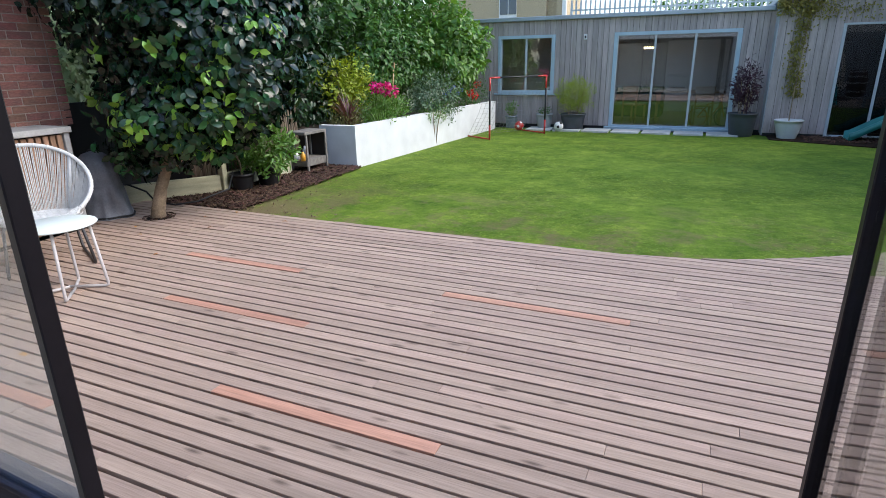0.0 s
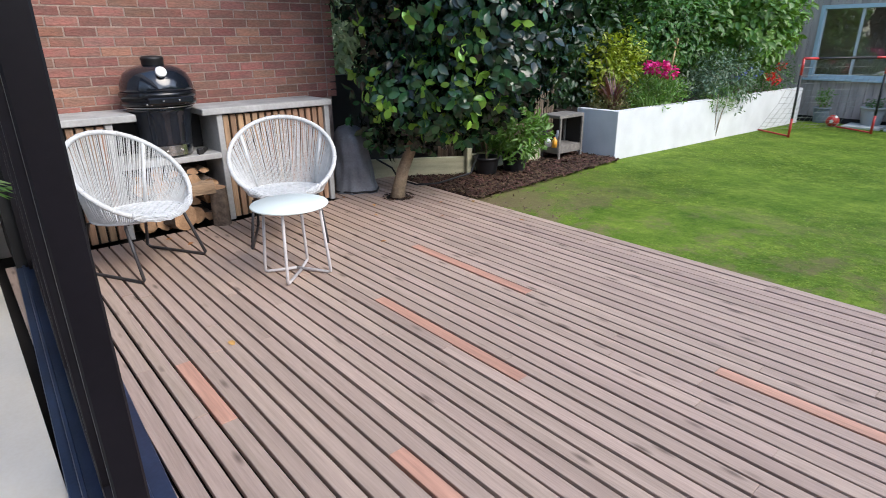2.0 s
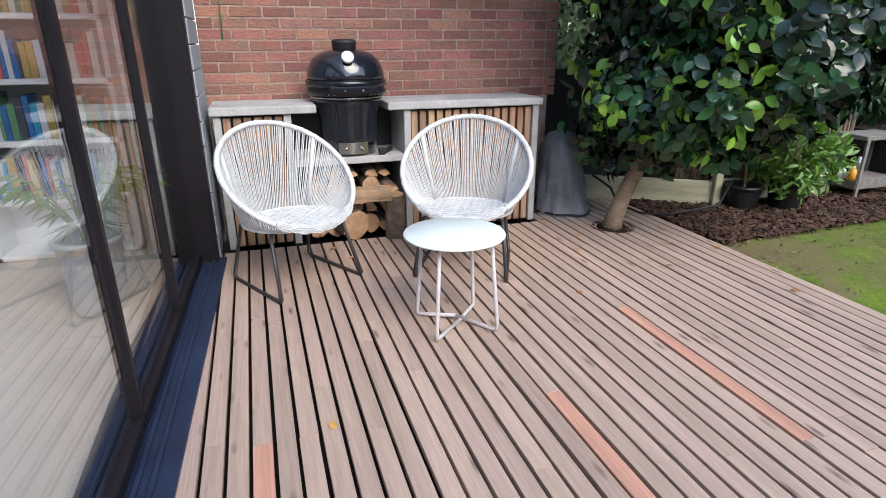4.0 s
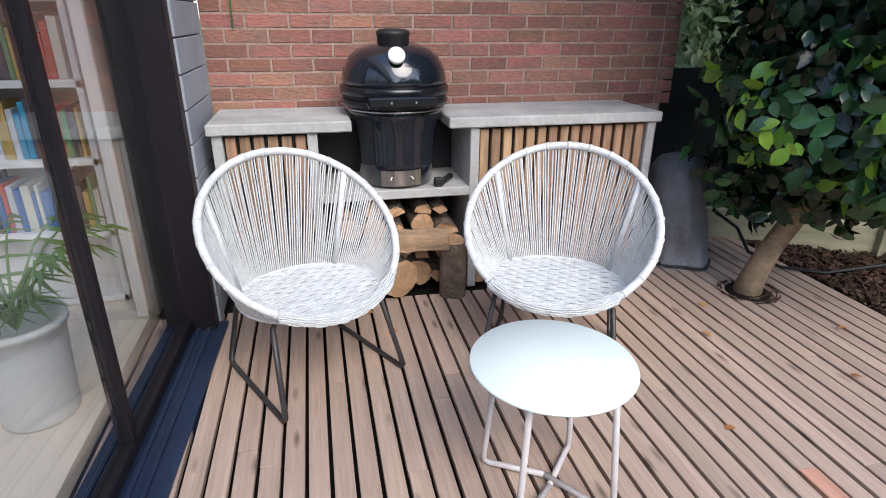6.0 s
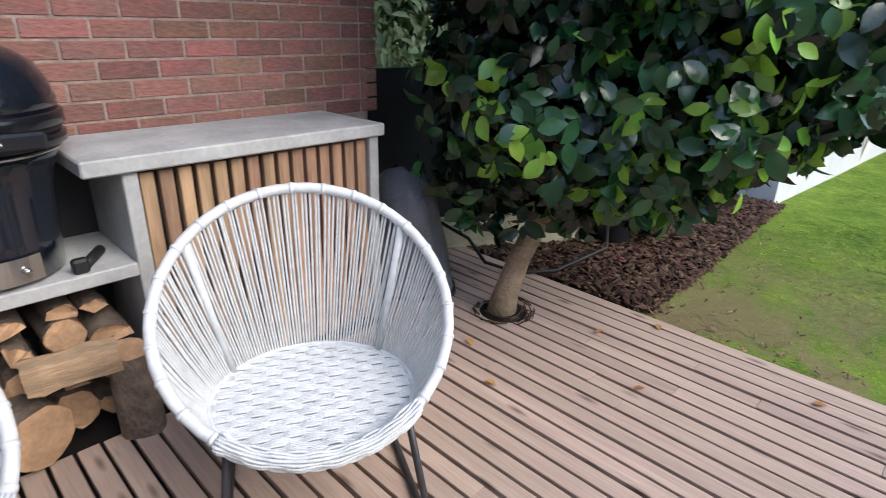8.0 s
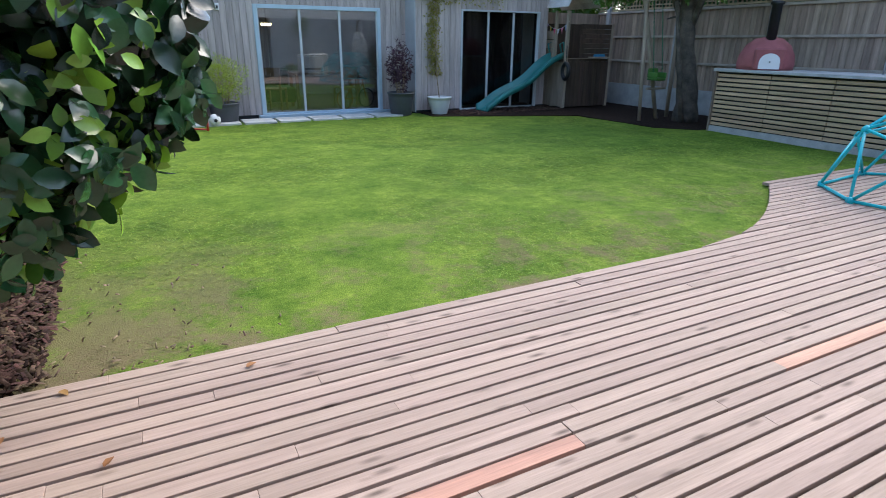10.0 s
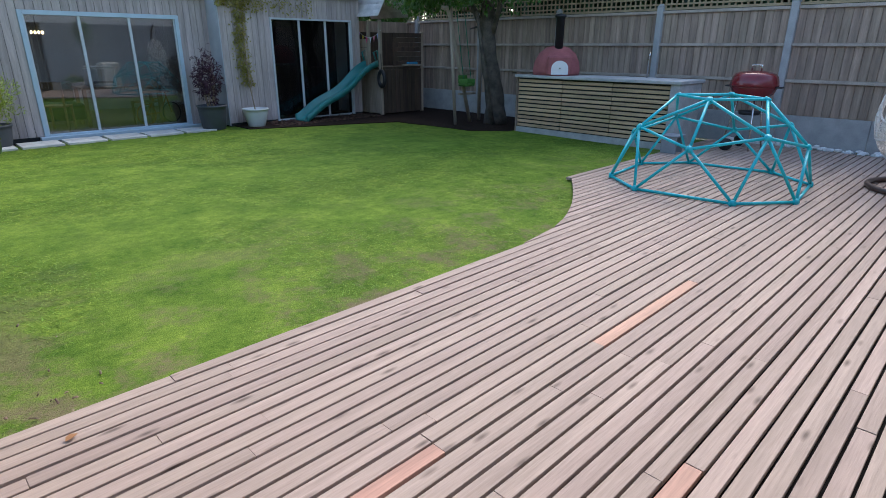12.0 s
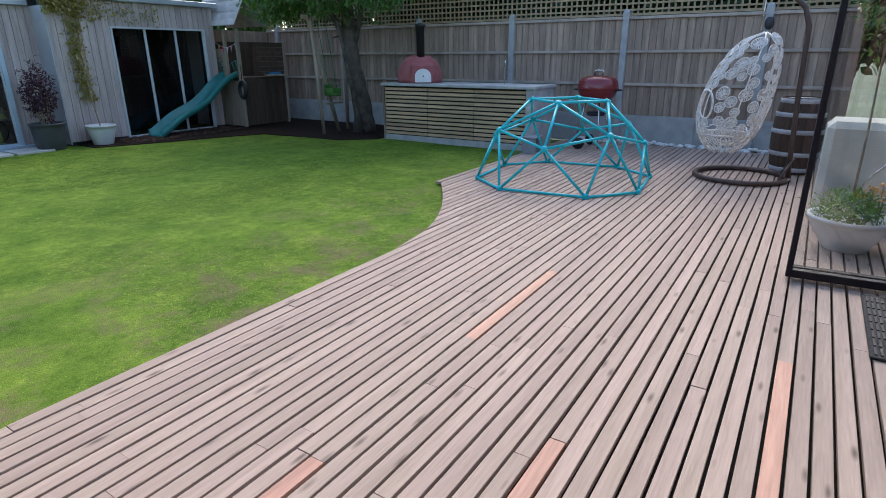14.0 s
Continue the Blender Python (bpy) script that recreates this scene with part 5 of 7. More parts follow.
# grey barbecue cover beside the kitchen
cover = Mesh()
rings, seg = 22, 64
v = []
for i in range(rings + 1):
    w = i / rings
    z = 0.70 * w
    for j in range(seg):
        a = 2 * math.pi * j / seg
        r = (0.195 + 0.035 * max(0, 1 - w / 0.2) ** 1.5 + 0.012 * math.sin(w * 7)) * max(0.0, 1 - max(0, (w - 0.58) / 0.42) ** 2.8) ** 0.5
        fold = (1 - w) ** 0.7
        r *= 1 + fold * (0.10 * math.sin(3 * a + 3.5 * w) + 0.05 * math.sin(7 * a + 6 * w) + 0.03 * math.sin(13 * a - 4 * w)) + 0.02 * noise.noise((3 * math.cos(a), 3 * math.sin(a), 6 * w))
        v.append((r * math.cos(a) - 0.05 * w * w, 0.95 * r * math.sin(a) - 0.04 * w, z))
f = [(i * seg + j, i * seg + (j + 1) % seg, (i + 1) * seg + (j + 1) % seg, (i + 1) * seg + j) for i in range(rings) for j in range(seg)]
cover.add(v, f, True)
cv = part("grill_cover", cover, mat("grey_nylon", (0.17, 0.175, 0.19), 0.5, 0.3, 7, 0.3))
cv.matrix_basis = pose(-4.92, 4.46, 0.0)
tagged(cv, "draped dark grey cover over a small barbecue", "cover")
hem = [((0.232 * (1 + 0.10 * math.sin(3 * a + 0.1) + 0.05 * math.sin(7 * a + 0.2))) * math.cos(a), 0.9 * (0.232 * (1 + 0.10 * math.sin(3 * a + 0.1) + 0.05 * math.sin(7 * a + 0.2))) * math.sin(a), 0.02) for a in [2 * math.pi * j / 40 for j in range(40)]]
part("hem", Mesh().tube(hem, 0.011, 6, closed=True), m_black, cv, "dark elasticated hem")
part("top_handle", Mesh().tube([(-0.12, -0.04, 0.68), (-0.09, -0.04, 0.705), (-0.02, -0.04, 0.705), (0.01, -0.04, 0.68)], 0.008, 6), m_black, cv, "dark fabric handle")


# ---- plants ----
def pot(t, r0, r1, h, material, soil=True, rim=0.012):
    part("pot", Mesh().lathe([(r0, 0), (r0 * 1.03, 0.01), (r1 * 0.96, h * 0.75), (r1, h - 0.03), (r1 + rim, h - 0.028), (r1 + rim, h), (r1 - 0.015, h), (r1 - 0.03, h - 0.05), (0.0, h - 0.05)], 36), material, t)


def bush(name, label, centre, radii, n, size, material, seed, width=1.0, stems=6, category="shrub", base=None, zmin=None, droop=0.3, spread=0.7, shell=0.55, lumps=0.25, parent=None):
    r = np.random.default_rng(seed)
    t = parent or thing(name, label, category, pose(*(base or (centre[0], centre[1], 0))))
    inv = Vector(t.matrix_basis.translation)
    p, d = crown_points(n, centre, radii, r, shell, lumps, zmin)
    p = p - np.array(inv)
    v, f = leaves(p, d, size, width, r, droop, spread)
    crown = bulk("crown", v, f, material, t)
    st = Mesh()
    for k in range(stems):
        a = r.uniform(0, 6.28)
        tip = Vector((centre[0] - inv.x + radii[0] * 0.6 * math.cos(a), centre[1] - inv.y + radii[1] * 0.6 * math.sin(a), centre[2] - inv.z + radii[2] * r.uniform(-0.2, 0.5)))
        st.tube([(0.02 * math.cos(a), 0.02 * math.sin(a), 0.0), tip * 0.5 + Vector((0, 0, 0.05)), tip], [0.012, 0.008, 0.003], 5)
    if stems:
        part("stem", st, m_bark, t)
    return t


m_green = leafy("mid_green_leaf", (0.06, 0.15, 0.03), 0.35)
m_green2 = leafy("fresh_green_leaf", (0.11, 0.23, 0.04), 0.3)
m_yellow = leafy("yellow_green_leaf", (0.30, 0.38, 0.035), 0.25)
# darker leaf green that also carries the shade of the trees beyond
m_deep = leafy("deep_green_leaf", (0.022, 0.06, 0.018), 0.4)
m_blue = leafy("grey_green_leaf", (0.10, 0.17, 0.10), 0.3)
m_bronze_leaf = leafy("bronze_green_leaf", (0.13, 0.13, 0.04), 0.4)
m_pale = leafy("pale_green_leaf", (0.24, 0.33, 0.20), 0.35)
m_purple = leafy("purple_leaf", (0.05, 0.013, 0.03), 0.4)
m_redleaf = leafy("red_bronze_leaf", (0.13, 0.055, 0.05), 0.4)
m_spire = leafy("pale_sword_leaf", (0.20, 0.30, 0.08), 0.3)
m_pink = leafy("magenta_petal", (0.60, 0.015, 0.22), 0.2)
m_redpet = leafy("red_petal", (0.65, 0.02, 0.02), 0.2)
m_bluepet = leafy("blue_petal", (0.12, 0.16, 0.5), 0.2)
m_ivy = leafy("golden_ivy_leaf", (0.24, 0.21, 0.05), 0.35)
m_pot_dark = mat("dark_grey_pot", (0.06, 0.065, 0.075), 0.5, 0.15, 5)
m_pot_mid = mat("blue_grey_pot", (0.18, 0.21, 0.24), 0.5, 0.15, 5)
m_pot_white = mat("white_pot", (0.62, 0.63, 0.62), 0.45, 0.08, 5)
m_pot_black = mat("black_plastic_pot", (0.016, 0.016, 0.018), 0.45, 0.15, 5)


def camellia():
    t = thing("camellia_tree", "dense dark glossy camellia tree growing through the deck", "tree", pose(-4.39, 4.60, -0.05))
    tr = Mesh()
    tr.tube([(0, 0, 0), (0.02, 0.01, 0.15), (0.06, 0.05, 0.35), (0.13, 0.12, 0.6), (0.14, 0.22, 0.95), (0.12, 0.3, 1.5), (0.1, 0.35, 2.3)], [0.085, 0.068, 0.058, 0.055, 0.047, 0.035, 0.015], 12)
    part("trunk", tr, m_bark, t)
    rr = random.Random(2)
    for k in range(16):
        a = rr.uniform(0, 6.28)
        z = rr.uniform(0.5, 1.9)
        s = Vector((0.11, 0.15 + 0.08 * z, z))
        e = s + Vector((rr.uniform(0.3, 0.65) * math.cos(a), rr.uniform(0.25, 0.5) * math.sin(a), rr.uniform(0.1, 0.6)))
        mid = (s + e) / 2 + Vector((rr.uniform(-0.08, 0.08), rr.uniform(-0.08, 0.08), 0.06))
        part("limb", Mesh().tube([s, mid, e], [0.022, 0.014, 0.005], 6), m_bark, t)
    r = np.random.default_rng(7)
    base = np.array((-4.39, 4.60, -0.05))
    blobs = [((-4.20, 5.15, 2.05), (1.30, 0.95, 1.25), 4200), ((-3.72, 5.25, 1.72), (0.95, 0.85, 0.85), 4400), ((-4.42, 4.88, 1.05), (0.82, 0.60, 0.60), 2200),
             ((-3.45, 5.55, 2.3), (0.8, 0.8, 0.9), 1700), ((-4.85, 4.85, 2.25), (0.85, 0.75, 1.05), 1900), ((-4.05, 4.95, 0.98), (0.60, 0.50, 0.44), 1300), ((-3.55, 5.12, 1.2), (0.5, 0.45, 0.45), 1100)]
    # unseen upper canopy, added only to shade the brick wall and deck
    high = [((-4.85, 4.15, 3.05), (0.95, 1.0, 0.72), 3800), ((-4.0, 4.1, 3.2), (1.0, 0.8, 0.6), 1800)]
    groups = [[], [], []]
    for c, rad, n in blobs:
        p, d = crown_points(n // 5, c, rad, r, 0.55, 0.16, 0.46)
        keep = ((p[:, 0] > -5.2 - 0.96 * (p[:, 1] - 4.9)) | (p[:, 2] > 1.75)) & (p[:, 2] > 0.70 + 0.8 * (p[:, 0] + 3.6) + 0.12 * np.maximum(0, p[:, 1] - 5.0)) & (p[:, 0] < -3.03 - 0.5 * np.maximum(0, p[:, 1] - 5.5))
        groups[0].append((p[keep], d[keep]))
    for c, rad, n in high:
        p, d = crown_points(n // 5, c, rad, r, 0.55, 0.16, 2.35)
        groups[0].append((p, d))
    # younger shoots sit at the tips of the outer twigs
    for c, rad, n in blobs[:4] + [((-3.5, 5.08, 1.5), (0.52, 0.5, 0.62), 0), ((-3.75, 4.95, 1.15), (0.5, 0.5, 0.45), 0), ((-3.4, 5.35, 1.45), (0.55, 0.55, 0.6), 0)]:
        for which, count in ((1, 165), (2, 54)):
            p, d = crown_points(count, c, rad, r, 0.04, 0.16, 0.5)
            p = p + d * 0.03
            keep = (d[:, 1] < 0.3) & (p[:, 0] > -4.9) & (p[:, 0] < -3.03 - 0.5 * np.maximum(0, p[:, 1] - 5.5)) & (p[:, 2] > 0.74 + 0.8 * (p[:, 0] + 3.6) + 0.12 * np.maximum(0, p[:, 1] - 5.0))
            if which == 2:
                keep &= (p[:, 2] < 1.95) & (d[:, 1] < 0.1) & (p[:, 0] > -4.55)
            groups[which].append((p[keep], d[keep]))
    built = []
    for g in groups:
        pts, nor = np.concatenate([q[0] for q in g]) - base, np.concatenate([q[1] for q in g])
        built.append(rosettes(pts, nor, 0.112, r, 5))
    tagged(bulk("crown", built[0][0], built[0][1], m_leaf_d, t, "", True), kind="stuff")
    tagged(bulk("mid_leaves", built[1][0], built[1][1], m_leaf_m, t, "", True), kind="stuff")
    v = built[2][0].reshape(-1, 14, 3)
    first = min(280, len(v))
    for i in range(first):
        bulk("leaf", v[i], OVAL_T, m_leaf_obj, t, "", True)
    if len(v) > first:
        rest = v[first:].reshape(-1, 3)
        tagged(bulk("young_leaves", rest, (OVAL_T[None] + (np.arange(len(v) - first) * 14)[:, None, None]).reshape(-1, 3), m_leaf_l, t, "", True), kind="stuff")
    return t


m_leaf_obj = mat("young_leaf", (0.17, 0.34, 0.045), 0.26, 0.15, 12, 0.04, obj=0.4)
camellia()
ringm = Mesh()
rng = random.Random(5)
# the boards stay uncut: a dark disc paints the opening's shade on them
hole = tagged(part("trunk_opening_shade", Mesh().lathe([(0.0, 0.001), (0.125, 0.001), (0.125, 0.003), (0.0, 0.003)], 20, m=pose(-4.37, 4.60, 0.0)), m_under), "flat near-black disc for the shaded opening round the trunk", "deck opening", kind="structure")
for k in range(60):
    a, q = rng.uniform(0, 6.28), rng.uniform(0.09, 0.17)
    ringm.tube([(-4.37 + q * math.cos(a), 4.60 + q * math.sin(a), 0.008), (-4.37 + q * math.cos(a + 0.5), 4.60 + q * math.sin(a + 0.5), 0.018)], 0.003, 4)
tagged(part("twigs", ringm, m_chip), "dry twigs round the camellia trunk", "twigs", kind="stuff")

# potted shrubs by the mulch
t = thing("potted_laurel", "fresh green shrub in a black plastic pot", "potted plant", pose(-4.44, 6.42, -0.02))
pot(t, 0.12, 0.16, 0.26, m_pot_black)
bush("", "", (-4.42, 6.40, 0.46), (0.38, 0.34, 0.31), 1300, 0.10, m_green2, 21, 0.5, 8, parent=t, droop=-0.3)
t = thing("potted_sapling", "bare crooked sapling in a black plastic pot", "potted plant", pose(-4.55, 6.05, -0.02))
pot(t, 0.11, 0.15, 0.22, m_pot_black)
part("stem", Mesh().tube([(0, 0, 0.15), (-0.03, 0.02, 0.35), (-0.07, 0.0, 0.45), (-0.09, 0.02, 0.75), (-0.1, 0.05, 0.9)], [0.013, 0.012, 0.011, 0.009, 0.006], 7), m_bark, t)
bush("potted_shrub", "dark shrub in a black pot behind the sapling", (-4.75, 6.3, 0.45), (0.28, 0.28, 0.28), 500, 0.06, m_green, 22, 0.7)
bench = thing("potting_bench", "weathered grey timber potting bench beside the white bed", "bench", pose(-4.60, 7.48, -0.03, 0, 0, 0) @ Matrix.Diagonal((0.48, 0.7, 1, 1)))
m_grey_wood = mat("silvered_timber", (0.20, 0.185, 0.165), 0.85, 0.3, 4, 0.3, stretch=(1, 4, 4))
part("top", box(-0.35, 0.32, -0.3, 0.45, 0.56, 0.60, c=0.005), m_grey_wood, bench)
part("shelf", box(-0.33, 0.30, -0.28, 0.43, 0.10, 0.20, c=0.005), m_grey_wood, bench)
for x in (-0.32, 0.27):
    for y in (-0.27, 0.40):
        part("leg", box(x, x + 0.05, y, y + 0.05, 0, 0.56, c=0.004), m_grey_wood, bench)
# black puts the bench's inner shade and dark hanging things into one board
part("back_board", box(-0.35, 0.26, 0.44, 0.47, 0.2, 0.56, c=0.004), m_black, bench, "board blackened for the shaded inside and its dark hanging things")
for x, y, r0, h, c, nm, lb in ((-4.58, 7.22, 0.04, 0.11, (0.75, 0.75, 0.75), "tub", "small white tub on the bench shelf"), (-4.47, 7.22, 0.035, 0.13, (0.75, 0.35, 0.04), "bottle", "orange plastic bottle on the bench shelf"),
                               (-4.52, 7.34, 0.035, 0.2, (0.45, 0.5, 0.6), "spray_bottle", "pale spray bottle on the bench shelf"), (-4.72, 7.30, 0.05, 0.30, (0.04, 0.03, 0.06), "watering_bottle", "dark bottle on the bench shelf")):
    b = thing(nm, lb, "bottle", pose(x, y, 0.17))
    part("body", Mesh().lathe([(r0, 0), (r0, h * 0.7), (r0 * 0.45, h * 0.85), (r0 * 0.45, h), (0, h)], 16), mat(nm, c, 0.4, 0.05, 5), b)

# bed plants
bush("golden_shrub", "bright yellow-green shrub in the raised bed", (-4.88, 9.1, 1.16), (0.40, 0.55, 0.42), 1500, 0.10, m_yellow, 31, 0.55, shell=0.8, lumps=0.45, droop=0.1)
bush("leafy_shrub", "fresh green leafy shrub in the raised bed", (-4.28, 9.35, 0.74), (0.32, 0.62, 0.30), 2000, 0.075, m_green2, 32, 0.42, shell=0.8, lumps=0.4, droop=-0.3)
bush("low_shrub", "low grey-green shrub at the bed corner", (-4.42, 8.30, 0.62), (0.30, 0.26, 0.13), 700, 0.055, m_bronze_leaf, 33, 0.3, droop=-0.4)
bush("ceanothus", "grey-green bush spilling over the white wall", (-4.1, 11.0, 0.85), (0.48, 0.8, 0.45), 2600, 0.075, m_blue, 34, 0.5)
bush("trailing_plant", "green plant trailing over the white wall", (-3.92, 10.6, 0.62), (0.22, 0.4, 0.22), 800, 0.045, m_green2, 35, 0.5)
bush("flower_bush", "green bush with red flowers beside the studio", (-4.1, 12.8, 0.85), (0.4, 0.6, 0.4), 1200, 0.06, m_green, 36, 0.6)
bush("tall_shrub", "dark leafy shrub behind the bed", (-4.9, 10.8, 1.6), (0.6, 1.6, 0.9), 5500, 0.11, m_green, 37, 0.7)
bush("fig_bush", "large light green bush against the studio corner", (-4.45, 12.6, 1.75), (0.75, 1.2, 0.85), 4200, 0.15, m_green2, 38, 0.75, droop=0.5)
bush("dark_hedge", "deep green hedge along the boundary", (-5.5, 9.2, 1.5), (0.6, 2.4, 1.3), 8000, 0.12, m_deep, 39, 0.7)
bush("neighbour_bush", "pale leafy bush beyond the black fence", (-6.7, 6.0, 1.7), (0.7, 2.4, 1.5), 9000, 0.13, m_pale, 40, 0.6)
bush("neighbour_tree", "tall green tree beyond the bed", (-6.2, 11.5, 3.0), (1.7, 3.2, 2.1), 11000, 0.19, m_green, 41, 0.7, category="tree", stems=10)
bush("neighbour_tree", "tall tree beyond the camellia, shade put into its dark leaf colour", (-6.8, 7.6, 3.2), (1.6, 2.4, 2.0), 9000, 0.18, m_deep, 42, 0.7, category="tree", stems=10)
bush("neighbour_tree", "dense tree far behind the black fence, shade put into its dark leaf colour", (-9.2, 6.4, 2.4), (1.2, 4.4, 2.6), 11000, 0.2, m_deep, 43, 0.8, category="tree", stems=10)
def blades(t, n, seed, length, lean, width, spread, material, name):
    """Long tapering leaves that rise from one base and bend outwards."""
    rng = random.Random(seed)
    for k in range(n):
        a, L, b = rng.uniform(0, 6.28), rng.uniform(*length), rng.uniform(*lean)
        o = Vector((rng.uniform(-1, 1) * spread[0], rng.uniform(-1, 1) * spread[1], 0))
        q = []
        for i in range(6):
            w_ = i / 5
            w = width * (1 - w_ ** 1.6) + 0.0012
            c = o + Vector((math.cos(a) * L * b * w_ * (0.6 + w_), math.sin(a) * L * b * w_ * (0.6 + w_), L * (w_ - 0.45 * b * w_ * w_)))
            side = Vector((-math.sin(a), math.cos(a), 0)) * w
            fold = Vector((0, 0, -0.4 * w))
            q += [c - side, c + fold, c + side]
        f = [(3 * i + k_, 3 * i + k_ + 1, 3 * i + k_ + 4, 3 * i + k_ + 3) for i in range(5) for k_ in (0, 1)]
        part(name, Mesh().add(q, f, True), material, t)


phor = thing("phormium", "red-bronze spiky phormium in the raised bed", "plant", pose(-4.45, 8.46, 0.52))
blades(phor, 54, 6, (0.40, 0.66), (0.15, 0.65), 0.013, (0.04, 0.04), m_redleaf, "blade")
sword = thing("sword_leaf_plant", "tall upright pale green sword leaves in the raised bed", "plant", pose(-4.62, 9.85, 0.52))
blades(sword, 62, 16, (0.65, 1.05), (0.04, 0.26), 0.015, (0.16, 0.26), m_spire, "blade")
fern = thing("feathery_plant", "fresh green feathery perennial below the peonies", "plant", pose(-4.22, 9.0, 0.52))
blades(fern, 70, 26, (0.25, 0.45), (0.2, 0.7), 0.006, (0.16, 0.35), m_green2, "blade")


def bloom(name, label, place, material, r, n, seed):
    g = np.random.default_rng(seed)
    p, d = crown_points(n, (0, 0, 0), (r, r, r * 0.8), g, 0.4, 0.1)
    v, f = leaves(p, d, r * 0.7, 1.0, g, 0.0, 0.4)
    t_ = thing(name, label, "flower", pose(*place))
    bulk("petals", v, f, material, t_)
    part("stem", Mesh().tube([(0, 0, -0.4), (0, 0, 0)], 0.005, 5), m_green, t_)


for x, y, z, q in ((-4.12, 9.05, 1.10, 0.10), (-4.25, 9.0, 1.12, 0.09), (-4.02, 9.15, 1.06, 0.09)):
    bloom("peony", "large magenta peony flower in the raised bed", (x, y, z), m_pink, q, 70, int(-x * 100))
for x, y, z in ((-3.85, 12.3, 0.85), (-3.95, 13.0, 1.0), (-3.8, 12.45, 0.78)):
    bloom("red_flower", "small red flower at the end of the bed", (x, y, z), m_redpet, 0.07, 40, int(y * 10))
for k in range(5):
    bloom("blue_flower", "small blue flower head on the ceanothus", (-3.78 + 0.03 * k, 10.8 + 0.14 * k, 0.9 + 0.06 * (k % 3)), m_bluepet, 0.035, 25, 60 + k)
tagged(part("plant_label", Mesh().tube([(-4.5, 10.0, 0.5), (-4.45, 10.02, 1.45)], 0.015, 6).box(-4.48, -4.42, 10.0, 10.03, 1.40, 1.50, c=0.004), m_pine), "pale wooden stake standing among the bed plants", "stake")

# pots by the studio
t = thing("potted_bamboo", "yellow-green feathery bamboo in a dark grey pot", "potted plant", pose(-1.95, 13.95, -0.04))
pot(t, 0.22, 0.28, 0.36, m_pot_dark)
bush("", "", (-1.95, 13.95, 0.72), (0.42, 0.35, 0.38), 2200, 0.065, m_yellow, 51, 0.28, 10, parent=t, droop=-0.6)
t = thing("potted_plant", "grey pot with low sparse plant", "potted plant", pose(-2.62, 13.95, -0.04))
pot(t, 0.14, 0.19, 0.34, mat("pale_grey_pot", (0.36, 0.37, 0.37), 0.6, 0.12, 5))
bush("", "", (-2.62, 13.95, 0.36), (0.15, 0.15, 0.08), 160, 0.05, m_green, 52, 0.6, 4, parent=t)
t = thing("potted_herb", "blue-grey pot with small green plant", "potted plant", pose(-3.42, 13.92, -0.04))
pot(t, 0.11, 0.14, 0.28, m_pot_mid)
bush("", "", (-3.42, 13.92, 0.42), (0.14, 0.14, 0.16), 260, 0.06, m_green2, 53, 0.5, 5, parent=t)
t = thing("potted_acer", "purple acer in a dark blue-grey pot", "potted plant", pose(1.52, 13.72, -0.04))
pot(t, 0.21, 0.27, 0.46, m_pot_dark)
bush("", "", (1.50, 13.72, 0.93), (0.25, 0.23, 0.45), 1150, 0.075, m_purple, 54, 0.5, 12, parent=t)
t = thing("white_planter", "white tapered planter with a climber growing up the wall", "potted plant", pose(2.32, 13.52, -0.04))
pot(t, 0.16, 0.245, 0.36, m_pot_white)
part("stem", Mesh().tube([(0, 0, 0.30), (0.02, 0.15, 0.7), (0.05, 0.28, 1.3), (0.08, 0.29, 2.4)], [0.012, 0.01, 0.009, 0.006], 6), m_bark, t)
r = np.random.default_rng(55)
n = 900
zz = r.uniform(0.75, 2.45, n)
p = np.stack([2.33 + 0.04 * np.sin(zz * 3) + r.normal(0, 0.075, n), 13.80 + r.normal(0, 0.015, n), zz], 1)
n2 = 900
p2 = np.stack([2.0 + np.abs(r.normal(0, 0.45, n2)) - 0.15, 13.78 + r.normal(0, 0.03, n2), 2.42 + r.normal(0, 0.09, n2)], 1)
p3 = np.stack([r.uniform(2.4, 4.0, 220), 13.80 + r.normal(0, 0.02, 220), 2.28 + 0.08 * np.sin(np.arange(220)) + r.normal(0, 0.05, 220)], 1)
p = np.concatenate([p, p2, p3]) - np.array((2.32, 13.52, -0.04))
v, f = leaves(p, np.tile(np.array((0, -1.0, 0)), (len(p), 1)), 0.048, 1.0, r, 0.5, 0.4)
bulk("crown", v, f, m_ivy, t, "golden climber leaves")

# goal and balls
goal = thing("football_goal", "small red and black football goal with a net", "goal")
m_redp = mat("red_plastic", (0.50, 0.035, 0.03), 0.4, 0.1, 5)
g0, g1 = Vector((-3.16, 11.62, -0.04)), Vector((-2.36, 12.96, -0.04))
H_ = 1.22
for g in (g0, g1):
    part("post", Mesh().tube([g + Vector((0, 0, 0.3)), g + Vector((0, 0, H_ - 0.25))], 0.019, 8), m_black, goal)
    part("post_end", Mesh().tube([g, g + Vector((0, 0, 0.3))], 0.02, 8), m_redp, goal, "red post end")
    part("post_end", Mesh().tube([g + Vector((0, 0, H_ - 0.25)), g + Vector((0, 0, H_))], 0.02, 8), m_redp, goal, "red post end")
d_ = (g1 - g0).normalized()
top0, top1 = g0 + Vector((0, 0, H_)), g1 + Vector((0, 0, H_))
part("crossbar", Mesh().tube([top0 + d_ * 0.25, top1 - d_ * 0.25], 0.019, 8), m_black, goal)
for a, b in ((top0, top0 + d_ * 0.25), (top1, top1 - d_ * 0.25)):
    part("post_end", Mesh().tube([a, b], 0.02, 8), m_redp, goal, "red corner end")
backv = Vector((-0.62, 0.38, 0))
net = Mesh()
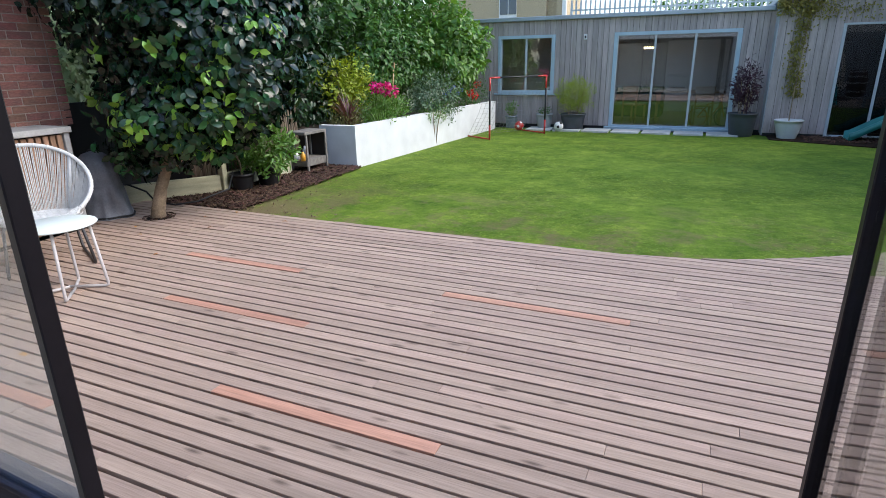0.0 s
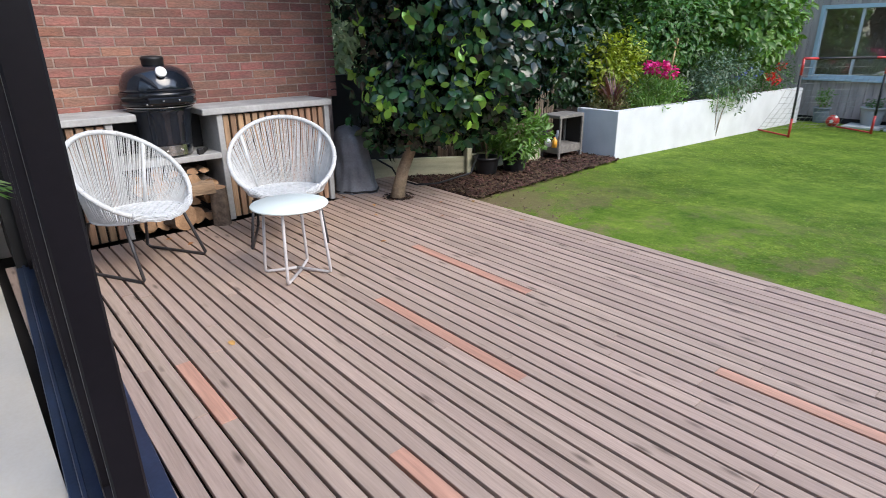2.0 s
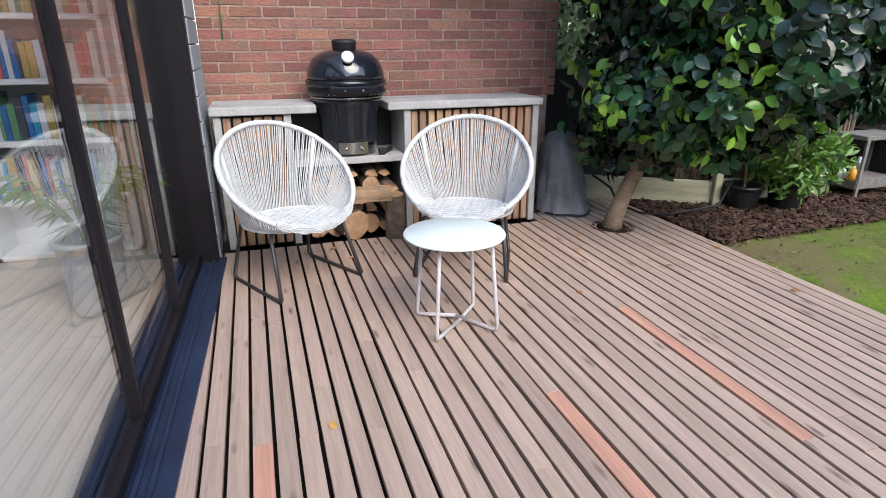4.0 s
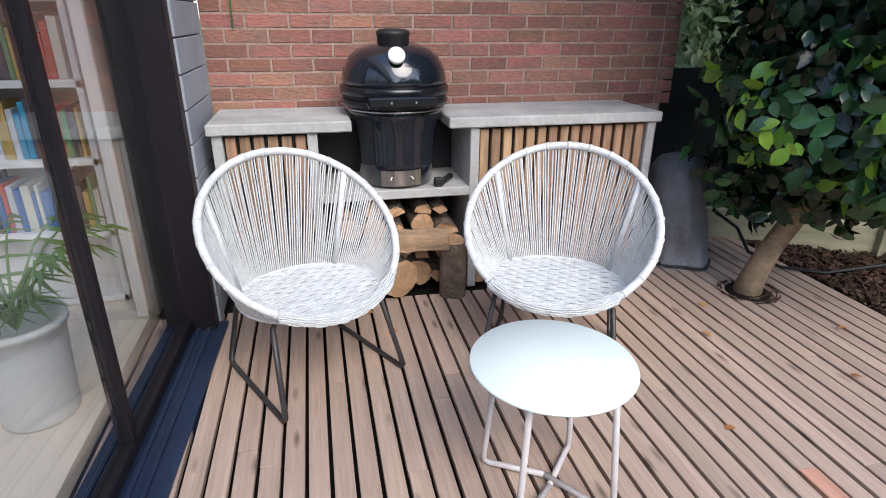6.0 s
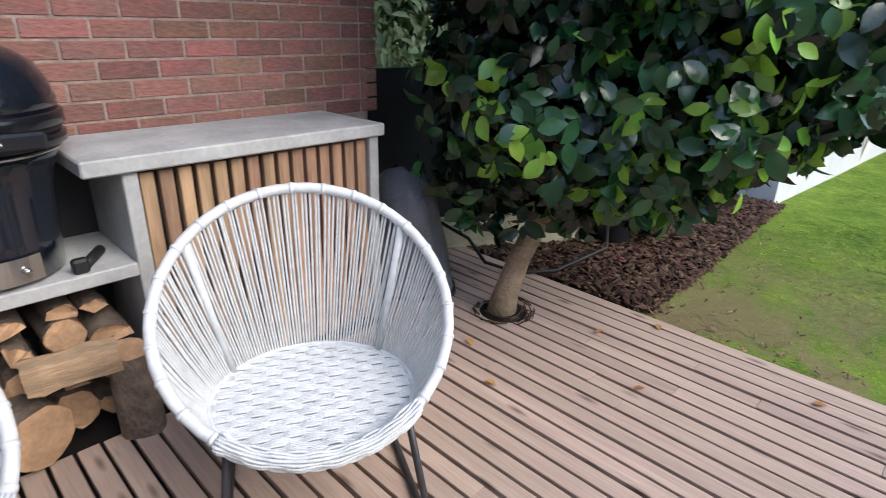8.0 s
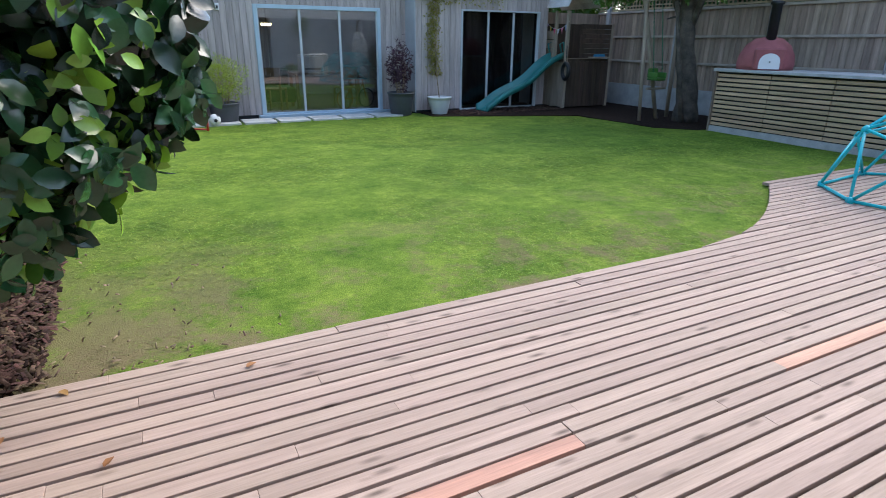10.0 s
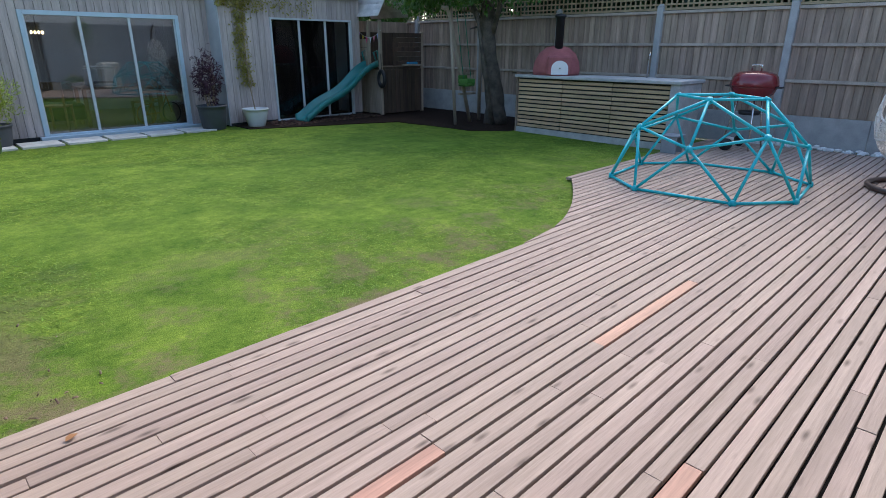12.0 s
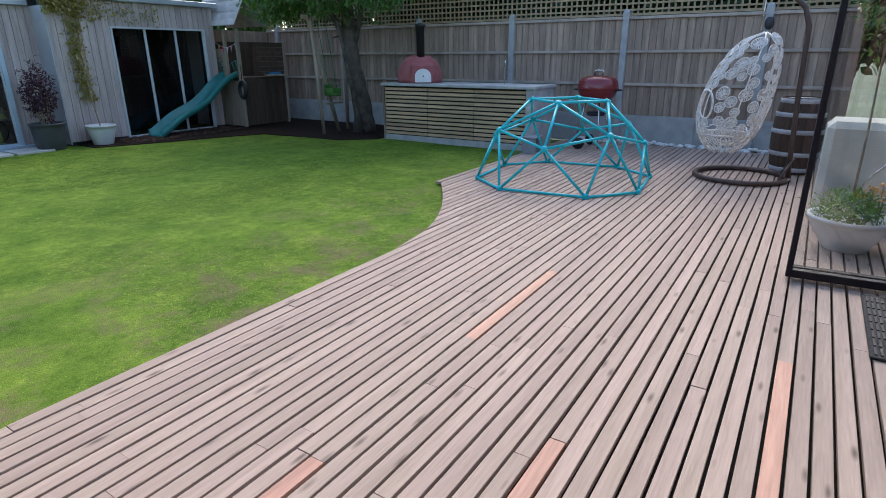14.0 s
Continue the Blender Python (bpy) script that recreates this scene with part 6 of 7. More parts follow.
m_net = mat("net_cord", (0.35, 0.35, 0.34), 0.8, 0.1, 20)
for k in range(15):
    s = k / 14
    a = top0.lerp(top1, s)
    b = g0.lerp(g1, s) + backv + Vector((0, 0, 0.02))
    net.tube([a, (a + b) / 2 + Vector((0, 0, -0.12)), b], 0.0025, 3, caps=False)
for k in range(13):
    s = k / 12
    zsag = -0.12 * 4 * s * (1 - s)
    net.tube([(top0.lerp(g0 + backv + Vector((0, 0, 0.02)), s)) + Vector((0, 0, zsag)), (top1.lerp(g1 + backv + Vector((0, 0, 0.02)), s)) + Vector((0, 0, zsag))], 0.0025, 3, caps=False)
part("net", net, m_net, goal, "sagging pale net")
for g in (g0, g1):
    part("ground_bar", Mesh().tube([g + Vector((0, 0, 0.02)), g + backv + Vector((0, 0, 0.02))], 0.015, 6), m_redp, goal)
for x, y, m1, lb in ((-2.18, 13.55, m_plaster, "white and black football lying on the grass edge"), (-3.08, 13.45, m_redp, "red and white football lying on the grass edge")):
    b = thing("football", lb, "ball", pose(x, y, 0.06))
    part("skin", Mesh().blob((0, 0, 0), (0.105, 0.105, 0.105), 0, 24, 14), m1, b)
    for k in range(7):
        a, e = k * 2.4, -0.6 + 0.3 * k
        d = Vector((math.cos(a) * math.cos(e), math.sin(a) * math.cos(e), math.sin(e)))
        pp = part("patch", Mesh().lathe([(0.036, -0.003), (0.03, 0.001), (0.0, 0.003)], 5), m_black if m1 is m_plaster else m_plaster, b)
        pp.matrix_basis = Matrix.Translation(d * 0.104) @ d.to_track_quat("Z", "Y").to_matrix().to_4x4()

# ---- playhouse, slide, tree, swing ----
play = thing("playhouse", "weathered timber playhouse tower with a shingled roof", "playhouse", pose(5.42, 13.30, -0.02))
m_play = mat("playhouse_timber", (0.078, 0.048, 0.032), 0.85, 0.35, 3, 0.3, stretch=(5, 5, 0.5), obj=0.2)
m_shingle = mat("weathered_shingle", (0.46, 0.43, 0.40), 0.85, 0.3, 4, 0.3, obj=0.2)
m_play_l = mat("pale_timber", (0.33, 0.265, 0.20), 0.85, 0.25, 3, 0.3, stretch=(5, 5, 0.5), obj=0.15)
for x, y, h in ((0, 0, 2.1), (0, 0.85, 2.1), (1.28, 0, 1.85), (1.28, 0.85, 1.85), (0.02, 0.45, 2.1)):
    part("post", box(x - 0.035, x + 0.035, y - 0.035, y + 0.035, 0, h, c=0.006), m_play_l, play)
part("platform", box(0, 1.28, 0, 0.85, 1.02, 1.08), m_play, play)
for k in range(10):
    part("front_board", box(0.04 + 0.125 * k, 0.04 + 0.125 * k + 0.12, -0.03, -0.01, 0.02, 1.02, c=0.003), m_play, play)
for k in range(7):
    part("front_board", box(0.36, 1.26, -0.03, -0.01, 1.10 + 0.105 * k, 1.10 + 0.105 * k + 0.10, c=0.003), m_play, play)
# dark brown front, pale side: partly own timber, partly shaded and lit faces
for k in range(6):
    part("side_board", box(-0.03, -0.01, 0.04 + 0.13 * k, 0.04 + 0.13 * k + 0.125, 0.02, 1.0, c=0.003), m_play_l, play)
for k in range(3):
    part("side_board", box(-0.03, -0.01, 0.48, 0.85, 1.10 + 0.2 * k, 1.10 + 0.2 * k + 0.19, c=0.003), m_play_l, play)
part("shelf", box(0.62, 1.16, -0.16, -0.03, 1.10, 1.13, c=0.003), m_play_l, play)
# solid dark board stands in for the shade inside the tower opening
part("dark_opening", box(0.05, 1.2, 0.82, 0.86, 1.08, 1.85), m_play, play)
for s in (-1, 1):
    for k in range(6):
        t0, t1 = k / 6, (k + 1) / 6 + 0.03
        xa, xb = 0.22 + s * 0.45 * (1 - t0), 0.22 + s * 0.45 * (1 - min(1, t1))
        za, zb = 2.16 + 0.75 * t0, 2.16 + 0.75 * min(1, t1) + 0.012
        part("roof_board", Mesh().add([(xa, -0.25, za), (xa, 1.15, za), (xb, 1.15, zb), (xb, -0.25, zb), (xa, -0.25, za + 0.014), (xa, 1.15, za + 0.014), (xb, 1.15, zb + 0.002), (xb, -0.25, zb + 0.002)],
                                       [(0, 1, 2, 3), (4, 7, 6, 5), (0, 4, 5, 1), (1, 5, 6, 2), (2, 6, 7, 3), (3, 7, 4, 0)]), m_shingle, play)
tagged(part("toy_tray", Mesh().box(6.18, 6.46, 13.16, 13.26, 1.11, 1.16, c=0.01), mat("blue_plastic", (0.02, 0.22, 0.42), 0.4, 0.05, 5)), "blue plastic tray on the playhouse shelf", "tray")
bunt = thing("bunting", "string of small coloured flags on the playhouse", "bunting")
cols = [(0.45, 0.25, 0.6), (0.75, 0.6, 0.1), (0.6, 0.05, 0.15), (0.6, 0.65, 0.7), (0.7, 0.2, 0.3), (0.3, 0.4, 0.6)]
bp = [Vector((5.40, 13.24 + 0.84 * (1 - s), 1.86 - 0.16 * 4 * s * (1 - s))) for s in [i / 12 for i in range(13)]]
part("string", Mesh().tube(bp, 0.004, 5), m_plaster, bunt)
for k in range(6):
    a, b = bp[2 * k], bp[2 * k + 1]
    part("flag", Mesh().add([a, b, (a + b) / 2 + Vector((-0.01, 0, -0.13)), a + Vector((0.003, 0, 0)), b + Vector((0.003, 0, 0)), (a + b) / 2 + Vector((-0.007, 0, -0.13))], [(0, 1, 2), (5, 4, 3)]), mat("flag_cloth", cols[k], 0.9, 0.1, 10), bunt)

slide = thing("slide", "wavy dark green plastic slide from the playhouse", "slide")
m_slide = mat("green_plastic", (0.028, 0.20, 0.185), 0.35, 0.2, 4, 0.02)
sv, sf = [], []
N = 26
prof_s = [(-0.24, 0.0), (-0.24, 0.13), (-0.21, 0.135), (-0.19, 0.02), (0.19, 0.02), (0.21, 0.135), (0.24, 0.13), (0.24, 0.0)]
for i in range(N + 1):
    s = i / N
    x = 5.42 - 2.15 * s
    y = 13.62 - 0.25 * s
    z = 1.08 * (1 - s) ** 1.05 + 0.06 * math.sin(s * 2 * math.pi * 1.6) * (1 - s * 0.6) - 0.01
    z = max(z, 0.0)
    for a, b in prof_s:
        sv.append((x, y + a, z + b))
for i in range(N):
    for j in range(8):
        sf.append((i * 8 + j, i * 8 + (j + 1) % 8, (i + 1) * 8 + (j + 1) % 8, (i + 1) * 8 + j))
sf += [tuple(range(8))[::-1], tuple(N * 8 + j for j in range(8))]
part("chute", Mesh().add(sv, sf, True), m_slide, slide)
for y in (13.40, 13.84):
    part("grab_handle", Mesh().tube([(5.36, y, 1.2), (5.30, y, 1.38), (5.40, y, 1.42), (5.44, y, 1.22)], 0.018, 8), m_slide, slide)

tyre = tagged(part("tyre_swing", Mesh().tube([(5.36 + 0.02 * math.cos(2 * math.pi * i / 20), 13.20 + 0.13 * math.cos(2 * math.pi * i / 20), 0.80 + 0.17 * math.sin(2 * math.pi * i / 20)) for i in range(20)], 0.045, 10, closed=True), m_black), "small black tyre hung on the playhouse post", "tyre")
part("rope", Mesh().tube([(5.37, 13.22, 1.0), (5.40, 13.26, 1.35)], 0.008, 6), m_black, tyre)

m_bark2 = mat("grey_bark", (0.10, 0.083, 0.066), 0.9, 0.6, 6, 0.9)
tree = thing("garden_tree", "old grey-barked tree with leafy overhanging branches", "tree", pose(6.20, 10.45, -0.05))
bark_path = [Vector((-0.36 * s + 0.05 * math.sin(s * 9), 0.10 * s, 2.9 * s)) for s in [i / 16 for i in range(17)]]
part("trunk", Mesh().tube(bark_path, [0.215 - 0.10 * i / 16 + 0.035 * max(0, 1 - i / 2.5) + 0.012 * math.sin(i * 2.3) for i in range(17)], 14), m_bark2, tree)
part("stem", Mesh().tube([(-0.22, -0.12, 0.0), (-0.36, -0.10, 0.6), (-0.48, -0.05, 1.3), (-0.66, 0.0, 2.2)], [0.055, 0.045, 0.04, 0.03], 9), m_bark2, tree)
part("stem", Mesh().tube([(0.20, 0.10, 0.0), (0.14, 0.12, 0.6), (-0.02, 0.10, 1.3)], [0.05, 0.045, 0.03], 9), m_bark2, tree)
for e, r0 in (((-0.8, 0.5, 2.7), 0.07), ((-0.4, -0.7, 2.9), 0.06), ((0.9, 0.3, 3.2), 0.07), ((-0.9, 0.0, 3.4), 0.05), ((0.3, 0.9, 3.3), 0.05), ((-0.35, 0.45, 1.9), 0.05)):
    s = Vector((-0.20, 0.06, 1.6))
    e = Vector(e)
    part("limb", Mesh().tube([s, (s + e) / 2 + Vector((0, 0, 0.2)), e], [r0, r0 * 0.7, r0 * 0.3], 8), m_bark2, tree)
r = np.random.default_rng(71)
pp, dd = [], []
# the blob at (7.7, 8.8, 4.0) is unseen, added to shade the fence
for c, rad, n in (((5.5, 10.6, 3.5), (1.9, 1.9, 1.1), 8500), ((4.9, 11.4, 2.75), (0.7, 0.8, 0.45), 1500), ((5.6, 11.6, 2.6), (0.7, 0.7, 0.45), 1300), ((5.4, 9.5, 2.95), (0.7, 0.6, 0.4), 1000), ((6.9, 9.0, 3.6), (0.9, 2.0, 0.8), 2500), ((7.7, 8.8, 4.0), (1.4, 1.7, 0.8), 4500), ((5.5, 12.2, 2.5), (0.5, 0.55, 0.34), 900), ((5.4, 10.5, 2.52), (0.55, 0.6, 0.32), 800), ((5.3, 9.3, 2.62), (0.6, 0.7, 0.34), 1000)):
    p, d = crown_points(n, c, rad, r, 0.6, 0.25)
    pp.append(p)
    dd.append(d)
v, f = leaves(np.concatenate(pp) - np.array((6.20, 10.45, -0.05)), np.concatenate(dd), 0.085, 0.8, r, 0.5, 0.6)
bulk("crown", v, f, m_green, tree)
swing = thing("swing_frame", "timber swing frame with a green toddler seat", "swing")
part("pole", Mesh().tube([(5.42, 10.88, -0.03), (5.32, 10.95, 2.25)], 0.034, 8), m_play_l, swing)
part("pole", Mesh().tube([(5.95, 10.95, -0.03), (5.3, 10.98, 2.2)], 0.038, 8), m_play_l, swing)
part("pole", Mesh().tube([(6.4, 11.1, -0.03), (6.3, 11.0, 2.2)], 0.038, 8), m_play_l, swing)
part("top_beam", Mesh().tube([(5.1, 10.95, 2.22), (6.5, 11.02, 2.22)], 0.04, 8), m_play_l, swing)
for x in (5.52, 5.745):
    part("rope", Mesh().tube([(x, 10.97, 2.2), (x, 10.75, 0.86)], 0.009, 6), mat("green_rope", (0.03, 0.16, 0.08), 0.8, 0.1, 20), swing)
part("swing_seat", Mesh().box(5.50, 5.76, 10.64, 10.90, 0.74, 0.79, c=0.02).box(5.50, 5.76, 10.86, 10.90, 0.79, 0.96, c=0.015).box(5.50, 5.53, 10.64, 10.86, 0.79, 0.89, c=0.01).box(5.73, 5.76, 10.64, 10.86, 0.79, 0.89, c=0.01), mat("lime_plastic", (0.06, 0.17, 0.03), 0.4, 0.1, 5), swing)
part("step", box(5.62, 6.1, 10.93, 11.0, 0.55, 0.59, c=0.004), m_play_l, swing)
part("step", box(5.75, 6.0, 10.93, 11.0, 0.95, 0.99, c=0.004), m_play_l, swing)

# trees beyond the studio and fence
for c, rad, n, sd in (((0.5, 30, 2.6), (3.0, 2.5, 1.8), 3500, 81), ((4.5, 25, 3.8), (3.5, 2.0, 1.9), 3500, 82), ((7.2, 16.6, 2.6), (2.6, 1.2, 1.7), 5200, 89), ((11, 20, 4), (3, 3, 3), 4000, 83), ((10.5, 12, 4.2), (2.2, 3.0, 2.4), 5000, 84), ((10.5, 6, 4.3), (2.0, 3.0, 2.2), 4000, 85)):
    bush("background_tree", "leafy green tree beyond the garden", c, rad, n, 0.22, m_green, sd, 0.8, 10, "tree")

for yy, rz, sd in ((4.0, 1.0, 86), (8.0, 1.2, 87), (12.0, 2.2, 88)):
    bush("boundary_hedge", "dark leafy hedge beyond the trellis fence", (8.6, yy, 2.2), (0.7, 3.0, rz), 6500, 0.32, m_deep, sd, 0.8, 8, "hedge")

# ---- near the house: logs, mat, planters, room furniture ----
def log(name, m, L, r, split, label):
    """A length of firewood along x: round, or a split wedge with bark on its back."""
    t = thing(name, label, "log", m, "stacked firewood")
    rr = random.Random(int(L * 10000 + r * 5000))
    span = math.pi * rr.choice((0.55, 0.7, 1.0)) if split else 2 * math.pi
    n = 12 if split else 16
    ang = [span * i / (n - 1 if split else n) for i in range(n)]
    shift = -r * 0.45 if split and span < 3 else 0.0
    ring = [(r * rr.uniform(0.9, 1.08) * math.cos(a) + shift, r * rr.uniform(0.9, 1.08) * math.sin(a)) for a in ang]
    jog = [rr.uniform(-0.012, 0.012) for _ in ring]
    v = [(0, y, z) for y, z in ring] + [(L + q, y * 0.96, z * 1.02) for (y, z), q in zip(ring, jog)]
    f = [(i, i + 1, n + i + 1, n + i) for i in range(n - 1)]
    if not split:
        f.append((n - 1, 0, n, 2 * n - 1))
    part("bark", Mesh().add(v, f, True), m_logbark, t)
    heart = [(0, shift, 0), (L, shift * 0.96, 0)]
    for k, off in ((0, -0.001), (n, 0.001)):
        edge = [(x + off, y, z) for x, y, z in v[k:k + n]]
        if split:
            edge.append((heart[k // n][0] + off, heart[k // n][1], 0))
        part("cut_end", Mesh().add(edge, [tuple(range(len(edge)))[::-1] if k == 0 else tuple(range(len(edge)))]), m_log, t)
    if split:
        for q in (0, n - 1):
            part("split_face", Mesh().add([v[q], heart[0], heart[1], v[n + q]], [(0, 1, 2, 3)]), m_log, t)
    return t


rng = random.Random(14)
y = 2.30
rows_ = [(0.0, 0.085, 5), (0.16, 0.08, 5), (0.31, 0.075, 5), (0.43, 0.06, 5)]
for z, r0, n in rows_:
    for k in range(n):
        r1 = r0 * rng.uniform(0.85, 1.0)
        yy = 2.32 + k * (0.66 / n) + rng.uniform(-0.01, 0.01) + (0.05 if z > 0.1 else 0.04)
        split = rng.random() < 0.6
        log("firewood_log", pose(-5.15, yy, z + (0.012 if split else r1) + 0.003, rng.uniform(-25, 25) if split else rng.uniform(0, 360), 0, 0), 0.30 + rng.uniform(0, 0.05), r1, split, "split firewood log stacked under the grill shelf" if split else "round firewood log stacked under the grill shelf")
billet = thing("firewood_log", "pale split billet lying across the firewood stack", "log", pose(-4.73, 2.62, 0.335, 4, -3, 80), "stacked firewood")
section = [(-0.055, -0.045), (0.05, -0.052), (0.062, 0.03), (0.01, 0.058), (-0.05, 0.045)]
bv = [(x, y + 0.016 * noise.noise((14 * x, y * 40, 1)), z + 0.018 * noise.noise((14 * x, z * 40, 5))) for x in [0.27 * q / 6 for q in range(7)] for y, z in section]
part("split_face", Mesh().add(bv, [(5 * q + k, 5 * q + (k + 1) % 5, 5 * q + 5 + (k + 1) % 5, 5 * q + 5 + k) for q in range(6) for k in (0, 1, 2, 3, 4)] + [(4, 3, 2, 1, 0), (30, 31, 32, 33, 34)]), m_billet, billet)
log("firewood_log", pose(-4.70, 2.92, 0.0, 0, -90, 0), 0.33, 0.075, False, "upright bark-covered log beside the firewood")
log("firewood_log", pose(-4.70, 2.62, 0.12, 20, 0, 200), 0.16, 0.11, False, "thick dark log end in the firewood")
tool = tagged(part("ash_tool", Mesh().tube([(-4.80, 2.86, 0.625), (-4.93, 2.95, 0.63)], 0.018, 8).box(-4.82, -4.78, 2.83, 2.88, 0.61, 0.66, c=0.008), m_black), "black ash tool lying on the grill shelf", "tool")
wire = tagged(part("green_wire", Mesh().tube([(-5.228, 1.84, 1.40), (-5.225, 1.85, 1.75), (-5.226, 1.80, 2.0), (-5.228, 1.82, 2.3)], 0.004, 6), mat("green_wire", (0.05, 0.25, 0.08), 0.5, 0.1, 10)), "thin green wire fixed to the brick wall", "wire")
mat_ = tagged(part("door_mat", box(0.15, 1.12, 1.60, 1.95, 0.003, 0.016, c=0.003), mat("black_rubber", (0.018, 0.018, 0.02), 0.8, 0.4, 90, 0.9)), "black rubber door mat on the deck", "mat")
rng = random.Random(31)
for k in range(8):
    for j in range(12):
        part("rubber_bar", box(0.18 + 0.115 * k, 0.18 + 0.115 * k + 0.09, 1.63 + 0.026 * j, 1.63 + 0.026 * j + 0.012, 0.016, 0.022), m_black, mat_)
t = thing("white_bowl_planter", "large white bowl planter with yellow flowers", "potted plant", pose(2.22, 2.02, 0))
pot(t, 0.16, 0.29, 0.27, m_pot_white)
bush("", "", (2.22, 2.02, 0.34), (0.27, 0.27, 0.12), 900, 0.05, m_green2, 91, 0.5, 8, parent=t, droop=-0.2)
for k in range(5):
    bloom("yellow_flower", "small orange-yellow flower in the white planter", (2.15 + 0.05 * k, 1.85 + 0.07 * (k % 3), 0.45 + 0.05 * (k % 2)), mat("orange_petal", (0.7, 0.3, 0.02), 0.6, 0.1, 5), 0.035, 20, 100 + k)
tagged(part("planter_hoop", Mesh().tube([(2.30 + 0.05 * math.cos(radians(a)), 1.72 + 0.3 * math.cos(radians(a)), 0.28 + 0.45 * math.sin(radians(a))) for a in range(0, 181, 15)], 0.008, 6), m_steel), "pale wire plant hoop over the planter", "plant support")
cov = thing("furniture_cover", "beige cloth cover over stacked garden furniture", "cover", pose(3.35, 1.95, 0))
part("cloth", Mesh().box(-0.28, 0.35, -0.33, 0.33, 0.0, 0.92, c=0.06), mat("beige_cloth", (0.70, 0.66, 0.57), 0.9, 0.15, 3, 0.3), cov)
r = np.random.default_rng(93)
t = thing("potted_tree", "slender small tree beside the furniture cover", "potted plant", pose(2.75, 2.0, 0))
pot(t, 0.1, 0.14, 0.2, m_pot_black)
part("stem", Mesh().tube([(0, 0, 0.15), (0.02, 0, 0.9), (0.0, 0.02, 1.6), (0.03, 0, 2.1)], [0.012, 0.010, 0.008, 0.004], 6), m_bark, t)
bush("", "", (2.75, 2.0, 1.95), (0.32, 0.3, 0.4), 700, 0.06, m_green, 94, 0.6, 0, parent=t)

# bookcase, palm and pot behind the glass
shelf = thing("bookcase", "white bookcase full of books behind the glass", "bookcase", pose(-5.29, -0.6, 0))
for z in (0.0, 0.38, 0.76, 1.14, 1.52, 1.90):
    part("shelf", box(0, 0.30, 0, 1.75, z, z + 0.035, c=0.003), m_plaster, shelf)
for yv in (0.0, 0.86, 1.72):
    part("side", box(0, 0.30, yv, yv + 0.03, 0, 1.93, c=0.003), m_plaster, shelf)
rng = random.Random(17)
bcols = [(0.02, 0.12, 0.35), (0.02, 0.3, 0.5), (0.5, 0.08, 0.06), (0.6, 0.58, 0.5), (0.10, 0.25, 0.12), (0.45, 0.3, 0.08), (0.05, 0.05, 0.07), (0.55, 0.55, 0.58)]
bmats = [mat("book_cover", c, 0.5, 0.15, 6) for c in bcols]
for z in (0.415, 0.795, 1.175, 1.555):
    yv = -0.56
    while yv < 1.08:
        w, h = rng.uniform(0.018, 0.05), rng.uniform(0.2, 0.3)
        if abs(yv - 0.27) > 0.05:
            b = part("book", box(-5.22 + rng.uniform(0, 0.02), -5.03, yv, yv + w - 0.002, z, z + h, c=0.003), rng.choice(bmats))
            tagged(b, "upright paperback book on the white bookcase", "book", "books on the bookcase")
        yv += w
structure("trim_pilaster", box(-5.22, -4.76, 1.24, 1.30, 0, 2.39, c=0.006), m_plaster, "white painted pilaster beside the door")
t = thing("potted_palm", "green palm in a white pot behind the glass", "potted plant", pose(-4.02, 1.08, 0))
pot(t, 0.13, 0.16, 0.42, m_pot_white)
for k in range(13):
    a = k * 2.4
    L = 0.36 + 0.04 * (k % 4)
    fr = Mesh()
    for i in range(9):
        s = i / 8
        c = Vector((math.cos(a) * L * s * 0.8, math.sin(a) * L * s * 0.8, 0.4 + 0.75 * s - 0.42 * s * s))
        if i:
            side = Vector((-math.sin(a), math.cos(a), 0))
            for q in (-1, 1):
                tip = c + side * q * 0.16 * (1.1 - s) + Vector((math.cos(a) * 0.1, math.sin(a) * 0.1, -0.04))
                fr.add([c, c + Vector((math.cos(a) * 0.03, math.sin(a) * 0.03, 0.004)), tip], [(0, 1, 2)])
    fr.tube([Vector((math.cos(a) * L * s * 0.8, math.sin(a) * L * s * 0.8, 0.38 + 0.75 * s - 0.42 * s * s)) for s in (0, 0.25, 0.5, 0.75, 1)], [0.008, 0.006, 0.005, 0.004, 0.002], 5)
    part("frond", fr, m_green2, t)

# fallen leaves on the deck
rng = random.Random(44)
m_dry = mat("dry_leaf", (0.42, 0.20, 0.06), 0.7, 0.25, 10, 0.1, obj=0.25)
for lx_, ly_ in ((-3.74, 5.06), (-4.02, 4.05), (-3.55, 4.45), (-3.35, 3.72), (-4.55, 2.45), (-4.5, 3.6), (-3.0, 4.9), (-4.75, 4.15), (-2.6, 2.15), (-4.3, 4.25), (-3.9, 4.75), (-4.35, 2.55)):
    ob = part("fallen_leaf", Mesh().add([tuple(q) for q in LEAF_V * np.array((0.055, 0.05, 0.06))], [tuple(int(i) for i in q) for q in LEAF_T], True), m_dry)
    ob.matrix_basis = pose(lx_, ly_, 0.008, rng.uniform(-12, 12), rng.uniform(-12, 6), rng.uniform(0, 360))
    tagged(ob, "small dry curled leaf lying on the deck", "leaf", "fallen leaves")

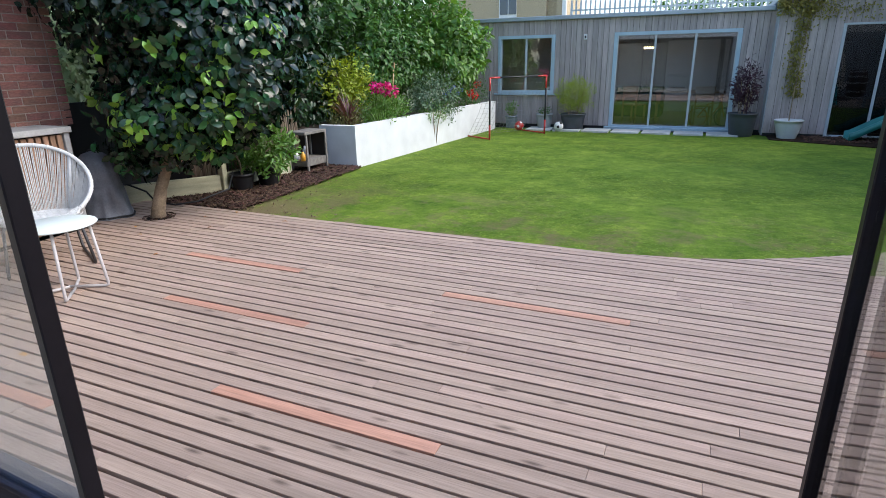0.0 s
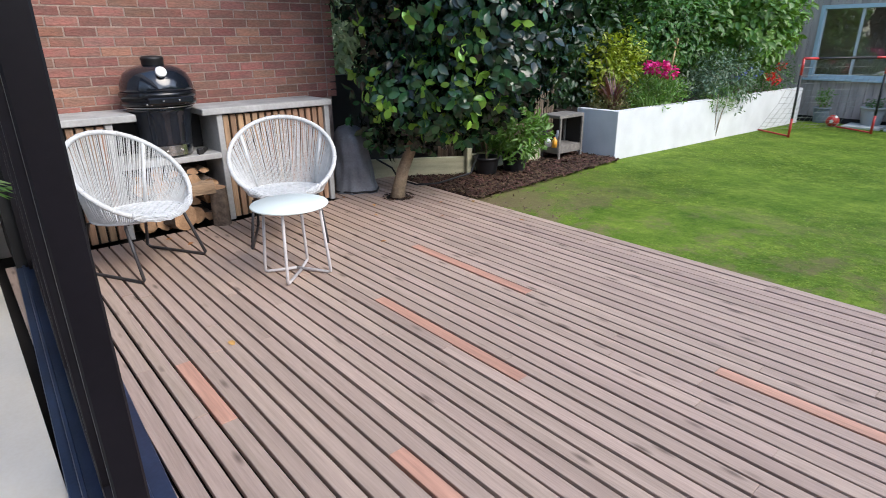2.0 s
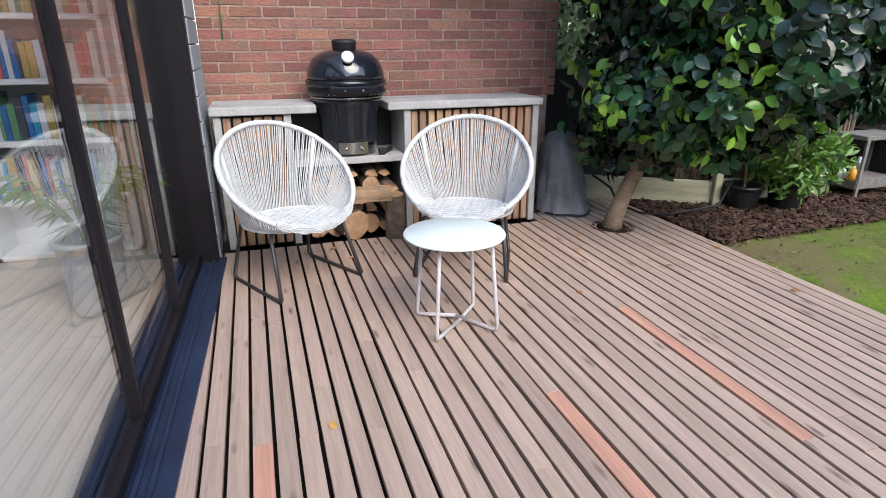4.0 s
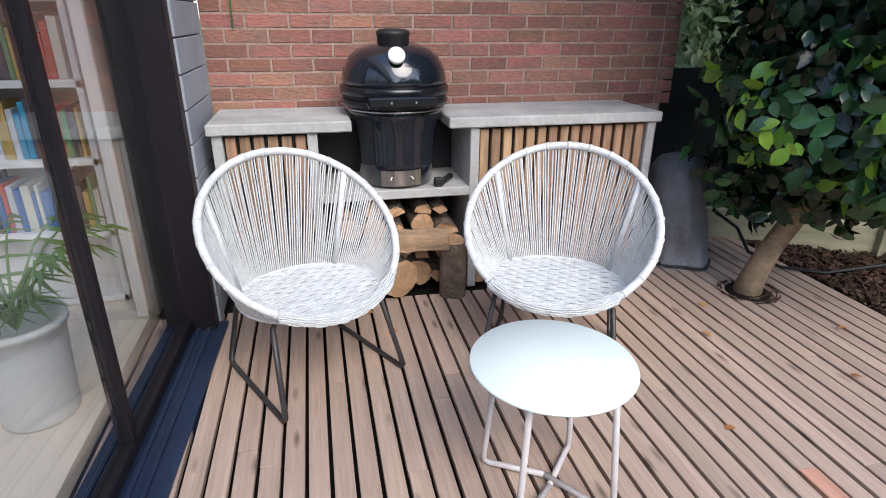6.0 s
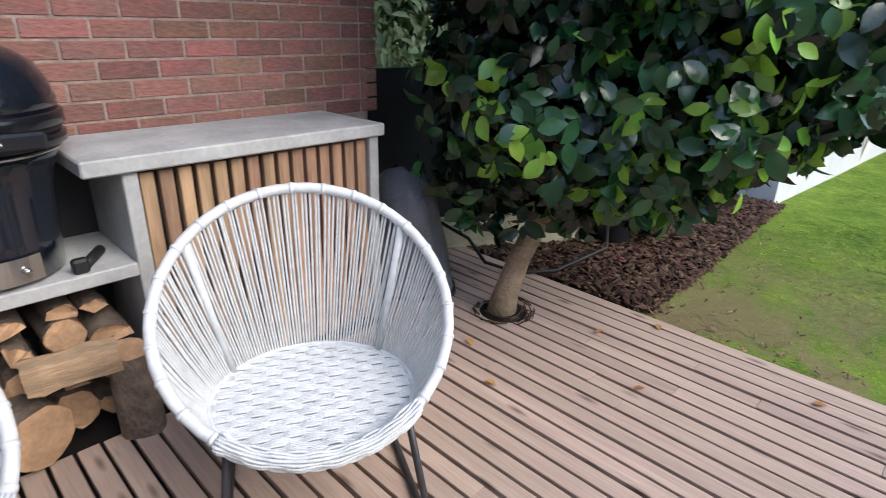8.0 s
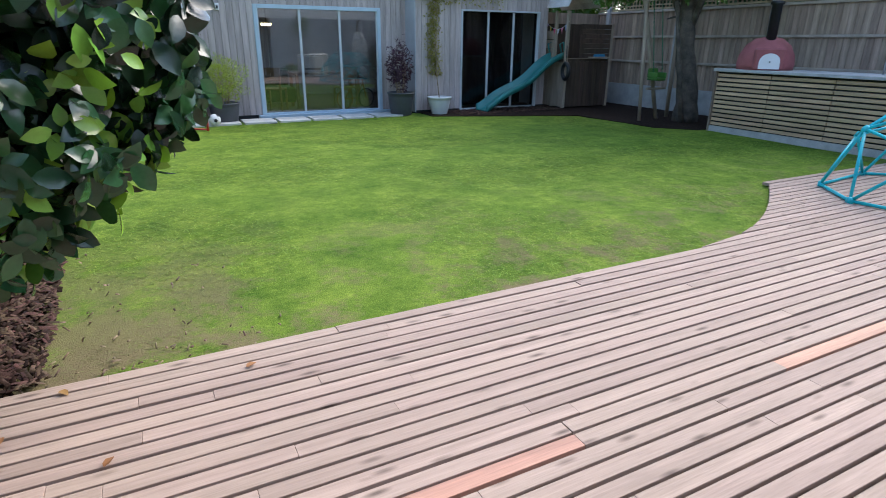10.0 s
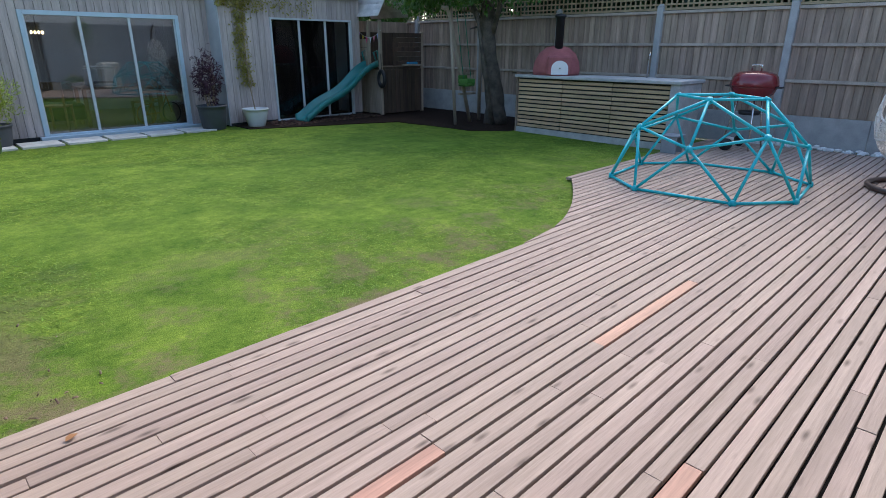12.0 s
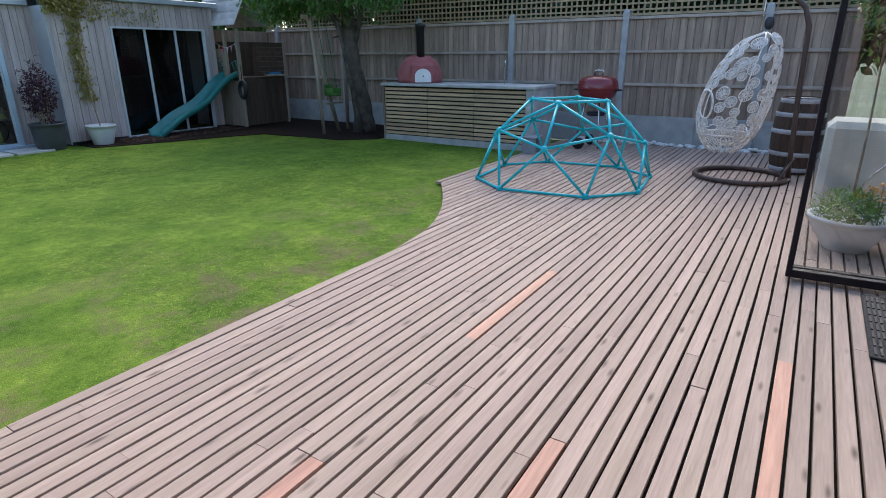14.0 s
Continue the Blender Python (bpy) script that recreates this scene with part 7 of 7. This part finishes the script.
# ---- grass blades ----
r = np.random.default_rng(200)
n = 170000
x = r.uniform(-4.2, 7.0, n)
y = 5.05 + 8.6 * r.uniform(0, 1, n) ** 1.5
edge = np.where(x < 0.3, 5.14, np.where(x < 2.65, 5.14 + 1.08 * ((x - 0.3) / 2.35) ** 2 * (1.45 - 0.45 * (x - 0.3) / 2.35), 6.35))
left = np.interp(y, [5.15, 5.9, 6.7, 7.96, 13.6], [-3.90, -3.93, -3.97, -4.0, -3.70])
right = np.interp(y, [5.0, 9.5, 10.1, 12.15, 12.8, 13.3], [7.3, 5.45, 4.98, 4.75, 3.0, 1.95])
bare = 0.5 + 0.5 * np.sin(x * 2.1 + 0.7) * np.sin(y * 1.7 + 1.1 * np.sin(x))
thin = np.clip((6.3 - y) / 1.2, 0, 1) * np.clip((0.5 - x) / 1.5, 0, 1) * bare
left = left + 0.05 * np.sin(7 * y) + 0.04 * np.sin(17 * y + 1)
keep = (y > edge + 0.005) & (x > left + 0.02) & (x < right) & (r.uniform(0, 1, n) > thin * 0.85) & ((y < 13.46) | (x > 1.3) & (y < 13.7))
x, y = x[keep], y[keep]
n = len(x)
a, h, lean = r.uniform(0, 6.28, n), r.uniform(0.002, 0.007, n), r.normal(0, 0.028, (n, 2))
w = r.uniform(0.0022, 0.0045, n) * (1 + (y - 5) * 0.18)
z0 = np.full(n, -0.046)
b0 = np.stack([x - w * np.cos(a), y - w * np.sin(a), z0], 1)
b1 = np.stack([x + w * np.cos(a), y + w * np.sin(a), z0], 1)
tip = np.stack([x + lean[:, 0], y + lean[:, 1], z0 + h], 1)
down = np.cross(b1 - b0, tip - b0)[:, 2] < 0
b0[down], b1[down] = b1[down].copy(), b0[down].copy()
v = np.stack([b0, b1, tip], 1).reshape(-1, 3)
m_blade = leafy("grass_blade", (0.150, 0.252, 0.038), 0.42, 0.7, 0.08)
mottle(m_blade, 0.78, 1.2)
worn(m_blade, 5.2, 7.6, 0.8)
m_blade.node_tree.nodes["Principled BSDF"].inputs["Specular IOR Level"].default_value = 0.12
blades = bulk("grass", v, np.arange(3 * n).reshape(-1, 3), m_blade)
blades.data.normals_split_custom_set_from_vertices(np.tile(np.array((0.0, 0.0, 1.0)), (3 * n, 1)))
tagged(blades, "short mown grass blades of the lawn", "grass", kind="stuff")
